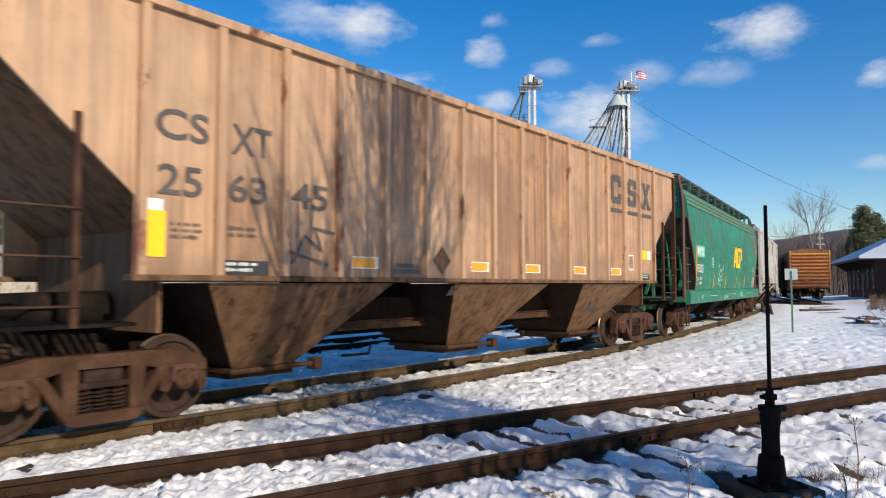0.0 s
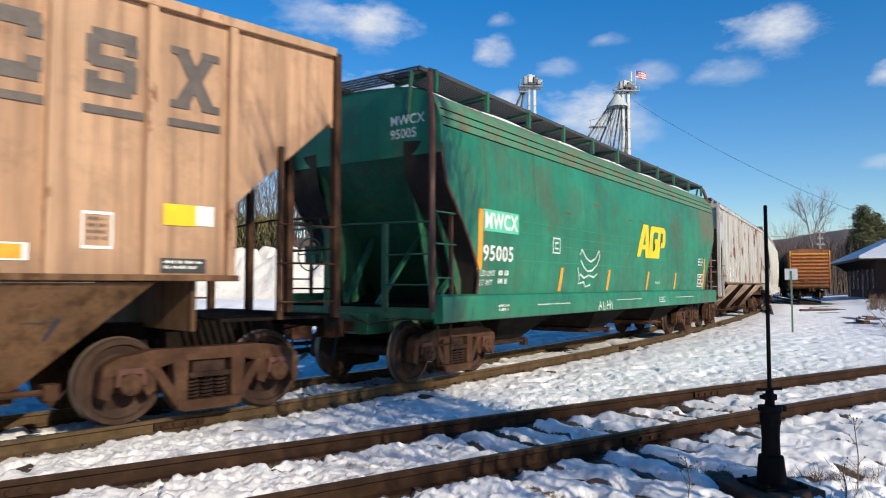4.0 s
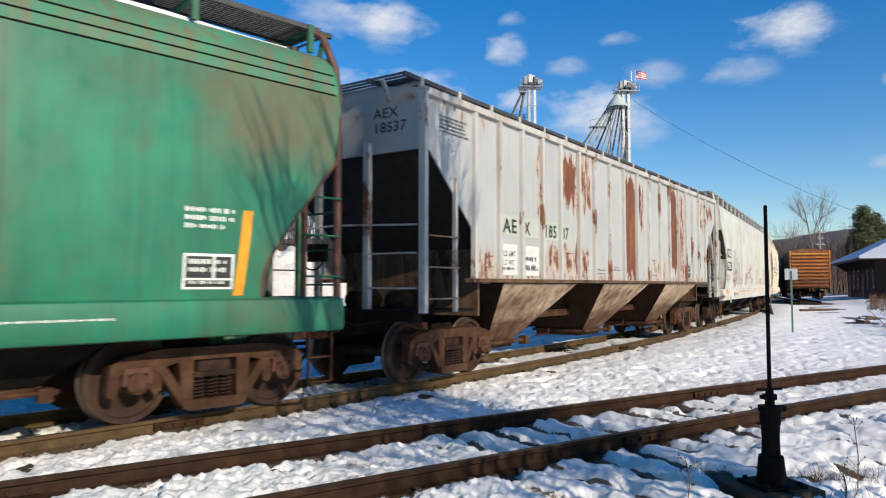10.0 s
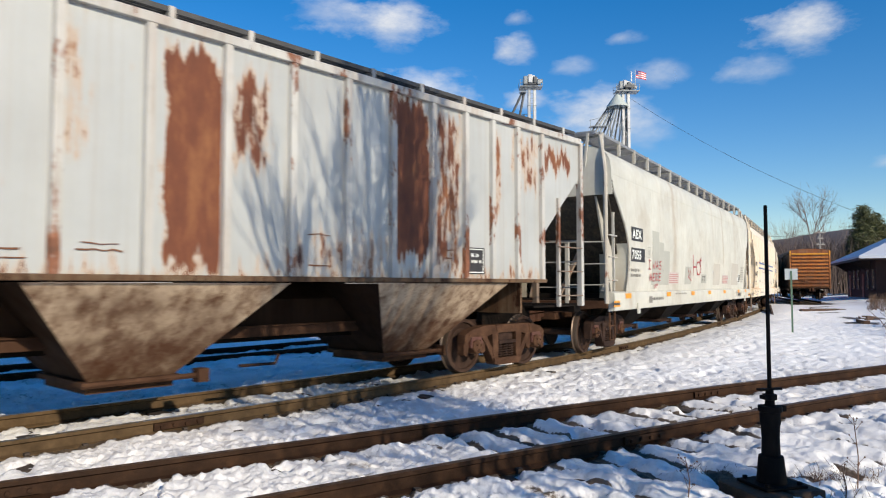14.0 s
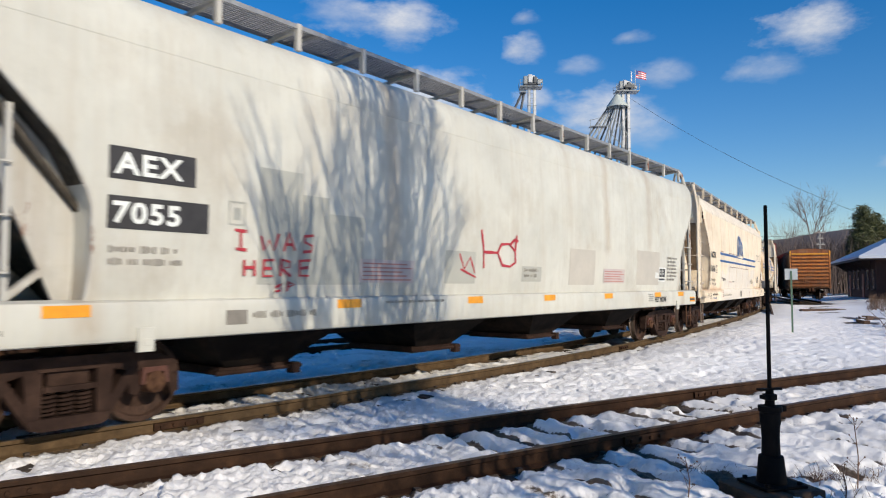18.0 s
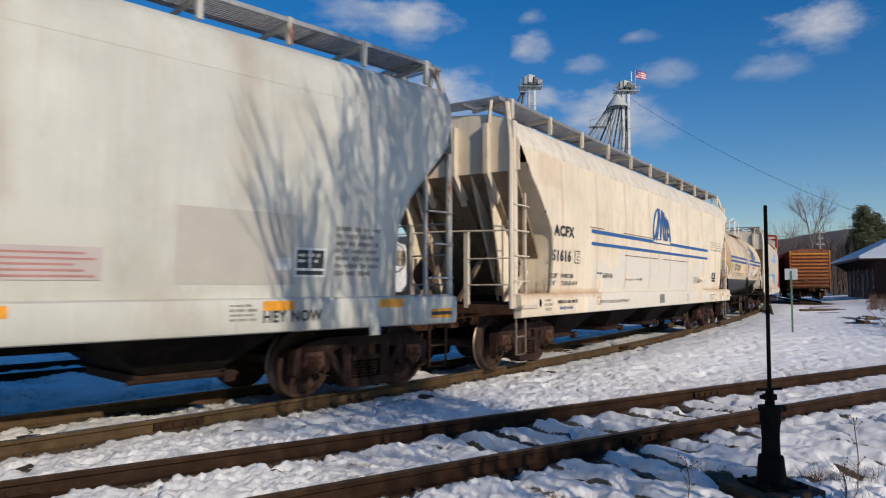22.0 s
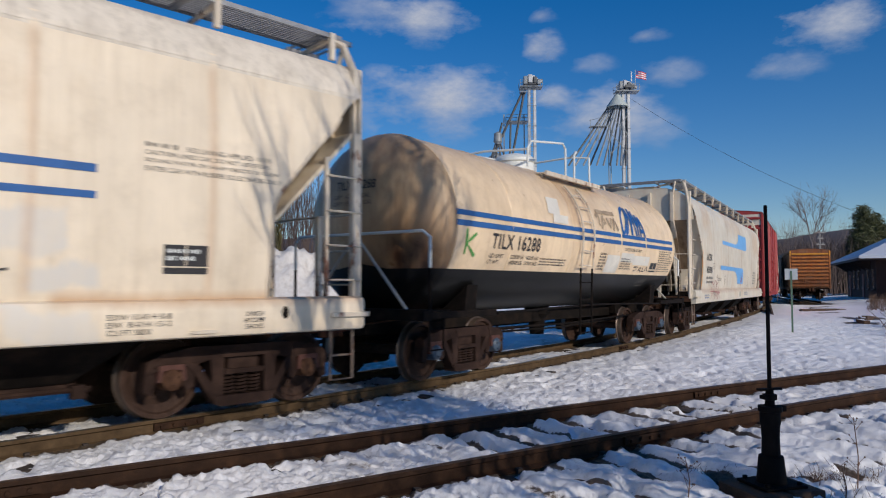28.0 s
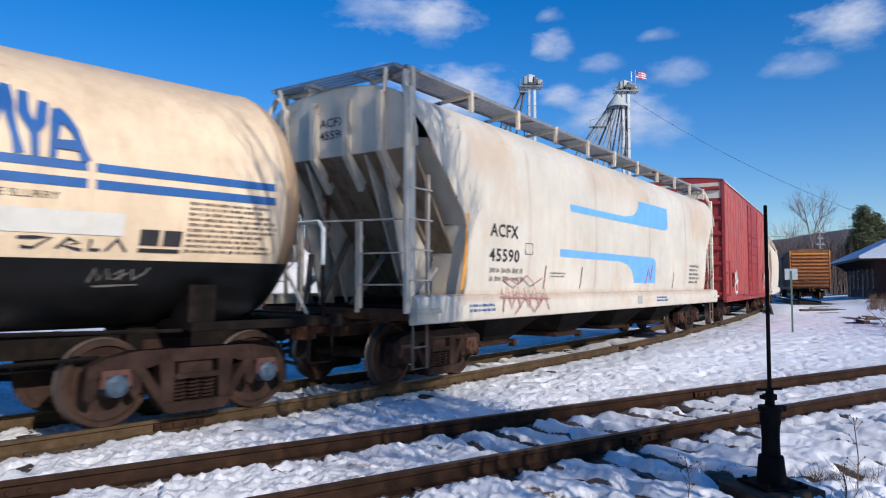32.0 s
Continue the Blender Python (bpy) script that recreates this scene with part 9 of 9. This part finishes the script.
for cx, cy, n, hh in ((3.25, 6.1, 60, 0.12), (3.30, 6.15, 50, 0.09), (2.2, 6.2, 40, 0.08), (3.75, 6.3, 46, 0.13), (2.42, 6.35, 26, 0.07), (3.15, 5.5, 16, 0.12)):
    for k in range(n):
        x, y = cx + rnd.gauss(0, 0.09), cy + rnd.gauss(0, 0.07)
        z = float(ground_z(x, y)) - 0.02
        q = Vector((rnd.gauss(0, 0.5), rnd.gauss(0, 0.5), 1)).normalized() * hh * rnd.uniform(0.4, 1.3)
        tuft.tube([(x, y, z), Vector((x, y, z)) + q * 0.6, Vector((x + rnd.gauss(0, 0.02), y, z)) + q], 0.0028, 3, 0.001)
solid("dead_grass", tuft, STRAW, "dead grass tufts poking through the snow", "grass", kind="stuff", smooth=0)
# old timbers and a sleeper ramp lying about the storage track
OLD_TIMBER = plain("old_brown_timber", (0.085, 0.050, 0.033), 0.9, 0, 0.5, 4, 0.5)
for x, y, yaw, length, tilt in ((19.3, 32.6, 62, 2.6, 0), (19.9, 33.1, 50, 2.3, 3), (18.0, 30.4, 70, 1.6, 0), (23.6, 44.6, 8, 2.4, 0), (24.6, 45.3, -4, 2.2, 2)):
    tb = thing("timber", "weathered brown railway timber half sunk in snow", "timber", pose(x, y, float(ground_z(x, y)) + 0.06, 0, tilt, yaw), "loose timbers")
    part("beam", Mesh().box(-length / 2, length / 2, -0.12, 0.12, -0.14, 0.08), OLD_TIMBER, tb, bevel=0.015)
    part("snow_cap", Mesh().grid([[(u * length * 0.42 + 0.1, v * 0.09, 0.084 + 0.03 * math.cos(u * 1.4) * math.cos(v * 1.4)) for u in (-1, -0.5, 0, 0.5, 1)] for v in (-1, 0, 1)]), ROOF_DRIFT, tb, "thin cap of snow")
rp = thing("track_ramp", "brown wooden wedge at the end of the storage track", "ramp", pose(19.9, 43.2, float(ground_z(19.9, 43.2)), 0, 0, 66))
part("side_board", Mesh().prism([(-4.2, -0.1), (4.2, -0.1), (4.2, 0.34), (-4.2, 0.02)], -0.16, -0.05), OLD_TIMBER, rp, bevel=0.01)
part("side_board", Mesh().prism([(-4.2, -0.1), (4.2, -0.1), (4.2, 0.34), (-4.2, 0.02)], 0.05, 0.16), OLD_TIMBER, rp, bevel=0.01)
WEED = plain("dead_weed_stalk", (0.17, 0.09, 0.055), 0.8, 0, 0.3, 8, 0)
for i, (wx, wy, hh) in enumerate(((3.32, 5.75, 0.62), (1.86, 5.45, 0.30), (3.05, 5.45, 0.30))):
    w = thing("weed_stalk", "dead brown weed stalk standing in snow", "weed", pose(wx, wy, float(ground_z(wx, wy)) - 0.03))
    m = Mesh().tube([(0, 0, 0), (0.015, 0, hh * 0.5), (-0.01, 0.01, hh)], 0.006, 5, 0.003)
    part("stem", m, WEED, w)
    m = Mesh()
    for k in range(9):
        z = hh * rnd.uniform(0.25, 0.95)
        a = rnd.uniform(0, 6.28)
        m.tube([(0, 0, z), (0.07 * math.cos(a), 0.07 * math.sin(a), z + 0.06)], 0.003, 3, 0.0015)
        m.lathe([(0.0, -0.008), (0.009, 0.0), (0.0, 0.01)], 5, "z", (0.07 * math.cos(a), 0.07 * math.sin(a), z + 0.06))
    tagged(part("seed_heads", m, WEED, w), kind="stuff")

# ---------------------------------------------------------------- utility pole
up = thing("utility_pole", "wooden utility pole with crossarms behind the boxcar", "utility pole", pose((1452 - 784) / 1250 * 95, 95, 0.3))
part("pole", Mesh().lathe([(0.16, -0.3), (0.11, 8.6), (0.0, 8.6)], 10, "z"), POLE, up)
for z, w in ((8.2, 0.7), (7.4, 0.4), (6.6, 0.55)):
    a = part("crossarm", Mesh().box(-w, w, -0.22, -0.1, z, z + 0.14), POLE, up)
    for x in (-w + 0.1, -w / 2, w / 2, w - 0.1):
        part("insulator", Mesh().lathe([(0.03, 0.0), (0.05, 0.08), (0.03, 0.2), (0.0, 0.21)], 8, "z", (x, -0.16, z + 0.14)), POLE, a)
pts = [(50.8 + (8 - 50.8) * k / 10, 95 - 3 * k / 10, 8.3 - 6 * (k / 10) * (1 - k / 10) * 0.4) for k in range(11)]
solid("overhead_cable", Mesh().tube(pts, 0.02, 4), CABLE, "thin line strung from the utility pole", "cable")

# ---------------------------------------------------------------- parked cars beyond the snow heap


def parked_car(x, y, z, yaw, col, label):
    c = thing("parked_car", label, "car", pose(x, y, z, 0, 0, yaw), "cars in the lot")
    p = plain("car_paint", col, 0.3, 0.2, 0.1, 2, 0)
    part("body", Mesh().prism([(-2.2, 0.35), (2.2, 0.35), (2.25, 0.75), (1.2, 0.95), (-1.9, 1.0), (-2.25, 0.8)], -0.88, 0.88), p, c, bevel=0.06)
    part("cabin", Mesh().prism([(1.15, 0.94), (0.45, 1.46), (-1.2, 1.48), (-1.95, 0.98)], -0.78, 0.78), PANE, c, "dark window glass")
    part("roof", Mesh().prism([(0.5, 1.42), (0.4, 1.5), (-1.15, 1.52), (-1.3, 1.44)], -0.74, 0.74), p, c, bevel=0.03)
    for sx in (-1.35, 1.4):
        for sy in (-0.82, 0.82):
            w = part("wheel", Mesh().lathe([(0.0, -0.1), (0.2, -0.1), (0.33, -0.08), (0.33, 0.08), (0.2, 0.1), (0.0, 0.1)], 16, "y", (sx, sy, 0.33)), HOSE, c)
            part("rim", Mesh().lathe([(0.0, -0.115), (0.19, -0.11), (0.2, -0.1)], 12, "y", (sx, sy, 0.33)), GALV, w)
    for sy in (-0.6, 0.6):
        part("headlight", Mesh().box(2.2, 2.27, sy - 0.17, sy + 0.17, 0.68, 0.8), TRIM, c)


for i, (px, d, yaw, col, lb) in enumerate(((45, 49, 200, (0.03, 0.09, 0.34), "blue parked car behind the snow heap"), (-30, 50, 195, (0.02, 0.02, 0.025), "black parked car behind the snow heap"), (125, 51, 190, (0.03, 0.06, 0.16), "dark blue parked car behind the snow heap"), (215, 52, 185, (0.04, 0.045, 0.05), "grey parked car behind the snow heap"), (290, 50, 190, (0.02, 0.02, 0.025), "black parked car behind the snow heap"))):
    x = (px - 784) / 1250 * d
    parked_car(x, d, float(ground_z(x, d)), yaw, col, lb)

# ---------------------------------------------------------------- clouds
CLOUDS = []


def cloud_material(dense):
    m, t, b = nodes("cloud_vapour")
    out = t.nodes["Material Output"]
    t.nodes.remove(b)
    co = t.nodes.new("ShaderNodeTexCoord")
    info = t.nodes.new("ShaderNodeObjectInfo")
    sep = t.nodes.new("ShaderNodeSeparateXYZ")
    link(t, co.outputs["Generated"], sep.inputs[0])

    def calc(op, a, c=None, clamp=False):
        n = t.nodes.new("ShaderNodeMath")
        n.operation, n.use_clamp = op, clamp
        for s, v in ((0, a), (1, c)):
            if v is None:
                continue
            if isinstance(v, (int, float)):
                n.inputs[s].default_value = v
            else:
                link(t, v, n.inputs[s])
        return n.outputs[0]

    dx = calc("MULTIPLY", calc("SUBTRACT", sep.outputs[0], 0.5), 2.0)
    dz = calc("MULTIPLY", calc("SUBTRACT", sep.outputs[2], 0.5), 2.0)
    r = calc("SQRT", calc("ADD", calc("MULTIPLY", dx, dx), calc("MULTIPLY", dz, dz)))
    nz = t.nodes.new("ShaderNodeTexNoise")
    nz.noise_dimensions = "4D"
    nz.inputs["Scale"].default_value, nz.inputs["Detail"].default_value, nz.inputs["Roughness"].default_value = 0.0062, 8, 0.6
    flat_map = t.nodes.new("ShaderNodeMapping")
    flat_map.inputs["Scale"].default_value = (0.62, 1.0, 1.25)
    link(t, co.outputs["Object"], flat_map.inputs[0])
    link(t, flat_map.outputs[0], nz.inputs["Vector"])
    link(t, calc("MULTIPLY", info.outputs["Random"], 60.0), nz.inputs["W"])
    body = calc("ADD", calc("MULTIPLY", calc("SUBTRACT", nz.outputs["Fac"], 0.5), 2.4), calc("SUBTRACT", 0.74, r))
    alpha = calc("MULTIPLY", calc("MULTIPLY", body, 1.15, True), dense, True)
    edge = calc("SUBTRACT", 1.0, r, True)
    alpha = calc("MULTIPLY", alpha, calc("MULTIPLY", edge, 3.0, True), True)
    em = t.nodes.new("ShaderNodeEmission")
    shade = ramp(t, calc("ADD", calc("MULTIPLY", sep.outputs[2], 0.6), calc("MULTIPLY", nz.outputs["Fac"], 0.5)), [(0.25, (0.42, 0.53, 0.72)), (0.75, (0.86, 0.88, 0.93))])
    link(t, shade, em.inputs["Color"])
    em.inputs["Strength"].default_value = CLOUD_GLOW
    tr = t.nodes.new("ShaderNodeBsdfTransparent")
    mx = t.nodes.new("ShaderNodeMixShader")
    link(t, alpha, mx.inputs[0])
    link(t, tr.outputs[0], mx.inputs[1])
    link(t, em.outputs[0], mx.inputs[2])
    link(t, mx.outputs[0], out.inputs["Surface"])
    return m


CLOUD_GLOW = 1.08
THICK, THIN = cloud_material(0.95), cloud_material(0.5)
FAR = 2600


def cloud(px, py, w, h, dense, dist):
    """One fair-weather cloud, hung far off, facing the yard."""
    c = Vector(seen(px, py, FAR))
    hw, hh = w / 1250 * FAR * 0.56, h / 1250 * FAR * 0.56
    rows = [[(-hw + 2 * hw * i / 8, 40 * math.sin(i * 0.8) * 0.2, -hh + 2 * hh * j / 4) for i in range(9)] for j in range(5)]
    ob = solid("cloud", Mesh().grid(rows), THICK if dense else THIN, "small white fair-weather cloud in a blue sky", "cloud", group="drifting clouds", kind="structure", smooth=60)
    CLOUDS.append((ob, px, py, dist))


for row in ((1330, 58, 250, 120, 1, 148), (1245, 130, 190, 70, 0, 148), (605, 42, 300, 110, 1, 128), (846, 92, 105, 90, 1, 120), (1010, 212, 300, 150, 1, 40), (872, 30, 70, 45, 0, 100), (1060, 66, 95, 40, 0, 100), (960, 120, 120, 50, 0, 90), (868, 182, 110, 60, 1, 110), (1080, 235, 190, 100, 0, 55), (1560, 130, 110, 80, 1, 150), (640, 190, 420, 170, 1, 125), (1120, 135, 170, 70, 0, 60), (500, 20, 200, 90, 0, 125), (1540, 290, 120, 40, 0, 80)):
    cloud(*row)


def drift():
    for ob, px, py, dist in CLOUDS:
        rows = []
        for k in (0, 8, 16, 24, 32):
            x, y, z = seen(px + dist * k / 32, py - 0.1 * dist * k / 32, FAR)
            rows.append((k, pose(x, y, z, 0, 0, -math.degrees(math.atan2(x, y)))))
        walk(ob, rows)


# ---------------------------------------------------------------- movement
def car_pose(mid, truck_at, t):
    s = mid - travel(t)
    ax, ay, _ = main_line(s - truck_at)
    bx, by, _ = main_line(s + truck_at)
    return pose((ax + bx) / 2, (ay + by) / 2, 0, 0, 0, math.degrees(math.atan2(by - ay, bx - ax)))


def motions():
    for car, mid, at in CARS:
        walk(car, [(k, car_pose(mid, at, k)) for k in range(33)])
    steps = [k * 0.16 for k in range(200)] + [32.0]
    for w, x in WHEELSETS[:PARKED_WHEELS]:
        walk(w, [(t, pose(x, 0, WHEEL_R) @ Matrix.Rotation((travel(t) - travel(0)) / -WHEEL_R, 4, "Y")) for t in steps])
    drift()


motions()
